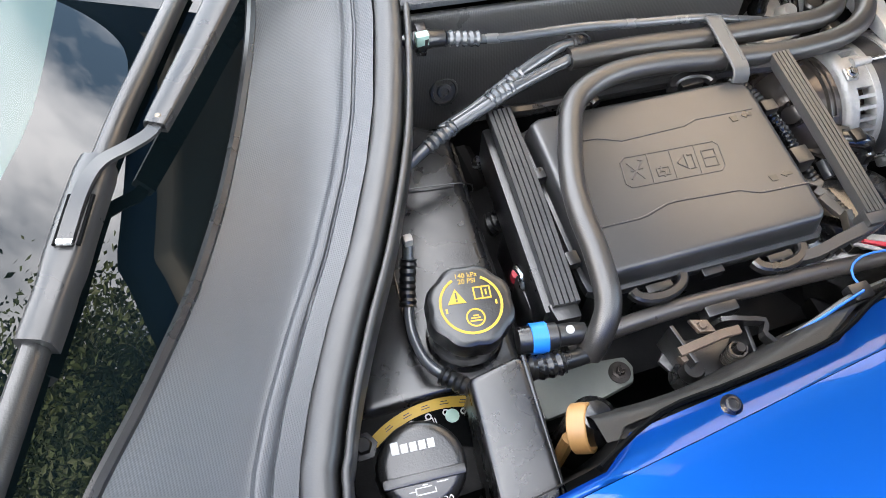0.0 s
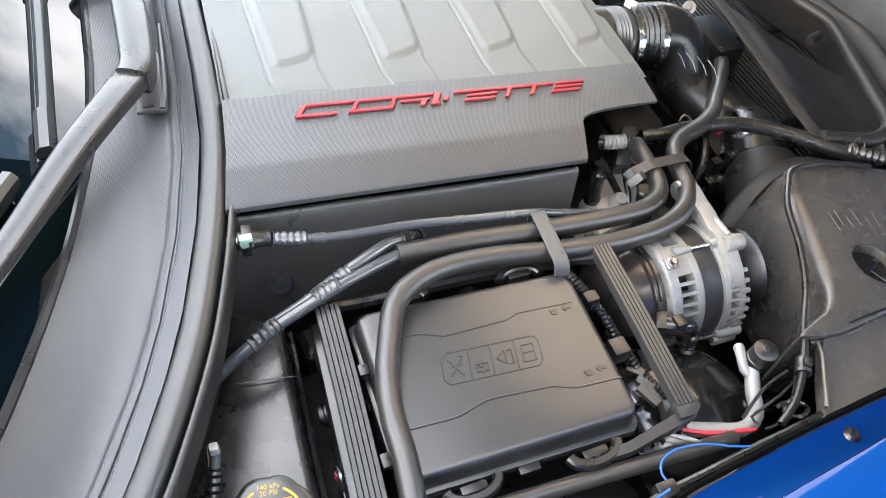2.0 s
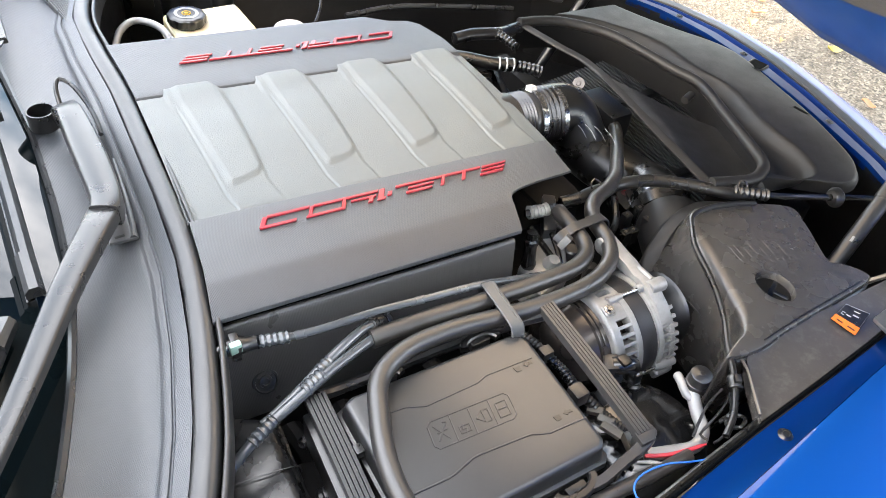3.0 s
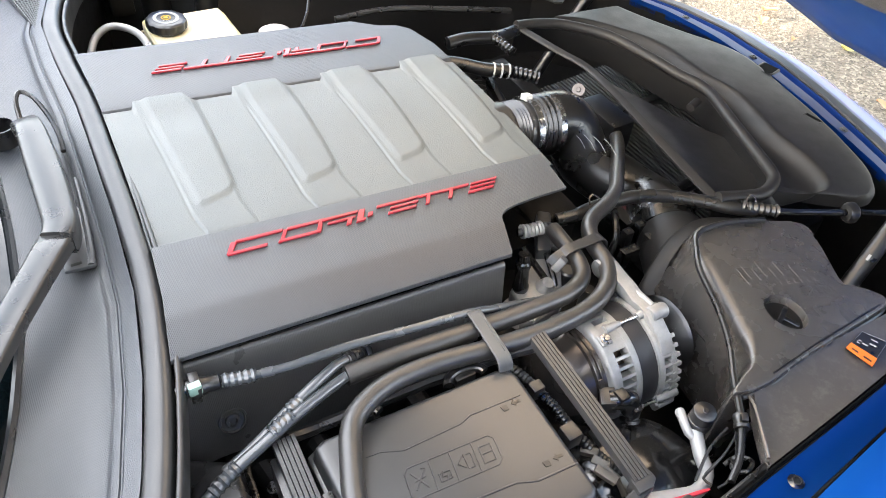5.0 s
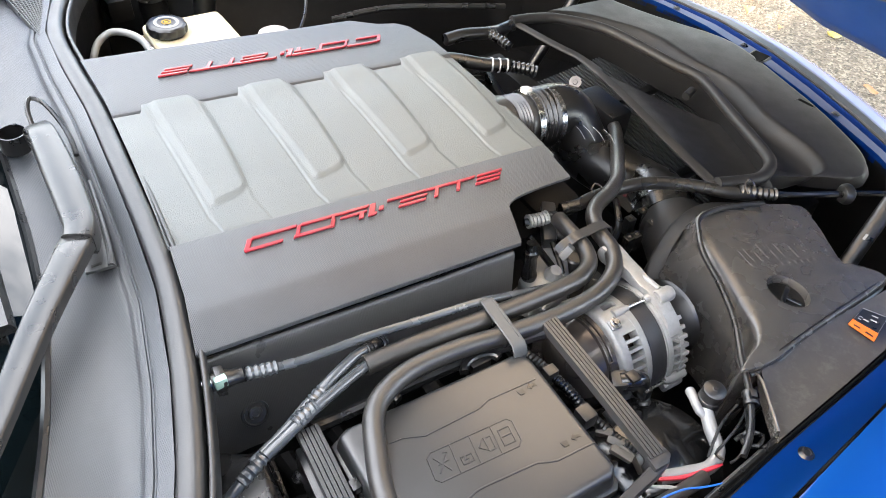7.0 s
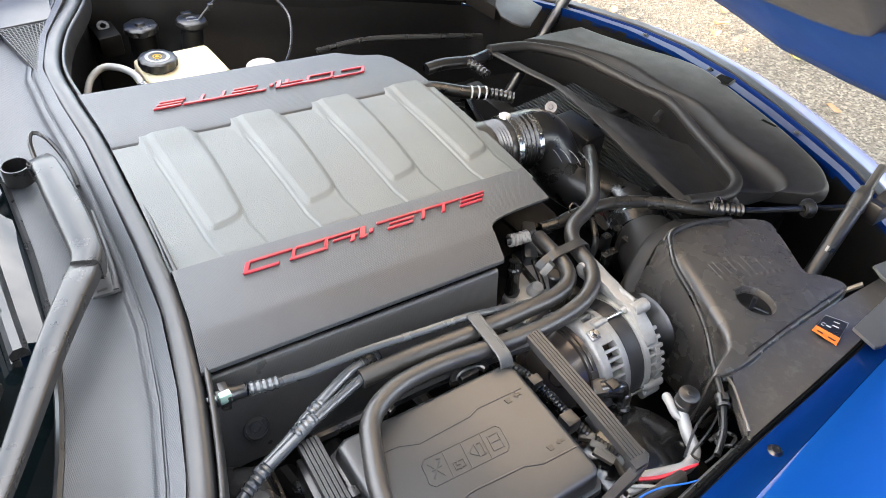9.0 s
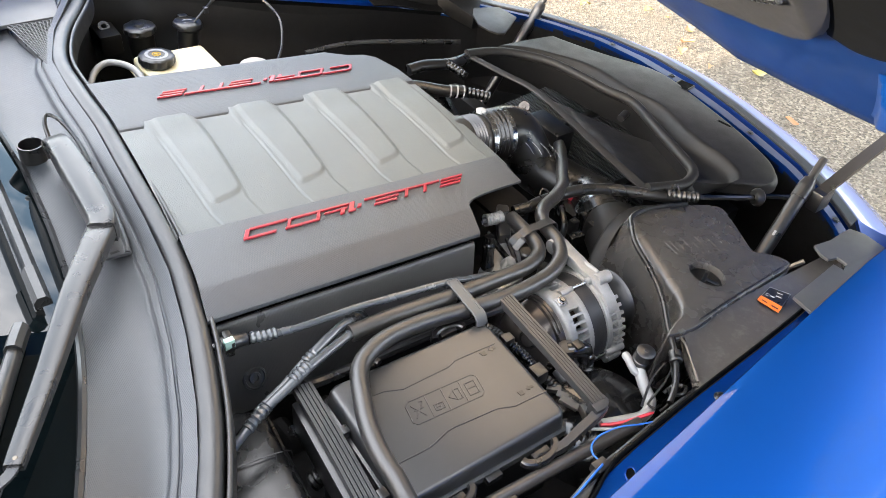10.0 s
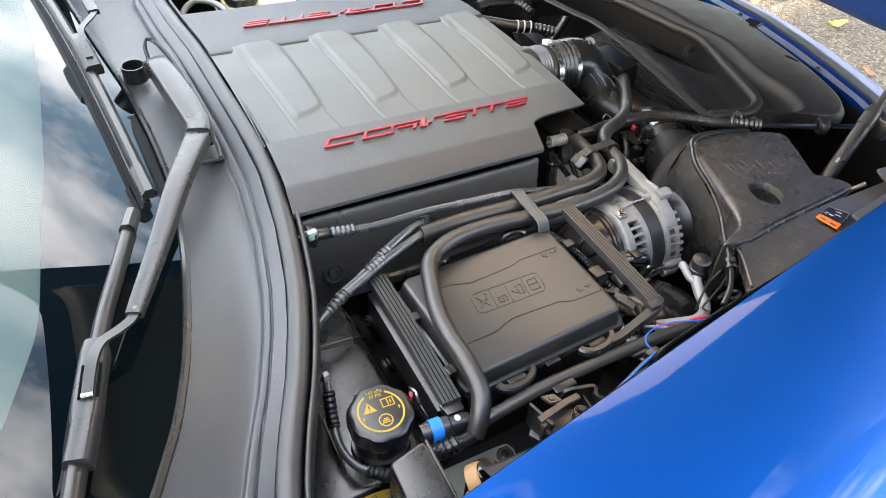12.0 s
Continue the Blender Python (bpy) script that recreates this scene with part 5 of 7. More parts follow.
for z in (-.066, -.059):
    part("cap_ridge", lathe([(.0640, z - .002), (.0690, z), (.0688, z + .002), (.0640, z + .002)], 56, AM), DARKMETAL, alt)
part("cap_tab", wedge(.052, .0715, 44, 62, -.066, -.058, 3, .001), DARKMETAL, alt, "pointed cover tab", m=AM)
part("cap_tab", wedge(.050, .066, 64, 76, -.074, -.060, 3, .001), DARKMETAL, alt, m=AM)
part("cap_lobe", lathe([(0, .014), (.010, .012), (.015, .004), (.016, -.02), (0, -.02)], 20, axis(on_alt(.050, 35, -.100), on_alt(.08, 38, -.13) - on_alt(.050, 35, -.09))), DARKMETAL, alt)
part("pulley", lathe([(0, .058), (.020, .058), (.026, .062)] + [(.0530 + (.0032 if i % 2 else 0), .066 + .0026 * i) for i in range(15)] + [(.056, .106), (.046, .108), (.014, .100), (0, .100)], 48, AM), BLACK, alt, "grooved black pulley")
for a in (3, 95, 185, 275):
    part("through_bolt", tube([on_alt(ALT_R + .001, a, -.010), on_alt(ALT_R + .001, a, .030)], .0024, 10, smooth=False), STEEL, alt)
    part("bolt_boss", tube([on_alt(ALT_R - .001, a, -.030), on_alt(ALT_R + .0005, a, -.012), on_alt(ALT_R, a, -.006)], lambda u: .0062 - .0022 * u, 12, .004), ALU, rear_h)
    part("bolt_boss", tube([on_alt(ALT_R, a, .024), on_alt(ALT_R + .001, a, .032), on_alt(ALT_R + .001, a, .058)], lambda u: .0048 + .0024 * min(1, 3 * u), 12, .004), ALU, front_h)
part("bolt_lug", wedge(ALT_R - .004, ALT_R + .0035, 7, 18, -.047, -.031, 3, .0015), ALU, rear_h, "cast lug with bolt", m=AM)
bolt(on_alt(ALT_R + .0035, 12.5, -.039), on_alt(1, 12.5, 0) - on_alt(0, 12.5, 0), .0048, .005, STEEL, alt)
# cast mounting web of the front housing that reaches over to the engine
EAR = [(.054, .058), (.070, .045), (.0815, .024), (.0880, .012), (.0890, -.002), (.0865, -.016), (.0905, -.034), (.0915, -.055), (.0945, -.076), (.0900, -.093), (.078, -.096), (.066, -.086), (.0655, -.066), (.0720, -.048), (.0735, -.032), (.0745, -.016), (.0765, 0), (.0735, .018), (.060, .040)]
part("mounting_web", prism(EAR, .030, .052, .003, 2), ALU, alt, "cast mounting web with ear", m=AM)
part("web_rib", tube([on_alt(.0915, -30, .046), on_alt(.0885, -14, .047), on_alt(.0870, 2, .048)], .0042, 10), ALU, alt)
part("mount_ear", lathe([(0, -.014), (.0095, -.014), (.0105, -.012), (.0105, .010), (.0095, .012), (0, .012)], 24, AM @ Matrix.Translation((.0830, .012, .050))), ALU, alt)
part("mount_ear", lathe([(0, -.014), (.0115, -.014), (.0125, -.012), (.0125, .010), (.0115, .012), (0, .012)], 24, AM @ Matrix.Translation((.0800, -.084, .042))), ALU, alt)
part("lower_ear", wedge(ALT_R - .01, ALT_R + .010, 100, 112, .026, .058, 3, .003), ALU, alt, m=AM)
# rear plug and its ribbed lead
part("plug_housing", box(-.013, .013, -.011, .011, -.010, .010, .004), BLACK, alt, "black connector plug", m=axis((0.349, -0.301, 0.655), (.75, -.5, .2)))
part("plug_body", tube([(0.350, -0.303, 0.657), (0.362, -0.310, 0.660), (0.371, -0.314, 0.656), (0.376, -0.318, 0.640)], lambda u: .0125 + .001 * math.sin(u * 20), 16), GLOSS, alt)
part("plug_clip", box(0.352, 0.366, -0.318, -0.302, 0.668, 0.674, 0.002), BLACK, alt)
part("plug_tab", box(0.368, 0.380, -0.331, -0.322, 0.634, 0.654, 0.002), BLACK, alt)
part("plug_screw", lathe([(0, .003), (.0022, .003), (.003, .001), (.003, 0), (0, 0)], 12, axis((0.3725, -0.3265, 0.652), (0, -.6, .8))), STEEL, alt)
part("plug_lead", corrugated([(0.376, -0.320, 0.640), (0.375, -0.330, 0.620), (0.371, -0.338, 0.595), (0.36, -0.345, 0.56), (0.35, -0.35, 0.53)], 0.0080, 0.0055, 0.14), RUBBER, alt)
part("bridge_plate", prism([(0.318, -0.285), (0.345, -0.31), (0.366, -0.30), (0.358, -0.262), (0.330, -0.25)], 0.626, 0.634, 0.003), DARKMETAL, alt)
eng_br = thing("accessory_bracket", (0.40, -0.12, 0.6), "cast aluminium accessory bracket beside the hoses", "bracket")
part("plate", prism([(0.335, -0.165), (0.395, -0.150), (0.43, -0.10), (0.42, -0.06), (0.34, -0.10)], 0.60, 0.662, 0.008, 3), ALU, eng_br)
part("bolt_boss", lathe([(0, .016), (.008, .016), (.010, .012), (.013, 0), (0, 0)], 18, axis((0.385, -0.12, 0.662), (0, -.3, 1))), ALU, eng_br)
boot_m = axis((0.352, -0.110, 0.640), (.08, .18, 1))
part("spark_boot", lathe([(.0105, 0), (.0118, .004), (.0118, .010), (.0100, .012), (.0100, .022), (.0112, .025), (.0112, .030), (.0096, .033), (.0092, .058), (.0104, .060), (.0104, .066), (.0080, .069), (.0078, .080), (0, .080)], 22, boot_m), GLOSS, eng_br, "glossy black coil boot with collars")
part("boot_base", lathe([(0, .010), (.017, .009), (.022, .003), (.023, -.02), (0, -.02)], 24, axis((0.350, -0.114, 0.632), (.05, .2, 1))), WHITE_WIRE, eng_br, "pale casting below the boot")
part("boot_clip", box(-.004, .004, -.006, .006, .060, .074, .001), STEEL, eng_br, m=boot_m @ Matrix.Translation((0, -.008, 0)))
part("dark_lever", tube([(0.375, -0.07, 0.70), (0.388, -0.10, 0.675), (0.398, -0.135, 0.65), (0.39, -0.15, 0.64)], 0.005, 8), GLOSS, eng_br)
part("cover_wedge", prism([(0.405, -0.070), (0.425, -0.078), (0.468, -0.018), (0.450, -0.006)], 0.655, lambda x, y: 0.682 + .1 * (y + .05), 0.005), STRAP, eng_br, "sloping grey cover edge")

# ---- throttle, intake tube and air filter box ----
thr = thing("throttle_body", (0.55, 0.175, 0.60), "silver throttle body with steel hose clamps", "throttle body")
TM = axis((0.495, 0.172, 0.690), (1, -0.04, -.105))
part("casting", lathe([(.030, -.03), (.050, -.02), (.050, .01), (.044, .016), (.044, .040), (.047, .042), (.047, .060), (0, .060)], 40, TM), CASTING, thr)
part("ribs", lathe([(.044, .018)] + [(.046 + (.003 if i % 2 else 0), .020 + .003 * i) for i in range(8)] + [(.044, .046)], 40, TM), CASTING, thr)
for z in (.052, .096):
    b = part("hose_clamp", lathe([(.0505, z), (.0525, z), (.0525, z + .011), (.0505, z + .011), (.0505, z)], 48, TM), STEEL, thr, "steel worm-drive clamp")
    part("clamp_screw", tube([TM @ Vector((-.020, -.0545, z + .0055)), TM @ Vector((.006, -.0580, z + .0055))], .0050, 8, smooth=False), STEEL, b)
part("clamp_tab", box(-.008, .008, -.058, -.048, .05, .064, .002), WHITE, thr, m=TM @ Matrix.Rotation(radians(165), 4, "Z"))
duct = thing("intake_tube", (0.68, 0.08, 0.55), "black rubber intake tube with ribbed bellows", "intake tube")
part("bellows", lathe([(.046, .058)] + [(.049 + (.004 if i % 2 else 0), .062 + .005 * i) for i in range(8)] + [(.046, .104)], 44, TM), RUBBER, duct)
part("tube", tube([TM @ Vector((0, 0, .06)), TM @ Vector((0, 0, .14)), (0.664, 0.125, 0.610), (0.700, 0.065, 0.585), (0.708, 0.015, 0.585), (0.698, -0.030, 0.600), (0.675, -0.075, 0.598)], lambda u: 0.048 + 0.004 * u, 28, 0.012), RUBBER, duct, angle=60)
for k in range(4):
    part("tick_mark", tube([(0.622 + .012 * k, 0.125 - .012 * k, 0.682), (0.626 + .012 * k, 0.110 - .012 * k, 0.676), (0.629 + .012 * k, 0.098 - .012 * k, 0.665)], 0.0005, 5), SILVER_PRINT, duct, "white tick mark")
BM_ = axis((0.693, -0.045, 0.601), (-.35, -.93, -.05))
part("hose_clamp", lathe([(.0535, -.006), (.0555, -.006), (.0555, .006), (.0535, .006), (.0535, -.006)], 44, BM_), STEEL, duct, "steel clamp")
sens = thing("air_sensor", (0.63, -0.01, 0.57), "black air mass sensor with red lock tab", "sensor")
part("body", box(0.625, 0.662, -0.035, 0.012, 0.575, 0.605, 0.004), GLOSS, sens)
part("plug", box(0.640, 0.665, -0.065, -0.035, 0.580, 0.600, 0.003), BLACK, sens)
part("lock_tab", prism([(0.652, 0.008), (0.664, 0.014), (0.672, 0.004), (0.660, -0.004)], 0.604, 0.612, 0.001), RED_WIRE, sens, "red lock tab")
part("lead", tube([(0.63, 0.0, 0.60), (0.612, -0.02, 0.61), (0.59, -0.05, 0.60), (0.57, -0.06, 0.57)], 0.006, 8), RUBBER, sens)

air = thing("air_filter_box", (0.65, -0.26, 0.55), "brownish black plastic air filter box with moulded badge and round recess", "air filter box")
# rows of the rolled edge on top, the foot of the wall below it, and the radius of the roll
AIR_ROWS = [(.640, -.159, .640, -.122, .016), (.619, -.181, .588, -.140, .020), (.603, -.211, .553, -.172, .021), (.586, -.252, .547, -.216, .021), (.568, -.292, .545, -.266, .021), (.543, -.339, .534, -.326, .019),
            (.515, -.366, .506, -.362, .012), (.484, -.376, .472, -.372, .008), (.455, -.388, .450, -.387, .005), (.500, -.3935, .500, -.396, .004), (.572, -.3865, .572, -.389, .004), (.647, -.3815, .647, -.384, .004),
            (.767, -.3745, .770, -.377, .005), (.785, -.361, .789, -.362, .005), (.768, -.337, .770, -.332, .007), (.750, -.322, .756, -.318, .010), (.764, -.287, .776, -.285, .014), (.786, -.247, .798, -.247, .012),
            (.802, -.207, .810, -.200, .006), (.728, -.173, .731, -.166, .005), (.674, -.161, .690, -.122, .010)]


def air_ring(k=4):
    """The rows, made smooth."""
    out, n = [], len(AIR_ROWS)
    for i in range(n):
        a, b, c, d = AIR_ROWS[i - 1], AIR_ROWS[i], AIR_ROWS[(i + 1) % n], AIR_ROWS[(i + 2) % n]
        for j in range(k):
            t = j / k
            out.append([0.5 * (2 * q + (r - p) * t + (2 * p - 5 * q + 4 * r - s_) * t * t + (3 * q - p - 3 * r + s_) * t ** 3) for p, q, r, s_ in zip(a, b, c, d)])
    return out


AIR_TOP = -0.040
RECESS = (0.622, -0.3235, .0272, .0308)


def air_shell():
    bm = bmesh.new()
    rows = air_ring()
    rings = []
    for step in range(6):
        a = math.pi / 2 * step / 5
        ring = []
        for x, y, fx_, fy_, r in rows:
            out = Vector((fx_ - x, fy_ - y))
            way = out.normalized() if out.length > .0015 else Vector((0, -1))
            w = min(r, max(out.length, .003)) if step else 0
            ring.append(bm.verts.new((x + way.x * w * math.sin(a), y + way.y * w * math.sin(a), ez(x, AIR_TOP) - r * (1 - math.cos(a)))))
        rings.append(ring)
    rings.append([bm.verts.new((fx_, fy_, ez(fx_, -0.118))) for x, y, fx_, fy_, r in rows])
    rings.append([bm.verts.new((fx_ + (fx_ - .65) * .01, fy_, 0.52)) for x, y, fx_, fy_, r in rows])
    n = len(rows)
    for p, q in zip(rings, rings[1:]):
        for i in range(n):
            bm.faces.new((p[i], p[(i + 1) % n], q[(i + 1) % n], q[i]))
    cx, cy, rx, ry = RECESS
    hole = [bm.verts.new((cx + rx * math.cos(2 * math.pi * i / 40), cy + ry * math.sin(2 * math.pi * i / 40), ez(cx + rx * math.cos(2 * math.pi * i / 40), AIR_TOP))) for i in range(40)]
    edges = [bm.edges.new((hole[i], hole[(i + 1) % 40])) for i in range(40)]
    edges += [bm.edges.get((rings[0][i], rings[0][(i + 1) % n])) for i in range(n)]
    bmesh.ops.triangle_fill(bm, use_beauty=True, use_dissolve=False, edges=edges, normal=(0.1, 0, 1))
    # the wall of the recess
    low = hole
    for k, (f, dz) in enumerate(((.975, -.0015), (.95, -.006), (.90, -.014))):
        ring = [bm.verts.new((cx + rx * f * math.cos(2 * math.pi * i / 40), cy + ry * f * math.sin(2 * math.pi * i / 40), ez(cx + rx * f * math.cos(2 * math.pi * i / 40), AIR_TOP) + dz)) for i in range(40)]
        for i in range(40):
            bm.faces.new((low[i], low[(i + 1) % 40], ring[(i + 1) % 40], ring[i]))
        low = ring
    return bm


def air_top(x, y):
    return ez(x, AIR_TOP)


part("upper_shell", air_shell(), AIRBOX, air, angle=40)
part("seam_rib", tube([(x, y, ez(x, -0.050)) for x, y in [(0.462, -.3935), (.500, -.3975), (.572, -.3905), (.647, -.3855), (.767, -.3785), (.790, -.366)]], 0.0026, 8, .02), BLACK, air, "black joint bead")
part("edge_groove", tube([(x, y, ez(x, AIR_TOP) + .0003) for x, y in [(0.520, -.3880), (.572, -.3830), (.647, -.3780), (.760, -.3715)]], 0.0012, 6, .02), BLACK, air)
FL_IN = spline([(.556, -.180, ez(.556, -.120)), (.572, -.165, ez(.57, -.100)), (.597, -.154, ez(.597, -.078)), (.640, -.141, ez(.64, -.062)), (.690, -.140, ez(.69, -.056)), (.735, -.164, ez(.735, -.050))], .01)
FL_OUT = spline([(.520, -.180, ez(.52, -.150)), (.545, -.150, ez(.545, -.118)), (.590, -.128, ez(.59, -.092)), (.640, -.112, ez(.64, -.078)), (.695, -.108, ez(.695, -.074)), (.748, -.128, ez(.748, -.074))], .01)


def flange_f(u, v):
    """A broad rounded flange between the box and its inlet cone."""
    p, q = (line[min(len(line) - 1, round(u * (len(line) - 1)))] for line in (FL_IN, FL_OUT))
    w = p.lerp(q, v)
    return (w.x, w.y, w.z + .0015 * math.sin(math.pi * min(1, v * 1.1)) - .03 * sstep(.88, 1, v))


part("flange", surf(flange_f, 24, 10), SHROUD, air, "broad rounded inlet flange", angle=60)
part("flank_seam", tube([(.5510, -.190, ez(.55, -.1100)), (.5455, -.255, ez(.545, -.1120)), (.5420, -.310, ez(.542, -.1140)), (.5300, -.334, ez(.53, -.114))], .0010, 6), BLACK, air)
part("cone", tube([(0.675, -0.085, 0.600), (0.655, -0.12, 0.602), (0.630, -0.165, 0.605), (0.60, -0.22, 0.60)], lambda u: 0.054 + 0.008 * u, 28), SHROUD, air)


RM = axis((RECESS[0], RECESS[1], air_top(*RECESS[:2]) - .0125), (0.105, 0, 1))
rec = part("recess_disc", lathe([(.0290, 0), (.026, .0008), (0, .0010)], 40, RM @ Matrix.Diagonal((.92, 1.02, 1, 1))), DARKBAY, air, "dark recessed disc")
part("badge_bar", join(box(-.023, .023, -.0035, .0035, .0010, .0040, .0008, 1), box(-.0035, .0035, -.024, .004, .0010, .0038, .0008, 1)), GLOSS, rec, "moulded plain badge bars", m=RM @ pose(0, .003, 0, 0, 0, -65))
for k, (x, y, l) in enumerate(((.618, -.240, .030), (.629, -.236, .024), (.640, -.246, .018), (.655, -.240, .028), (.667, -.252, .016), (.682, -.249, .026), (.700, -.262, .022))):
    part("moulded_bar", box(-.0016, .0016, -l / 2, l / 2, -.0005, .0009, .0004, 1), AIRBOX, air, "moulded plain badge bars", m=Matrix.Translation((x, y - .012, air_top(x, y))) @ pose(0, 0, 0, 0, 6, -12))
for k in range(6):
    x, y = .664 + .011 * k, -.284 - .0030 * k
    part("moulded_bar", box(-.0036, .0036, -.0030, .0030, -.0005, .0007, .0003, 1), AIRBOX, air, m=Matrix.Translation((x, y, air_top(x, y))) @ pose(0, 0, 0, 0, 6, -16))

cable = thing("hood_cable", (0.55, -0.3, 0.66), "thin black cable clipped along the air filter box", "cable")
CAB = [(0.742, -0.181, 0.688), (0.690, -0.166, 0.694), (0.649, -0.160, 0.698), (0.612, -0.166, 0.702), (0.590, -0.187, 0.703), (0.563, -0.222, 0.704), (0.538, -0.278, 0.703), (0.507, -0.329, 0.703), (0.470, -0.372, 0.704), (0.438, -0.412, 0.705), (0.405, -0.445, 0.700), (0.375, -0.462, 0.695)]
part("sheath", tube(CAB, 0.0042, 10), RUBBER, cable)
CLM = axis((0.4335, -0.417, 0.7045), (-.62, -.78, -.05))
part("clip", lathe([(.0045, -.009), (.0082, -.009), (.0090, -.006), (.0080, -.004), (.0080, .004), (.0090, .006), (.0082, .009), (.0045, .009), (.0045, -.009)], 20, CLM), BLACK, cable, "black plastic collar clip")
for w in (-.010, .010):
    part("clip_ear", box(-.004, .004, -.003, .003, -.005, .005, .001), BLACK, cable, m=CLM @ Matrix.Translation((0, w, 0)))
heater = thing("vent_hose", (0.7, -0.1, 0.66), "ribbed black vent hose with printed marks and wire clips", "hose")
part("hose", tube([(0.470, -0.030, 0.676), (0.500, -0.036, 0.678), (0.524, -0.034, 0.678), (0.560, -0.034, 0.676), (0.612, -0.042, 0.676), (0.655, -0.063, 0.677), (0.694, -0.096, 0.678), (0.730, -0.132, 0.678), (0.760, -0.153, 0.677)], 0.0105, 14), RUBBER, heater)
part("thin_line", tube([(0.755, -0.150, 0.682), (0.80, -0.175, 0.676), (0.86, -0.198, 0.668), (0.93, -0.224, 0.660), (0.99, -0.245, 0.650), (1.05, -0.27, 0.640)], 0.0055, 10), GLOSS, heater)
part("grommet", lathe([(.006, -.010), (.013, -.009), (.017, -.003), (.017, .003), (.012, .009), (.006, .010)], 22, axis((0.912, -0.218, 0.663), (.93, -.33, -.1))), RUBBER, heater)
part("ribbed_end", corrugated([(0.738, -0.136, 0.682), (0.765, -0.156, 0.680), (0.790, -0.170, 0.677)], 0.0095, 0.008, 0.14), RUBBER, heater)
for p in ((0.752, -0.146, 0.688), (0.536, -0.034, 0.686)):
    part("wire_clip", tube([Vector(p) + Vector(q) for q in ((-.008, -.006, -.004), (-.009, .004, .006), (0, .008, .012), (.009, .003, .006), (.008, -.006, -.004))], 0.0015, 6), DARKMETAL, heater)

# ---- near-side valance, label, hood hinge plate ----
val = thing("side_valance", (0.6, -0.42, 0.62), "glossy black plastic valance strip between air box and fender", "trim panel")


def val_f(u, v):
    a = 0.478 - 0.062 * v
    x = a + (0.98 - a) * u
    y0 = -0.384 - 0.012 * sstep(0.12, 0.0, u)
    y1 = tab(BAY, x) + 0.010
    y = y0 + (y1 - y0) * v
    return (x, y, ez(x, -0.046) - 0.004 * math.sin(v * math.pi) )


part("panel", surf(val_f, 50, 14, 0.018), VALANCE, val, angle=60)
part("raised_rib", tube([(0.470, -0.396, ez(0.470, -0.048)), (0.462, -0.410, ez(.462, -.044)), (0.440, -0.440, ez(.44, -.044)), (0.420, -0.466, ez(.42, -.044))], 0.0022, 8), VALANCE, val)
stk = thing("warning_label", (0.665, -0.43, 0.69), "orange, black and white warning label on the valance", "label")
sz = lambda x: ez(x, -0.0435)
SP = [(0.650, -0.4005), (0.698, -0.391), (0.7165, -0.4195), (0.6555, -0.436)]


def quad(u0, u1, v0, v1, lift):
    a, b, c, d = [Vector(p) for p in SP]
    def at(u, v):
        p = a * (1 - u) * (1 - v) + b * u * (1 - v) + c * u * v + d * (1 - u) * v
        return (p.x, p.y)
    return prism([at(u0, v0), at(u1, v0), at(u1, v1), at(u0, v1)], lambda x, y: sz(x), lambda x, y: sz(x) + lift, 0)


part("field", quad(0, 1, 0, 1, .0010), CARBON, stk)
part("orange_field", quad(0, .30, 0, 1, .0014), ORANGE, stk, "orange field")
part("border", join(quad(.30, .98, .02, .03, .0014), quad(.30, .98, .97, .98, .0014), quad(.965, .98, .02, .98, .0014)), SILVER_PRINT, stk)
part("text_bar", join(quad(.50, .54, .30, .50, .0015), quad(.62, .66, .5, .75, .0015), quad(.8, .83, .45, .7, .0015), quad(.44, .58, .12, .14, .0015), quad(.44, .46, .12, .24, .0015), quad(.56, .58, .12, .24, .0015)), WHITE, stk, "white print bars")
part("text_bar", join(quad(.08, .14, .15, .4, .0016), quad(.08, .14, .6, .9, .0016)), CARBON, stk)

plate = thing("hinge_cover", (0.83, -0.43, 0.66), "matt black hood hinge cover plate on the fender corner", "hinge cover")
part("plate", prism([(0.683, -0.435), (0.774, -0.425), (0.828, -0.4185), (0.831, -0.436), (0.852, -0.430), (0.853, -0.4115), (0.831, -0.4075), (0.832, -0.393), (0.845, -0.372), (0.890, -0.377), (0.925, -0.374), (0.960, -0.373), (0.974, -0.396), (0.970, -0.437), (0.900, -0.448), (0.829, -0.458), (0.690, -0.477), (0.676, -0.473)], lambda x, y: ez(x, -0.026), lambda x, y: ez(x, -0.0195), 0.002, 2), BRACKET, plate)
part("arm", tube([(0.80, -0.385, ez(.8, -.03)), (0.78, -0.372, ez(.78, -.05)), (0.77, -0.36, ez(.77, -.08))], 0.004, 8), DULL, plate)


def gas_strut(a, b, c, label):
    """A strut: body from a to b, rod on to c."""
    a, b, c = Vector(a), Vector(b), Vector(c)
    s = thing("gas_strut", a, label, "gas strut", "hood struts")
    part("body", tube([a, b], 0.0135, 18, smooth=False), BLACK, s, "black painted cylinder")
    part("socket", tube([b - (b - a).normalized() * .03, b + (b - a).normalized() * .012], lambda u: .015 if u < .8 else .012, 14, 0.006), BLACK, s)
    part("rod", tube([b, c], 0.0075, 12, smooth=False), BLACK, s)
    part("rating_bar", box(-.005, .005, -.002, .002, .0133, .0138, 0), SILVER_PRINT, s, m=Matrix.Translation(a + (b - a) * .4) @ (b - a).to_track_quat("X", "Z").to_matrix().to_4x4())
    return s


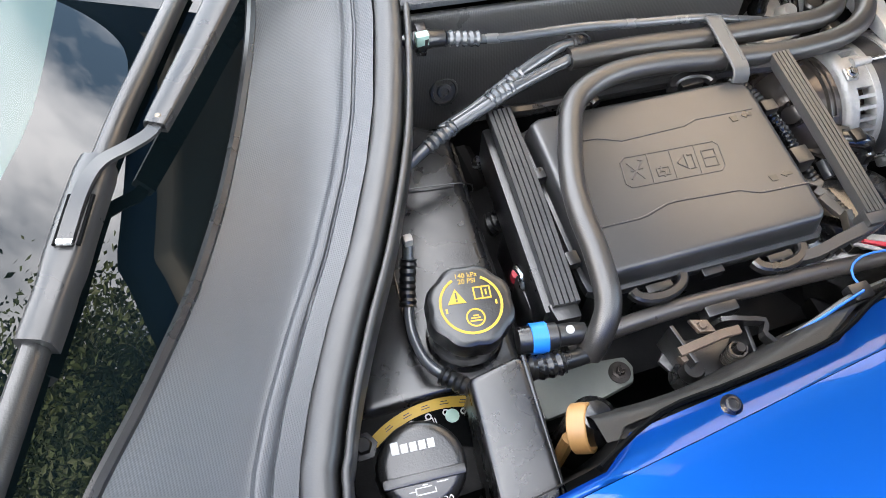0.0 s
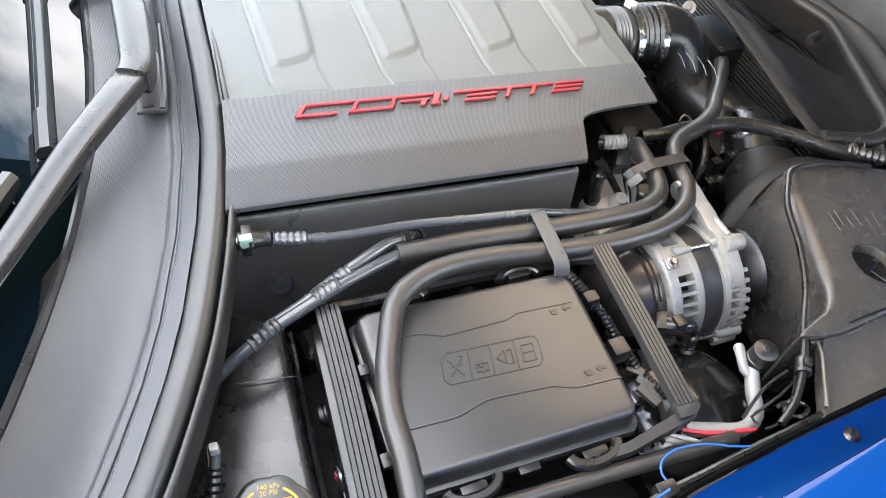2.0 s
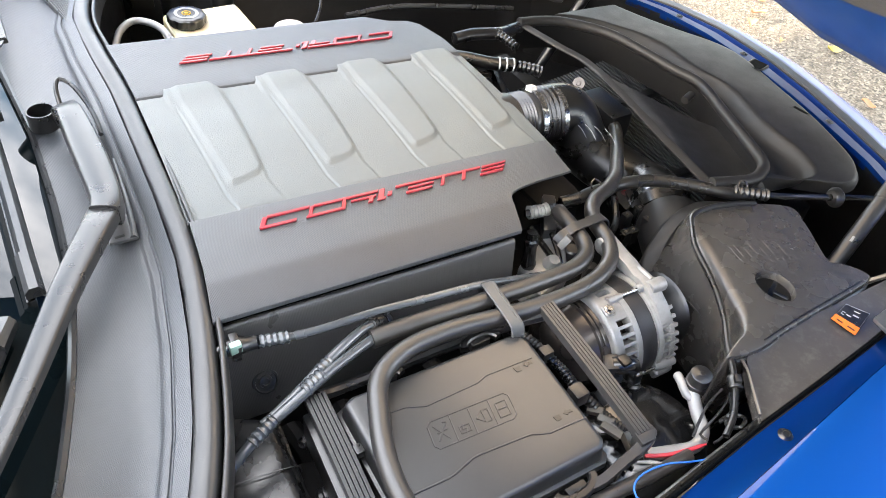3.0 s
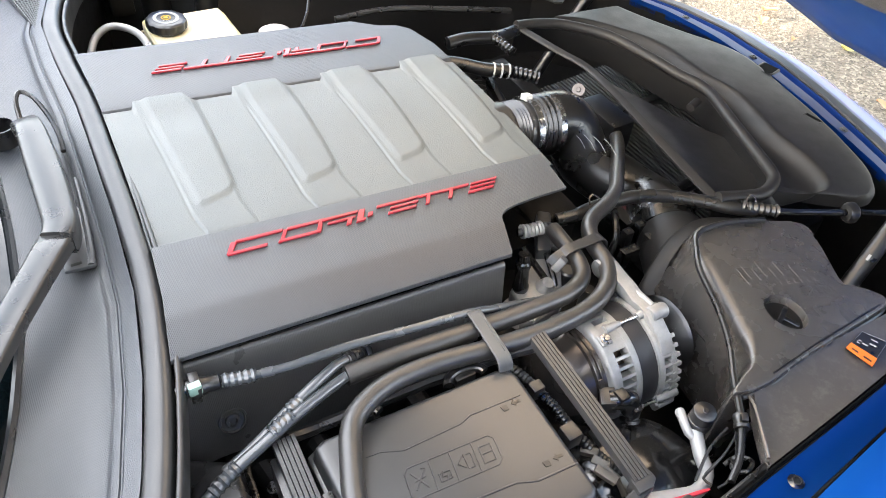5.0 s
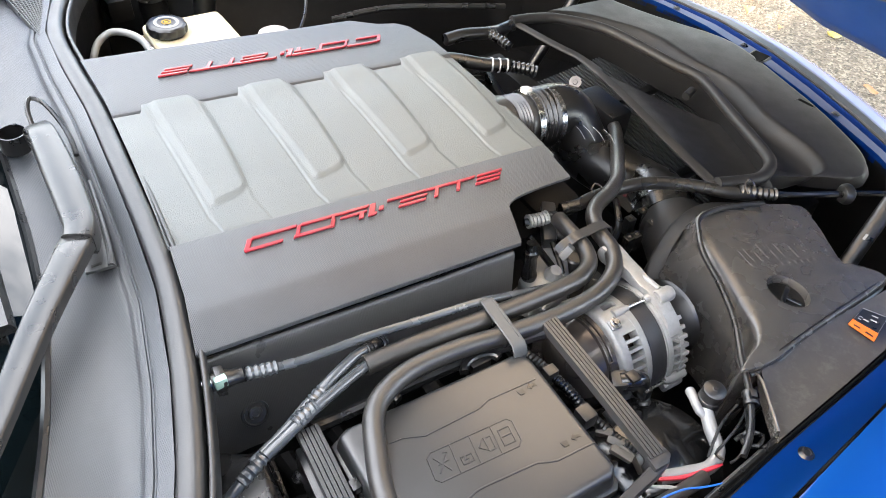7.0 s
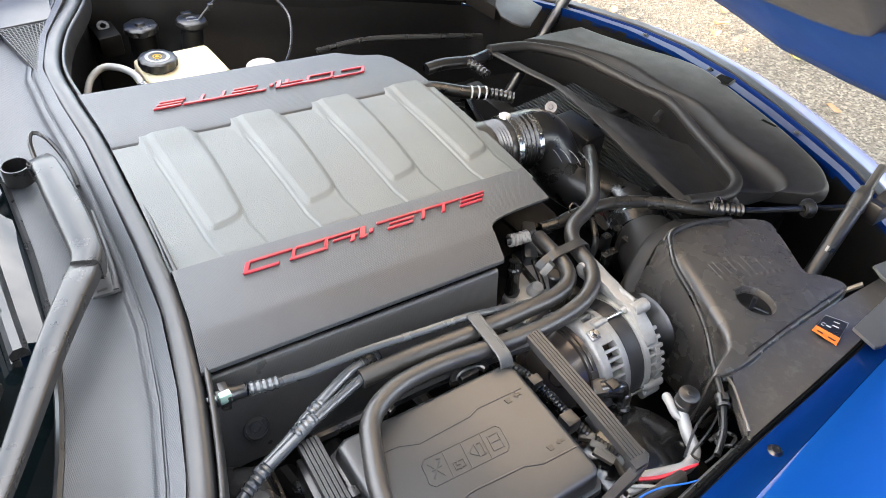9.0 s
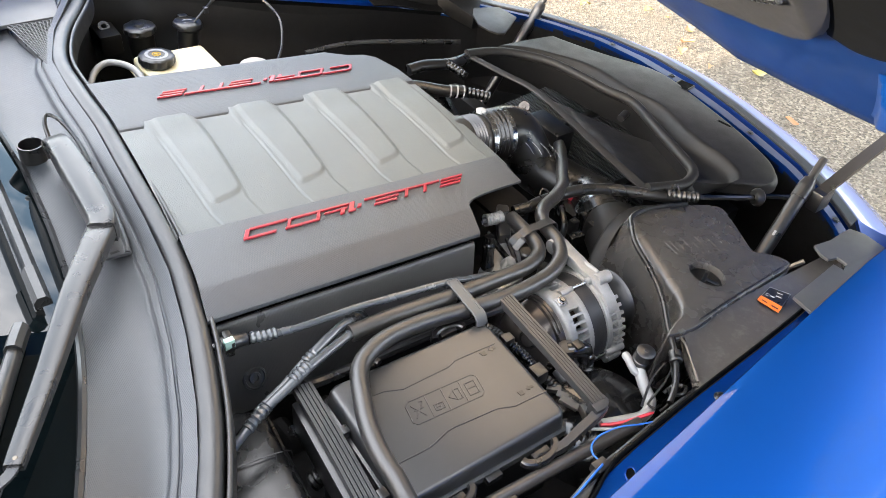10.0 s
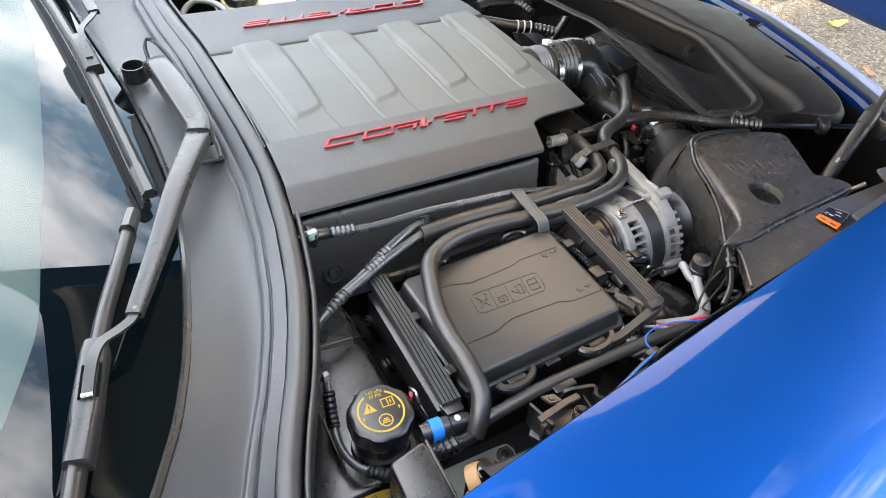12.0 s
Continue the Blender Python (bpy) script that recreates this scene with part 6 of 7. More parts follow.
gas_strut((0.83, -0.300, 0.585), (0.975, -0.266, 0.700), (1.02, -0.256, 0.736), "black gas strut beside the air filter box holding the hood")
bar_ = thing("hood_stay_bar", (1.0, -0.29, 0.66), "dark flat hood stay bar beside the gas strut", "stay bar")
part("bar", sweep([Vector((0.985, -0.292, 0.695)), Vector((1.06, -0.300, 0.742)), Vector((1.16, -0.312, 0.80)), Vector((1.24, -0.320, 0.85))], lambda u: [(-.011, -.004), (-.011, .004), (.011, .004), (.011, -.004)]), BLACK, bar_)
part("foot", box(0.970, 1.010, -0.305, -0.280, 0.660, 0.700, 0.004), BLACK, bar_)
gas_strut((0.95, 0.620, 0.410), (1.105, 0.618, 0.655), (1.28, 0.600, 0.93), "black gas strut on the far side holding the hood")

# ---- air conditioning pipe and loose wires ----
ac = thing("air_conditioning_pipe", (0.38, -0.41, 0.62), "silver air conditioning pipe with black service port cap", "pipe")
part("pipe", tube([(0.406, -0.384, 0.672), (0.392, -0.411, 0.664), (0.383, -0.434, 0.657), (0.361, -0.442, 0.653), (0.331, -0.433, 0.653), (0.299, -0.422, 0.655)], 0.0082, 14), PIPE, ac)
part("boss", tube([(0.404, -0.362, 0.672), (0.397, -0.373, 0.677), (0.393, -0.388, 0.672), (0.398, -0.398, 0.668)], lambda u: 0.0062 - 0.0012 * u, 12), PIPE, ac)
CM = axis((0.412, -0.384, 0.672), (-.02, -.05, 1))
pc = part("port_cap", lathe([(0, .029), (.0105, .029), (.0135, .027), (.0140, .013), (.0148, .012), (.0148, 0), (0, 0)], 30, CM, wave=lambda a, z: 1 - (.03 * abs(math.sin(a * 14)) if z < .024 else 0)), BLACK, ac, "knurled black service cap")
part("cap_dimple", lathe([(0, .0297), (.003, .0297), (.0036, .0291), (0, .0291)], 16, CM), CARBON, pc)
wires = thing("loose_wires", (0.26, -0.47, 0.68), "loose red, white and blue wires taped along the fender", "wires")
part("red_wire", tube([(0.292, -0.425, 0.664), (0.322, -0.439, 0.664), (0.369, -0.450, 0.664)], lambda u: 0.0026 - 0.0015 * max(0, u - .8) * 5 * .8, 8), RED_WIRE, wires)
part("white_wire", tube([(0.255, -0.420, 0.675), (0.275, -0.436, 0.682), (0.292, -0.447, 0.680), (0.300, -0.455, 0.672)], 0.0022, 8), WHITE_WIRE, wires)
part("blue_wire", tube([(0.222, -0.484, 0.714), (0.219, -0.472, 0.715), (0.226, -0.461, 0.716), (0.245, -0.456, 0.716), (0.275, -0.460, 0.715), (0.300, -0.470, 0.713), (0.33, -0.478, 0.708)], 0.0011, 8), BLUE_WIRE, wires)
part("blue_wire", tube([(0.215, -0.489, 0.722), (0.190, -0.4945, 0.7215), (0.165, -0.500, 0.7205), (0.132, -0.506, 0.716)], 0.0014, 8), BLUE_WIRE, wires)
part("taped_loom", tube([(0.128, -0.508, 0.708), (0.160, -0.502, 0.714), (0.206, -0.491, 0.714), (0.255, -0.486, 0.712), (0.31, -0.480, 0.708), (0.37, -0.474, 0.702), (0.45, -0.466, 0.694)], 0.0052, 10), RUBBER, wires)
part("tape_clip", box(0.205, 0.226, -0.496, -0.479, 0.706, 0.720, 0.003), BLACK, wires)
part("clip_foot", box(0.128, 0.146, -0.513, -0.502, 0.702, 0.714, 0.002), BLACK, wires)
part("loom_coil", tube([(0.405, -0.440, 0.68), (0.392, -0.452, 0.69), (0.400, -0.462, 0.695), (0.418, -0.455, 0.69), (0.415, -0.440, 0.68), (0.400, -0.438, 0.672)], 0.0028, 8), RUBBER, wires)

# ---- between fuse box and fender ----
brace = thing("brace_tube", (0.12, -0.445, 0.68), "dark painted brace tube along the fuse box", "brace")
part("tube", tube([(-0.045, -0.448, 0.678), (0.0, -0.443, 0.684), (0.07, -0.443, 0.690), (0.14, -0.446, 0.689), (0.21, -0.449, 0.686), (0.27, -0.452, 0.680), (0.34, -0.45, 0.662)], 0.0085, 14), BRACE, brace)
part("saddle", box(0.085, 0.118, -0.462, -0.446, 0.676, 0.694, 0.003), BLACK, brace)
brk = thing("support_bracket", (-0.03, -0.46, 0.60), "grey green painted support bracket with bolt", "bracket")
part("plate", prism([(-0.075, -0.440), (-0.043, -0.442), (0.004, -0.446), (0.027, -0.449), (0.031, -0.462), (0.025, -0.477), (-0.012, -0.483), (-0.072, -0.486)], 0.604, 0.616, 0.005), PRIMER, brk)
part("bolt_seat", lathe([(0, .002), (.011, .002), (.011, 0), (0, 0)], 24, pose(0.014, -0.464, 0.616)), DARKMETAL, brk)
bolt((0.014, -0.464, 0.618), (0, 0, 1), .0048, .008, DARKMETAL, brk)
part("stud", tube([(0.014, -0.464, 0.626), (0.014, -0.464, 0.634)], .003, 8, smooth=False), DARKMETAL, brk)
lat = thing("hood_latch", (0.08, -0.49, 0.66), "rusty zinc hood latch with coil spring in a black frame", "hood latch")
part("base_plate", prism([(0.034, -0.478), (0.050, -0.464), (0.092, -0.470), (0.122, -0.482), (0.130, -0.510), (0.10, -0.512), (0.046, -0.506)], 0.660, 0.666, 0.002), BLACK, lat)
FRAME = [(-.0022, -.006), (-.0022, .006), (.0022, .006), (.0022, -.006)]
part("frame", sweep(spline([(0.086, -0.471, 0.690), (0.090, -0.472, 0.705), (0.105, -0.478, 0.707), (0.121, -0.484, 0.707), (0.118, -0.492, 0.706), (0.116, -0.496, 0.706), (0.124, -0.509, 0.704), (0.131, -0.512, 0.700)], 0.006), lambda u: FRAME), BLACK, lat, "bent black frame", angle=25)
part("cheek", prism([(0.040, -0.462), (0.044, -0.462), (0.050, -0.500), (0.046, -0.500)], 0.664, 0.706, 0.001), BLACK, lat)
part("cheek", prism([(0.108, -0.478), (0.112, -0.477), (0.106, -0.512), (0.102, -0.512)], 0.664, 0.700, 0.001), BLACK, lat)
part("rusty_tab", prism([(0.058, -0.462), (0.074, -0.467), (0.077, -0.480), (0.062, -0.476)], 0.703, 0.709, 0.0015), RUST, lat, "rusty square tab")
part("rivet", lathe([(0, .003), (.0035, .0025), (.0045, 0), (0, 0)], 14, pose(0.067, -0.471, 0.709)), RUST, lat)
part("lever", sweep([Vector((0.038, -0.4865, 0.7045)), Vector((0.060, -0.4850, 0.7065)), Vector((0.080, -0.4835, 0.7075)), Vector((0.098, -0.4840, 0.7070))], lambda u: [(-.0042, -.002), (-.0042, .0014), (-.0034, .002), (.0034, .002), (.0042, .0014), (.0042, -.002)]), RUST, lat, "bare metal lever")
part("lever_stub", prism([(0.038, -0.488), (0.052, -0.487), (0.054, -0.493), (0.040, -0.495)], 0.690, 0.700, 0.0015), RUST, lat)
coil = [(0.0925 + .0072 * math.cos(a) - .002 * a / 30, -0.499 + .0072 * math.sin(a), 0.672 + 0.032 * a / (12 * math.pi)) for a in [2 * math.pi * i / 12 for i in range(73)]]
part("spring", tube(coil, 0.0016, 6, 0.004), DARKMETAL, lat, "dark coil spring")
part("spring_post", tube([(0.0925, -0.499, 0.664), (0.0915, -0.499, 0.706)], 0.0042, 10, smooth=False), BLACK, lat)
part("boot", lathe([(.015, 0), (.0125, .006), (.014, .010), (.011, .016), (.012, .020), (.009, .028), (0, .028)], 22, pose(0.050, -0.500, 0.664)), RUBBER, lat)
wheelh = thing("splash_liner", (0.04, -0.52, 0.6), "glossy black plastic splash liner below the gutter", "liner")
part("shell", surf(lambda u, v: (-0.075 + 0.30 * u, -0.500 - 0.008 * math.sin(u * 5) - 0.050 * v + 0.02 * u, ez(-0.075 + 0.3 * u, -0.062) + 0.020 * v - 0.13 * (1 - min(1, v * 1.6)) ** 2), 40, 16), SHROUD, wheelh, angle=60)
part("end_lobe", lathe([(0, .03), (.012, .028), (.020, .016), (.022, -.06), (0, -.06)], 24, pose(-0.066, -0.524, 0.715)), GLOSS, wheelh)
dark = thing("strut_tower", (0.36, -0.40, 0.5), "black coated strut tower and lower bay parts", "body part")
part("dome", lathe([(0, .14), (.05, .135), (.085, .11), (.10, .06), (.105, -.06), (0, -.06)], 36, pose(0.34, -0.385, 0.50)), GLOSS, dark)
part("trough", box(0.26, 0.44, -0.47, -0.33, 0.45, 0.585, 0.02), DARKBAY, dark)
part("rear_block", box(-0.10, 0.30, -0.46, -0.18, 0.42, 0.565, 0.02), DARKBAY, dark)

# ---- small clutter round the alternator and inlet ----
part("thin_wire", tube([(0.433, -0.420, 0.694), (0.407, -0.430, 0.686), (0.383, -0.435, 0.676), (0.368, -0.438, 0.670), (0.369, -0.449, 0.672)], 0.0018, 6), RUBBER, wires)
part("thin_wire", tube([(0.426, -0.421, 0.694), (0.409, -0.442, 0.686), (0.390, -0.455, 0.676), (0.374, -0.455, 0.670)], 0.0018, 6), RUBBER, wires)
part("thin_wire", tube([(0.422, -0.412, 0.694), (0.396, -0.417, 0.686), (0.372, -0.428, 0.676), (0.358, -0.436, 0.670)], 0.0018, 6), RUBBER, wires)
plugs = thing("wiring_connectors", (0.262, -0.385, 0.64), "pale and tan wiring connectors beside the fuse box", "connectors")
part("connector", box(-.010, .010, -.0045, .0045, -.005, .005, .0012), TAN_GREY, plugs, m=Matrix.Translation((0.275, -0.351, 0.672)) @ pose(0, 0, 0, 10, -10, -50))
part("connector", box(-.010, .010, -.0045, .0045, -.005, .005, .0012), TAN_GREY, plugs, m=Matrix.Translation((0.276, -0.369, 0.675)) @ pose(0, 0, 0, 25, -2, -62))
part("connector", box(-.010, .010, -.0045, .0045, -.005, .005, .0012), TAN_GREY, plugs, m=Matrix.Translation((0.276, -0.387, 0.678)) @ pose(0, 0, 0, 40, 6, -74))
part("connector", box(-.010, .010, -.0045, .0045, -.005, .005, .0012), BLACK, plugs, m=Matrix.Translation((0.290, -0.344, 0.681)) @ pose(0, 0, 0, 55, 14, -86))
part("connector", box(-.010, .010, -.0045, .0045, -.005, .005, .0012), DULL, plugs, m=Matrix.Translation((0.275, -0.406, 0.684)) @ pose(0, 0, 0, 70, 22, -98))
for i, (x, y) in enumerate([(0.603, -0.058), (0.630, -0.057), (0.621, -0.087), (0.586, -0.091), (0.646, -0.076), (0.564, -0.095), (0.617, -0.111)]):
    part("sensor_block", box(x - .008, x + .008, y - .007, y + .007, 0.59, 0.622 + .004 * (i % 3), 0.002), GLOSS if i % 2 else BLACK, sens)
    part("screw", lathe([(0, .002), (.0022, .0018), (.003, 0), (0, 0)], 10, pose(x, y, 0.622 + .004 * (i % 3))), DULL, sens)
part("thin_pipe", tube([(0.437, -0.022, 0.680), (0.421, -0.069, 0.672), (0.406, -0.113, 0.662), (0.396, -0.133, 0.655)], 0.0042, 8), GLOSS, eng_br)
part("thin_pipe", tube([(0.426, -0.048, 0.668), (0.446, -0.073, 0.668), (0.466, -0.098, 0.668)], 0.0065, 10), BLACK, eng_br)
part("cast_boss", lathe([(0, .012), (0.0080, .012), (0.0100, .009), (0.0110, -.03), (0, -.03)], 20, pose(0.439, -0.150, 0.650)), CASTING, eng_br)
part("cast_boss", lathe([(0, .012), (0.0096, .012), (0.0120, .009), (0.0132, -.03), (0, -.03)], 20, pose(0.436, -0.108, 0.650)), CASTING, eng_br)

# ---- radiator shroud ----
shr = thing("radiator_shroud", (0.9, 0.15, 0.50), "black plastic radiator air duct shroud with rounded rim", "radiator shroud")
RIM = [(.733, .452), (.790, .448), (.840, .430), (.905, .366), (.930, .270), (.940, .205), (.955, .140), (.915, .035), (.880, -.055), (.858, -.103), (.825, -.124), (.787, -.130), (.716, -.112)]
LIP = [(.716, -.108), (.7245, -.052), (.737, .023), (.753, .105), (.768, .195), (.776, .283), (.760, .348), (.738, .45)]
front = [(1.050, 0.489), (1.117, 0.360), (1.169, 0.244), (1.168, 0.143), (1.143, 0.031), (1.099, -0.086), (1.062, -0.166), (1.004, -0.197), (0.912, -0.159), (0.845, -0.111)]


def rim_at(u, table):
    i = u * (len(table) - 1)
    a = min(len(table) - 2, int(i))
    t = i - a
    return Vector((table[a][0] * (1 - t) + table[a + 1][0] * t, table[a][1] * (1 - t) + table[a + 1][1] * t))


RIMS = [(p.x, p.y) for p in spline([(x, y, 0) for x, y in RIM], 0.01)]
FRONTS = [(p.x, p.y) for p in spline([(x, y, 0) for x, y in front], 0.01)]


def shroud_f(u, v):
    """From the rim bead a hollow, then a ridge, then a flat shoulder up to the front edge."""
    p, q = rim_at(u, RIMS), rim_at(u, FRONTS)
    w = p.lerp(q, v)
    z0, z1 = ez(p.x, -0.042), ez(q.x, -0.056)
    vr = .33 - .08 * math.exp(-((u - .42) / .1) ** 2) + .34 * sstep(.62, .92, u)
    hollow = -0.020 * math.sin(math.pi * min(1, v / vr)) if v < vr else 0
    return (w.x, w.y, z0 + (z1 - z0) * v + hollow + 0.010 * sstep(vr - .10, vr + .03, v) - 0.012 * sstep(.95, 1, v) + .003 * math.sin(u * 17 + v * 3) * v)


part("front_panel", surf(shroud_f, 110, 44, 0.012), SHROUD, shr, angle=50)
part("rim_bead", tube([(x, y, ez(x, -0.038)) for x, y in RIM], lambda u: 0.0105, 14, 0.012), SHROUD, shr, "rounded rim bead")
part("rear_lip", sweep(spline([(x, y, ez(x, -0.040)) for x, y in LIP], 0.015), lambda u: [(-.0085 + .003 * u, -.0040), (-.0085 + .003 * u, -.0015), (-.002, .0012), (.0075, .0012), (.0075, -.0020)]), SHROUD, shr, "flat rear lip", angle=60)
LIPS = [(p.x, p.y) for p in spline([(x, y, 0) for x, y in LIP], 0.01)]
def flap_f(u, v):
    """The inner flap: it falls from the lip and reaches under the rim on the near half of the duct."""
    p = rim_at(u * .62, LIPS)
    near = rim_at(.995 - .40 * u, RIMS)
    k = v * (1 - sstep(.86, 1.0, u))
    w = p.lerp(near, k)
    return (w.x + .004, w.y, ez(w.x, -0.044) - .030 * math.sin(math.pi / 2 * min(1, k * 1.1)) ** 1.6)


part("rear_flap", surf(flap_f, 50, 20, 0.003), SHROUD, shr, "smooth sloping inner flap", angle=60)
part("duct_wall", surf(lambda u, v: (rim_at(u, RIMS).x - .004 * v, rim_at(u, RIMS).y, ez(rim_at(u, RIMS).x, -0.045) - 0.055 * v), 60, 6), DARKBAY, shr, angle=60)
part("peg", tube([(0.925, 0.130, ez(.92, -.052)), (0.900, 0.122, ez(.90, -.056))], 0.008, 12, smooth=False), SHROUD, shr)
for (x, y), (x1, y1) in (((1.079, .274), (1.140, .296)), ((1.153, .167), (1.204, .181)), ((1.071, -.001), (1.124, .007))):
    d = Vector((x1 - x, y1 - y)).normalized()
    m = Matrix.Translation((x + d.x * .016, y + d.y * .016, ez(x + d.x * .016, -0.0475))) @ pose(0, 0, 0, 0, 6, math.degrees(math.atan2(d.y, d.x)))
    U = [(.026, -.017), (-.008, -.017), (-.018, -.010), (-.021, 0), (-.018, .010), (-.008, .017), (.026, .017)]
    pk = part("clip_pocket", sweep(spline([(a, b, 0) for a, b in U], .004), lambda u: [(-.0025, -.012), (-.0025, .0020), (0, .0036), (.0025, .0020), (.0025, -.012)]), SHROUD, shr, "moulded clip pocket", m=m)
    # A near-black floor puts the pocket's shade into the colour
    part("pocket_floor", prism([(a * .98 + .002, b * .94) for a, b in U], -.006, .0026, 0), VOID, pk, "near-black sheet painted for the pocket's shade", m=m)

rad = thing("radiator", (0.86, 0.12, 0.42), "dark radiator core with fine fins below the shroud", "radiator")
part("core", box(0.74, 1.03, -0.14, 0.42, 0.47, 0.535, 0.004), DARKBAY, rad)
fins = join(*[box(0.742 + 0.0085 * i, 0.7455 + 0.0085 * i, -0.05 if i < 14 else 0.02, 0.415, 0.536 + .0006 * i, 0.543 + .0006 * i, 0) for i in range(33)])
fo = part("fin_block", fins, FIN, rad)
tagged(fo, kind="stuff")
part("frame", box(0.70, 0.735, -0.15, 0.48, 0.46, 0.60, 0.006), DARKBAY, rad)
part("cross_bar", box(0.735, 0.99, 0.00, 0.020, 0.575, 0.59, 0.004), BLACK, rad)
part("cross_bar", box(0.735, 0.99, 0.23, 0.250, 0.575, 0.59, 0.004), BLACK, rad)
part("module", box(0.735, 0.785, 0.14, 0.24, 0.58, 0.645, 0.006), BLACK, rad, "black control module")
plug = lathe([(0, .003), (.004, .003), (.005, .001), (.012, .001), (.012, 0), (0, 0)], 20)
part("plug_pin", plug, DARKMETAL, rad, m=axis((0.757, 0.270, 0.640), (-.6, -.4, .6)))

# ---- hoses in front of the engine on the far side ----
fh = thing("radiator_hose", (0.62, 0.34, 0.64), "black hose with white bands in front of the engine", "hose")
part("hose", tube([(0.47, 0.395, 0.70), (0.53, 0.370, 0.70), (0.585, 0.335, 0.692), (0.625, 0.318, 0.688)], 0.0125, 14), RUBBER, fh)
for k in range(3):
    a = Vector((0.596, 0.330, 0.691)).lerp(Vector((0.622, 0.319, 0.688)), k / 2)
    part("white_band", lathe([(.0126, -.0016), (.0134, -.0016), (.0134, .0016), (.0126, .0016), (.0126, -.0016)], 20, axis(a, (.85, -.4, -.1))), WHITE, fh, "white band")
part("coupling", corrugated([(0.628, 0.316, 0.687), (0.650, 0.305, 0.682), (0.672, 0.292, 0.676)], 0.0105, 0.008, 0.14), RUBBER, fh)
part("bellows", corrugated([(0.553, 0.318, 0.685), (0.545, 0.300, 0.672), (0.538, 0.285, 0.655)], 0.0155, 0.007, 0.14), RUBBER, fh)
part("upper_line", tube([(0.56, 0.43, 0.70), (0.60, 0.43, 0.70), (0.655, 0.43, 0.69), (0.69, 0.44, 0.68), (0.735, 0.452, 0.675)], 0.012, 12), RUBBER, fh)
part("branch", corrugated([(0.655, 0.43, 0.692), (0.664, 0.40, 0.69), (0.672, 0.375, 0.683)], 0.009, 0.007, 0.12), RUBBER, fh)
part("drop_line", tube([(0.60, 0.36, 0.67), (0.62, 0.33, 0.62), (0.64, 0.28, 0.58), (0.66, 0.24, 0.52)], 0.011, 10), RUBBER, fh)

# ---- far side: brake reservoir, caps, lines ----
res = thing("brake_fluid_reservoir", (0.16, 0.69, 0.60), "cream translucent brake fluid reservoir with black cap", "brake reservoir")
part("tank", prism([(0.086, 0.738), (0.084, 0.650), (0.100, 0.600), (0.225, 0.600), (0.240, 0.632), (0.238, 0.742)], 0.58, lambda x, y: 0.700 - 0.05 * (x - .1), 0.010, 3, 0.03), CREAM, res)
part("seam", tube([(x, y, 0.672) for x, y in [(0.080, .742), (0.079, .648), (0.097, .594), (0.228, .594), (0.246, .630), (0.244, .748), (0.080, .742)]], 0.002, 6, smooth=False), CREAM, res)
RC = pose(0.122, 0.686, 0.700, 0, 4, 0)
rcap = part("cap", knob(0.036, 0.0200, 10, 0.10), BLACK, res, "black ribbed cap with yellow mark", m=RC)
part("text_ring", arc_band(.0165, .0225, 0, 2 * math.pi, .0202, .0206, 40), SILVER_PRINT, rcap, "pale ring of print", m=RC)
part("yellow_mark", join(ring_flat(.0065, .0088, .0204, .0210, 24), lathe([(0, .021), (.004, .021), (.004, .0204), (0, .0204)], 16)), YELLOW, rcap, m=RC)
words("cap_text", "DOT 4", .006, RC @ pose(0, -.0125, .0204, 0, 0, 150), SILVER_PRINT, rcap, .0002)

r2 = thing("clutch_reservoir_cap", (0.14, 0.83, 0.66), "black ribbed clutch fluid cap on the far side", "reservoir cap")
C2 = pose(0.140, 0.835, 0.698)
c2 = part("cap", knob(0.034, 0.016, 9, 0.11), BLACK, r2, m=C2)
part("boss", lathe([(0, .022), (.009, .021), (.011, .016), (0, .016)], 20), BLACK, c2, m=C2)
words("cap_text", "DOT 4", .008, C2 @ pose(.006, -.018, .0162, 0, 0, 10), SILVER_PRINT, c2, .0002)
part("tank", lathe([(.027, .0), (.027, -.06), (0, -.06)], 24), DARKBAY, r2, m=C2)
r3 = thing("washer_filler_cap", (0.235, 0.815, 0.64), "black washer fluid cap with pictogram and strap", "washer cap")
C3 = pose(0.236, 0.812, 0.700, 0, 6, 0)
c3 = part("cap", lathe([(0, .014), (.025, .014), (.029, .012), (.031, .008), (.031, .002), (.027, 0), (.022, -.006), (.022, -.05), (0, -.05)], 40), BLACK, r3, m=C3)
part("hinge_tab", box(-.010, .010, .020, .036, .004, .016, .003), BLACK, c3, m=C3)
part("pictogram", join(bars((-.012, .012, -.006, -.0045, .0141), (-.010, .010, .006, .0075, .0141)), arc_band(.010, .0115, radians(20), radians(160), .0141, .0145, 16)), SILVER_PRINT, c3, m=C3 @ pose(0, -.003, 0))
loop = thing("filler_strap_cable", (0.30, 0.75, 0.68), "thin black cable looping across the far bay wall", "cable")
part("cable", tube([(0.250, 0.800, 0.715), (0.272, 0.800, 0.735), (0.310, 0.815, 0.752), (0.355, 0.815, 0.756), (0.395, 0.775, 0.748), (0.405, 0.710, 0.728), (0.375, 0.640, 0.705), (0.335, 0.590, 0.690)], 0.0028, 8), RUBBER, loop)
part("clip", box(0.272, 0.282, 0.795, 0.806, 0.728, 0.742, 0.002), BLACK, loop)

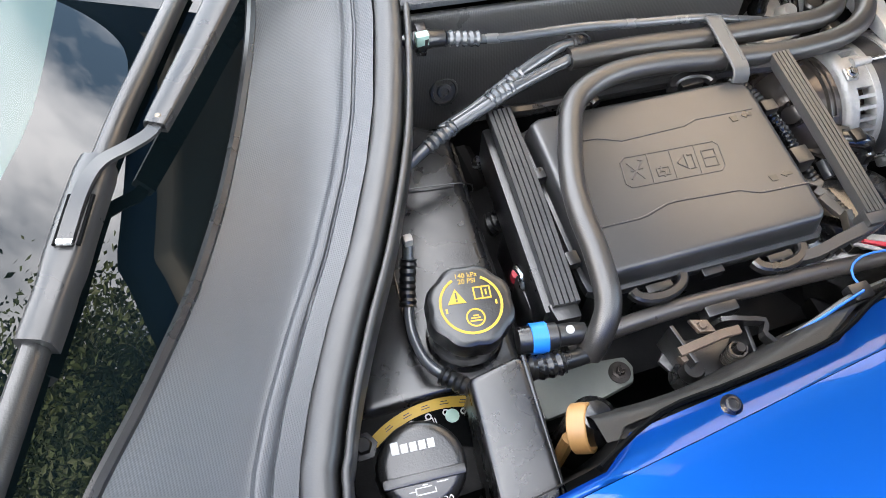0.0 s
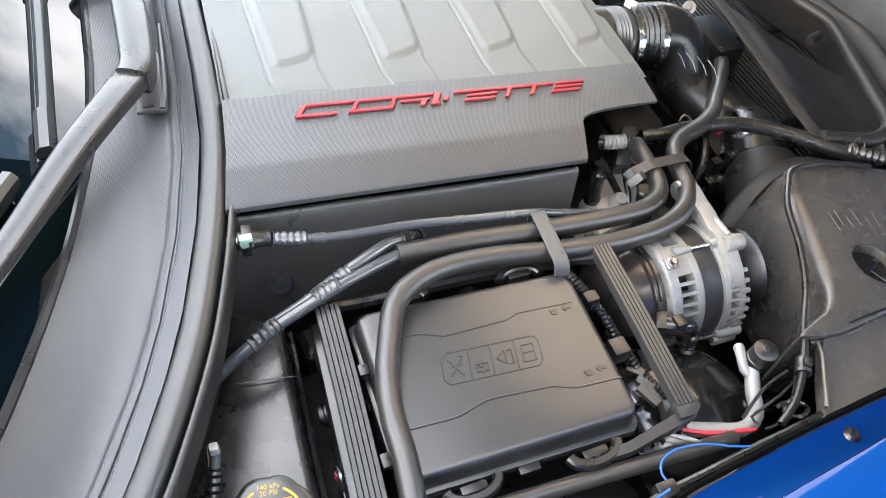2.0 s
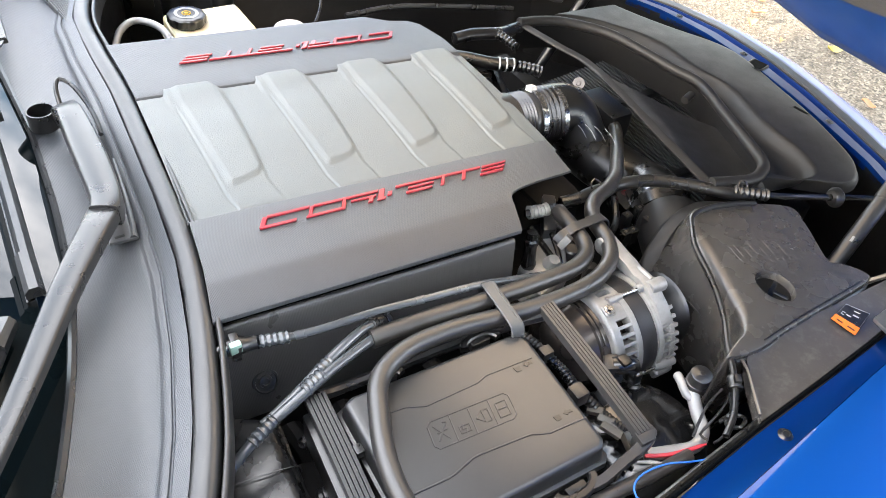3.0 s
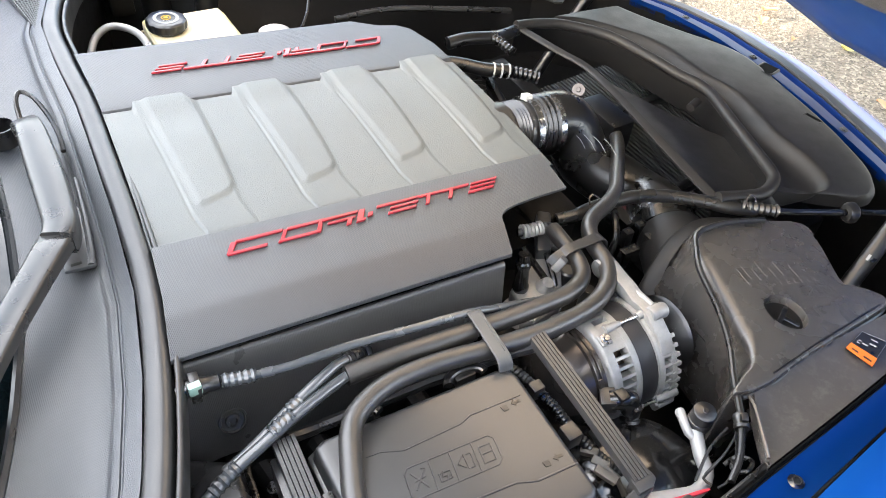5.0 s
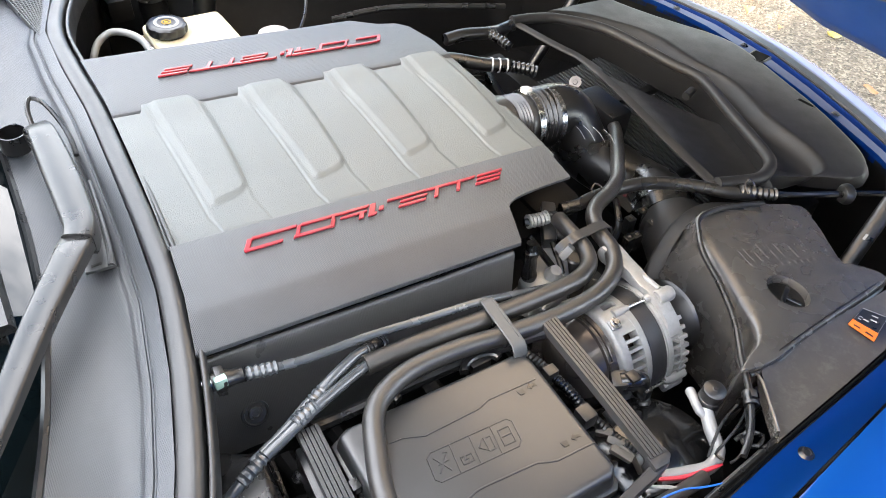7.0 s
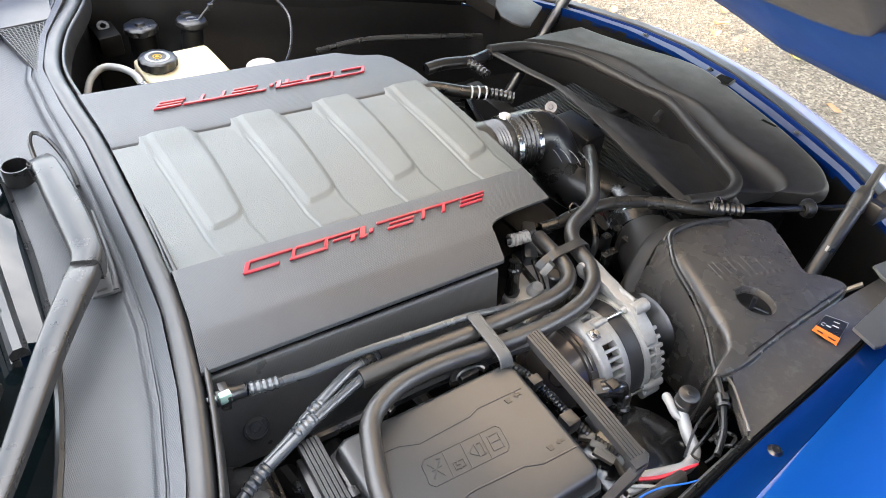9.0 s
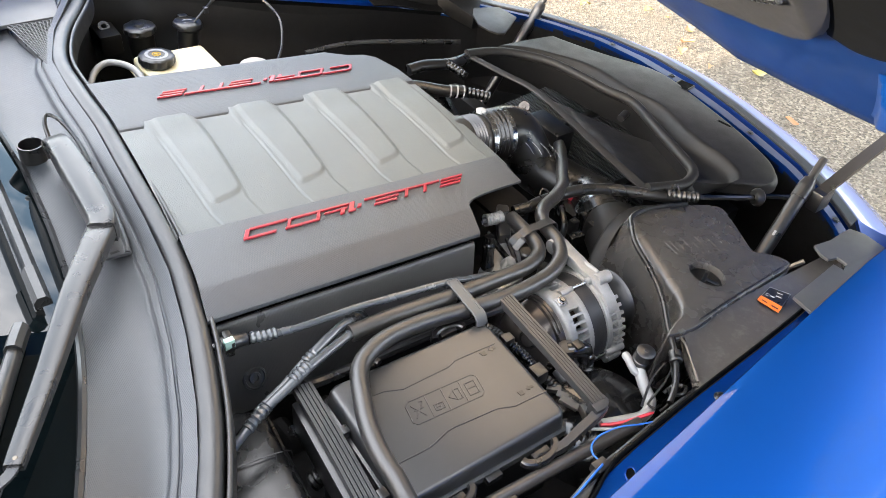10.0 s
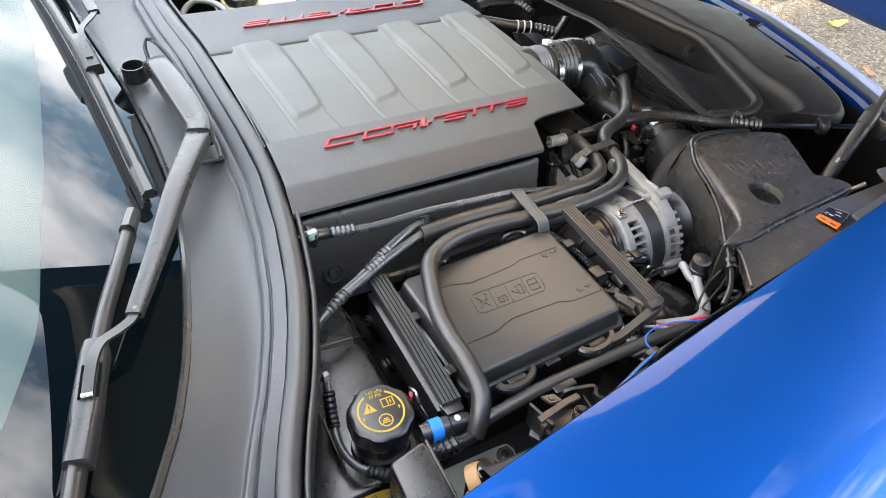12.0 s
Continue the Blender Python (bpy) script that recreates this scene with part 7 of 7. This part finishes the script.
bl = thing("braided_brake_hose", (0.03, 0.67, 0.66), "braided silver brake hose beside the reservoir", "hose")
part("hose", tube([(-0.020, 0.660, 0.690), (0.0, 0.688, 0.708), (0.028, 0.700, 0.717), (0.055, 0.686, 0.715), (0.070, 0.655, 0.712), (0.074, 0.625, 0.700)], 0.0064, 14), PIPE, bl)
part("fitting", lathe([(0, 0), (.0095, 0), (.010, .008), (.008, .010), (.008, .022), (.006, .024), (.006, .034), (0, .034)], 6, axis((0.073, 0.632, 0.704), (.1, -.8, -.35))), STEEL, bl)
wc = thing("white_round_cap", (0.30, 0.58, 0.66), "pale grey round cap behind the engine cover", "cap")
part("cap", lathe([(0, .012), (.024, .011), (.029, .008), (.030, 0), (.030, -.03), (0, -.03)], 36, pose(0.292, 0.600, 0.690)), WHITE_WIRE, wc)

farw = thing("far_bay_wall", (0.4, 0.8, 0.5), "black plastic liner along the far side", "liner")


def farw_f(u, v):
    x = 0.02 + 0.96 * u
    y = 2 * MID_Y - tab(BAY, x) - 0.008 - 0.055 * v - 0.05 * math.sin(math.pi * min(1, u * 1.3)) * v
    return (x, y, ez(x, -0.052) - 0.11 * max(0, x - 0.23) - 0.035 * sstep(0, .25, v) - 0.16 * v + 0.006 * math.sin(u * 9))


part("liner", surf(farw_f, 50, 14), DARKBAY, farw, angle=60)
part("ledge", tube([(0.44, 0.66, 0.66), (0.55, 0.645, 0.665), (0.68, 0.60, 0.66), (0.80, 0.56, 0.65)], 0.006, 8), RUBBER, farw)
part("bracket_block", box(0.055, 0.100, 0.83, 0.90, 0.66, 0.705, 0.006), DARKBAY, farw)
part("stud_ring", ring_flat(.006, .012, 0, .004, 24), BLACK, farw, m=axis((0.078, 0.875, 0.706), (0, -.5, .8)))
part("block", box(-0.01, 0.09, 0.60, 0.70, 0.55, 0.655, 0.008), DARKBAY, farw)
val2 = thing("far_valance", (0.9, 0.82, 0.60), "black plastic valance over the far fender channel", "trim panel")


def far_val_f(u, v):
    """Over the channel, then up the inside of the fender."""
    x = 0.735 + 0.320 * u
    y0 = 2 * MID_Y - tab(BAY, x) - 0.004
    y1 = 2 * MID_Y - tab(CREASE, x) - 0.012
    z0 = ez(x, -0.036) - 0.11 * (x - 0.23) + 0.010
    k = min(1, v / .4)
    return (x, y0 + (y1 - y0) * k, z0 + 0.004 * math.sin(u * 9) + 0.006 * k + max(0, v - .4) / .6 * (crest_z(x) + 0.010 - z0))


part("panel", surf(far_val_f, 30, 16, 0.004), DARKBAY, val2, angle=50)
part("corner", prism([(0.955, 0.705), (0.940, 0.850), (1.060, 0.850), (1.085, 0.790), (1.020, 0.715)], 0.585, lambda x, y: 0.622 + 0.10 * (y - .72), 0.004), DARKBAY, val2)
flap = thing("corner_flap", (0.95, 0.6, 0.64), "black rubber corner flap at the far front", "flap")
part("flap", prism([(0.925, 0.672), (0.893, 0.635), (0.868, 0.580), (0.872, 0.545), (0.884, 0.523), (0.902, 0.517), (0.918, 0.530), (0.950, 0.552), (1.005, 0.594), (1.000, 0.660)], lambda x, y: ez(x, -0.042), lambda x, y: ez(x, -0.036), 0.003), SHROUD, flap)

# ---- wipers ----
def arm_section(w, h):
    return lambda u: [(-w(u), -h(u)), (-w(u), h(u) * .45), (-w(u) * .93, h(u) * .85), (-w(u) * .80, h(u)), (0, h(u) * 1.06), (w(u) * .70, h(u)), (w(u) * .90, h(u) * .80), (w(u), h(u) * .1), (w(u), -h(u))]


wip = thing("wiper", (-0.25, 0.0, 0.79), "black wiper resting on the windscreen, folded arm with rivets", "wiper", "wipers")
part("head", sweep(spline([(-0.150, 0.322, 0.806), (-0.146, 0.300, 0.817), (-0.1455, 0.24, 0.822), (-0.1465, 0.15, 0.828), (-0.150, 0.085, 0.832), (-0.158, 0.062, 0.834)], 0.01), arm_section(lambda u: .0165 + .003 * math.sin(u * 3), lambda u: .014)), WIPER, wip, "black moulded wiper head", angle=62)
arm_ob = part("arm", sweep(spline([(-0.158, 0.066, 0.834), (-0.170, 0.042, 0.840), (-0.220, -0.050, 0.853), (-0.273, -0.154, 0.862), (-0.327, -0.258, 0.874)], 0.012), arm_section(lambda u: .0178 - .0092 * u, lambda u: .0085 - .004 * u)), WIPER, wip, "folded steel wiper arm", angle=50)
part("joint_gap", box(-0.178, -0.140, 0.0595, 0.0615, 0.8405, 0.8440, 0), CARBON, wip)
for p in ((-0.273, -0.154, 0.8660), (-0.323, -0.252, 0.8775)):
    part("rivet", lathe([(0, .0014), (.0018, .0012), (.0026, .0005), (.0026, 0), (0, 0)], 14, pose(*p)), DULL, arm_ob)
part("bar", sweep(spline([(-0.320, -0.246, 0.873), (-0.330, -0.264, 0.876), (-0.346, -0.276, 0.880), (-0.364, -0.292, 0.889), (-0.376, -0.318, 0.8965), (-0.388, -0.356, 0.9005)], 0.005), lambda u: [(-.005, -.0015), (-.005, .0015), (.005, .0015), (.005, -.0015)]), WIPER, wip, "steel hook bar")
BL = [(-0.284, -0.056, 0.832), (-0.326, -0.165, 0.853), (-0.360, -0.252, 0.868), (-0.402, -0.380, 0.888), (-0.436, -0.490, 0.905), (-0.470, -0.600, 0.92)]
part("blade", sweep(spline(BL, 0.012), lambda u: [(-.009, -.006), (-.009, 0), (-.004, .006), (.003, .0065), (.008, 0), (.008, -.006)]), BLACK, wip, "aerodynamic rubber wiper blade", angle=50)
part("squeegee", sweep(spline([(x, y, z - .010) for x, y, z in BL], 0.02), lambda u: [(-.003, -.006), (-.003, .004), (.003, .004), (.003, -.006)]), RUBBER, wip)
HOLD = spline([(-0.368, -0.280, 0.880), (-0.385, -0.335, 0.889), (-0.400, -0.385, 0.895), (-0.412, -0.418, 0.898)], 0.008)
part("holder", sweep(HOLD, lambda u: [(a * (.78 + .14 * sstep(.02, .10, u) - .10 * sstep(.62, .70, u)), h) for a, h in ((-.014, -.012), (-.014, .000), (-.012, .004), (-.008, .006), (.008, .006), (.012, .004), (.014, .000), (.014, -.012))]), WIPER, wip, "black blade holder", angle=40)
hd = Vector((-0.012, -0.040, 0.0045)).normalized()
hs_ = Vector((hd.y, -hd.x, 0)).normalized()
# Near-black rods painted in for the shade of the holder's slots
for w in (-.0075, .0075):
    a = Vector((-0.3765, -0.319, 0.8945)) + hs_ * w
    part("slot", tube([a, a + hd * 0.040], 0.0016, 6, smooth=False), VOID, wip, "near-black bar painted for a slot's shade beside the hook bar")
part("hook_end", tube([Vector((-0.388, -0.356, 0.9005)) + hs_ * -.005, Vector((-0.388, -0.356, 0.9005)) + hs_ * .005], 0.0022, 8, smooth=False), STEEL, wip)
part("tip_cap", sweep(spline([(-0.281, -0.050, 0.833), (-0.290, -0.072, 0.838), (-0.296, -0.088, 0.841)], 0.01), lambda u: [(-.0095, -.007), (-.0095, .002), (-.004, .0078), (.004, .0078), (.0088, .001), (.0088, -.007)]), BLACK, wip)

wip2 = thing("wiper", (-0.22, 0.4, 0.79), "black wiper with short hook arm on the far windscreen half", "wiper", "wipers")
B2 = [(-0.250, -0.006, 0.820), (-0.247, 0.10, 0.820), (-0.244, 0.24, 0.820), (-0.243, 0.40, 0.820), (-0.246, 0.56, 0.820), (-0.252, 0.70, 0.82)]
part("blade", sweep(spline(B2, 0.012), lambda u: [(-.009, -.006), (-.008, 0), (-.003, .006), (.004, .006), (.009, 0), (.009, -.006)]), BLACK, wip2, "aerodynamic rubber wiper blade", angle=50)
part("squeegee", sweep(spline([(x - .006, y - .005, z - .012) for x, y, z in B2], 0.02), lambda u: [(-.005, -.007), (-.005, .004), (.004, .004), (.004, -.007)]), RUBBER, wip2)
part("tip_cap", sweep(spline([(-0.250, -0.010, 0.821), (-0.2495, 0.02, 0.8215), (-0.249, 0.05, 0.822)], 0.01), lambda u: [(-.0098, -.007), (-.0098, .001), (-.004, .0075), (.005, .0075), (.0098, .001), (.0098, -.007)]), BLACK, wip2)
part("holder", sweep(spline([(-0.236, 0.325, 0.826), (-0.236, 0.36, 0.829), (-0.237, 0.40, 0.831), (-0.238, 0.430, 0.830)], 0.01), lambda u: [(-.013, -.012), (-.013, .002), (-.009, .007), (.009, .007), (.013, .002), (.013, -.012)]), WIPER, wip2, "black blade holder")
part("bar", sweep(spline([(-0.236, 0.345, 0.836), (-0.232, 0.40, 0.838), (-0.226, 0.440, 0.838), (-0.205, 0.475, 0.835), (-0.193, 0.500, 0.832), (-0.192, 0.520, 0.83)], 0.005), lambda u: [(-.005, -.0015), (-.005, .0015), (.005, .0015), (.005, -.0015)]), WIPER, wip2, "steel hook bar")
part("arm", sweep(spline([(-0.192, 0.505, 0.830), (-0.190, 0.58, 0.828), (-0.186, 0.68, 0.825), (-0.180, 0.82, 0.82)], 0.012), arm_section(lambda u: .009 + .006 * u, lambda u: .005)), WIPER, wip2, "folded steel wiper arm")

stub = thing("washer_jet_stub", (-0.176, 0.335, 0.76), "open black round stub on the cowl beside the wiper", "stub")
part("ring", lathe([(.0165, .026), (.0185, .026), (.019, .020), (.0195, .0), (.0165, .0), (.0165, .026)], 36, pose(-0.178, 0.338, 0.784)), BLACK, stub)
part("dark_floor", lathe([(0, .003), (.0165, .003), (.0165, 0), (0, 0)], 28, pose(-0.178, 0.338, 0.784)), CARBON, stub)
part("hose_loop", tube([(-0.152, 0.330, 0.812), (-0.150, 0.352, 0.828), (-0.142, 0.368, 0.832), (-0.130, 0.362, 0.826), (-0.120, 0.335, 0.812), (-0.116, 0.30, 0.802), (-0.118, 0.270, 0.796)], 0.0032, 8), RUBBER, stub, "thin black hose loop")

# ---- open hood ----
LINER = material("grey_liner_plastic", (0.0105, 0.0110, 0.0115), 0.55, grain=0.5, vary=0.12, spec=0.4)
# Pale matt colour for an unseen reflector added under the hood
REFLECTOR = material("pale_warm_reflector", (0.66, 0.59, 0.515), 0.9, grain=0.4, vary=0.15)
hood = thing("hood", (1.33, 0.2, 0.68), "open metallic blue hood with black liner, tilted forward", "hood")
HOOD_E = [(-.36, .735), (-.15, .704), (-.001, .688), (.163, .681), (.389, .716), (.60, .75), (.74, .80)]


def hood_len(c):
    """Length of the hood at a distance c from its middle: its rear corners reach further back."""
    return 1.56 - 0.42 * abs(c) + 5.0 * max(0, abs(c) - 0.36) ** 2


def hood_f(u, v):
    s = u * (len(HOOD_E) - 1)
    a = min(len(HOOD_E) - 2, int(s))
    t = s - a
    y = HOOD_E[a][0] * (1 - t) + HOOD_E[a + 1][0] * t
    z0 = HOOD_E[a][1] * (1 - t) + HOOD_E[a + 1][1] * t
    c = (y - MID_Y)
    yy = MID_Y + c * (1 + 0.48 * v ** .5)
    L = hood_len(c) * v
    x = 1.35 - 0.24 * c * c - L * 0.809
    z = z0 + L * 0.588 + 0.06 * math.sin(math.pi * v) - 0.02
    return (x, yy, z)


hs = surf(hood_f, 48, 36)
bmesh.ops.solidify(hs, geom=hs.faces[:], thickness=0.012)
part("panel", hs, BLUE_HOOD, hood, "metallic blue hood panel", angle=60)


LINER_E = [(.203, .41), (.209, .345), (.218, .300), (.234, .267), (.262, .249), (.326, .235), (.396, .222), (.462, .210), (.600, .205), (.800, .230), (.850, .27), (.883, .40)]


def liner_f(u, v):
    """The moulded liner with rounded lower corners, standing proud of the panel."""
    a = 0.203 + 0.68 * u
    b = lerp_curve(LINER_E, a)
    x, y, z = hood_f(a, b + (0.95 - b) * v)
    k = 0.030 * sstep(0, .045, min(u, 1 - u, v, 1 - v))
    return (x - 0.006 - k * .59, y, z - 0.008 - k * .81)


def recess_f(u, v):
    x, y, z = hood_f(0.09 + 0.14 * u, 0.262 + 0.012 * math.cos(u * 5) + 0.40 * v)
    return (x - 0.003, y, z - 0.004)


part("liner", surf(liner_f, 90, 70), LINER, hood, "dark grey moulded hood liner", angle=40)
# A near-black sheet on the panel paints the shade of a hollow
part("recess", surf(recess_f, 12, 16), VOID, hood, "near-black sheet beside the liner, painted for a hollow's shade", angle=40)
part("latch", tube([Vector(liner_f((a - .203) / .68, b)) + Vector((-.006, 0, -.008)) for a, b in ((.345, .185), (.300, .195), (.270, .205), (.250, .212))], 0.006, 10), STEEL, hood, "bright steel latch bar")
boss = surf(lambda u, v: tuple(Vector(hood_f(0.150 - 0.11 * u, 0.045 + 0.165 * v)) + Vector((-.59, 0, -.81)) * (0.035 * sstep(0, .22, min(u, 1 - u, v, 1 - v)) + .002)), 16, 16)
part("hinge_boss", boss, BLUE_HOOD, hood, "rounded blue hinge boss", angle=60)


def on_hood(x, y, drop):
    """The place under the hood at x and y, a given drop below its panel."""
    c, v = y - MID_Y, 0.5
    for _ in range(12):
        c = (y - MID_Y) / (1 + 0.48 * v ** .5)
        v = max(.02, min(1, (1.35 - 0.24 * c * c - x) / 0.809 / hood_len(c)))
    s_ = c + MID_Y
    u = next(i for i in range(len(HOOD_E) - 1) if s_ <= HOOD_E[i + 1][0] or i == len(HOOD_E) - 2)
    u = (u + (s_ - HOOD_E[u][0]) / (HOOD_E[u + 1][0] - HOOD_E[u][0])) / (len(HOOD_E) - 1)
    p = Vector(hood_f(u, v))
    return p + Vector((-0.59, 0, -0.81)) * drop


def reflector_f(u, v):
    """A broad unseen reflector sheet with rounded rear corners."""
    x = 0.435 + 0.295 * v
    half = 0.47 * (.70 + .30 * sstep(0, .25, v))
    return tuple(on_hood(x, MID_Y + half * (2 * u - 1), 0.052))


# Added out of view to throw warm sheen onto the black parts
part("reflector_panel", surf(reflector_f, 40, 40), REFLECTOR, hood, "unseen pale warm panel added to reflect light into the bay", angle=60)
# ---- leaves on the ground ----
for i, (x, y, mat, r) in enumerate(((2.40, 1.60, LEAF_Y, .024), (2.30, 1.85, LEAF_Y, .026), (2.62, .75, LEAF_Y, .028), (2.75, .95, LEAF_B, .03), (2.55, 1.10, LEAF_B, .028), (2.9, .7, LEAF_B, .03), (2.45, 1.05, LEAF_B, .026), (3.1, 1.2, LEAF_B, .03), (2.8, .4, LEAF_Y, .026))):
    lf = surf(lambda u, v: ((u - .5) * 2 * r * 1.3, (v - .5) * 2 * r * math.sin(math.pi * min(.97, max(.03, u))) ** .8, .012 + .012 * math.sin(u * 4 + i) + .008 * (v - .5) ** 2 * 4), 8, 6)
    solo("fallen_leaf", lf, mat, ("yellow" if mat is LEAF_Y else "brown") + " fallen leaf lying on the asphalt", "leaf", "fallen leaves", m=pose(x, y, 0.002, 0, 0, i * 67))


rnd_leaf = random.Random(11)
for i in range(34):
    x, y, r = rnd_leaf.uniform(1.95, 3.5), rnd_leaf.uniform(0.3, 2.3), rnd_leaf.uniform(.012, .024)
    lf = surf(lambda u, v: ((u - .5) * 2 * r * 1.3, (v - .5) * 2 * r * math.sin(math.pi * min(.97, max(.03, u))) ** .8, .008 + .008 * math.sin(u * 4 + i) + .006 * (v - .5) ** 2 * 4), 6, 4)
    solo("fallen_leaf", lf, LEAF_B if i % 4 else LEAF_Y, ("brown" if i % 4 else "yellow") + " fallen leaf lying on the asphalt", "leaf", "fallen leaves", m=pose(x, y, 0.002, 0, 0, i * 47))


# ---- trees beyond the car ----
def tree(at, height, spread, seed, low=.54):
    rnd = random.Random(seed)
    t = thing("tree", at, "tall leafy tree beyond the car, seen reflected in glass and paint", "tree", "trees")
    base = Vector(at)
    trunk = tube([base + Vector((0, 0, -.1)), base + Vector((.15, .1, height * .3)), base + Vector((-.1, .2, height * .6)), base + Vector((.1, 0, height * .92))], lambda u: .26 * (1 - u) + .03, 10, .5)
    limbs = []
    tips = []
    for i in range(22):
        h = height * (low + (.96 - low) * i / 22)
        a = rnd.uniform(0, 6.28)
        r = spread * (1 - .55 * abs(i / 22 - .35)) * rnd.uniform(.6, 1)
        p0 = base + Vector((0, .1, h))
        p1 = p0 + Vector((math.cos(a) * r * .5, math.sin(a) * r * .5, r * .18))
        p2 = p0 + Vector((math.cos(a) * r, math.sin(a) * r, r * .30))
        limbs.append(tube([p0, p1, p2], lambda u: .07 * (1 - u) + .012, 6, .4))
        tips += [p1, p2, p0.lerp(p2, .75)]
    tips += [base + Vector((0, 0, height * .95)), base + Vector((.3, .3, height))]
    part("trunk", join(trunk, *limbs), BARK, t, "rough bark trunk with limbs")
    verts, faces = [], []
    for p in tips:
        for _ in range(800):
            c = p + Vector((rnd.gauss(0, .55), rnd.gauss(0, .55), rnd.gauss(0, .42)))
            m = Euler((rnd.uniform(0, 6.28), rnd.uniform(0, 6.28), rnd.uniform(0, 6.28))).to_matrix()
            s = rnd.uniform(.04, .085)
            k = len(verts)
            verts += [tuple(c + m @ Vector(q) * s - base) for q in ((-1, 0, 0), (0, -.5, .1), (1, 0, 0), (0, .5, .1))]
            faces.append((k, k + 1, k + 2, k + 3))
    me = bpy.data.meshes.new("crown")
    me.from_pydata(verts, [], faces)
    me.materials.append(FOLIAGE)
    crown = new("crown", me)
    crown.parent = t
    tagged(crown, kind="stuff")


tree((5.4, 4.0, 0), 15.0, 2.3, 1)
tree((13.0, 4.2, 0), 14.0, 3.6, 2)
tree((11.0, -1.0, 0), 13.0, 3.4, 3)
# Two unseen near-side trees, added as a dark mass for reflections
tree((-1.8, -7.0, 0), 10.0, 3.2, 4, .25)
tree((2.2, -7.6, 0), 9.5, 3.2, 5, .25)
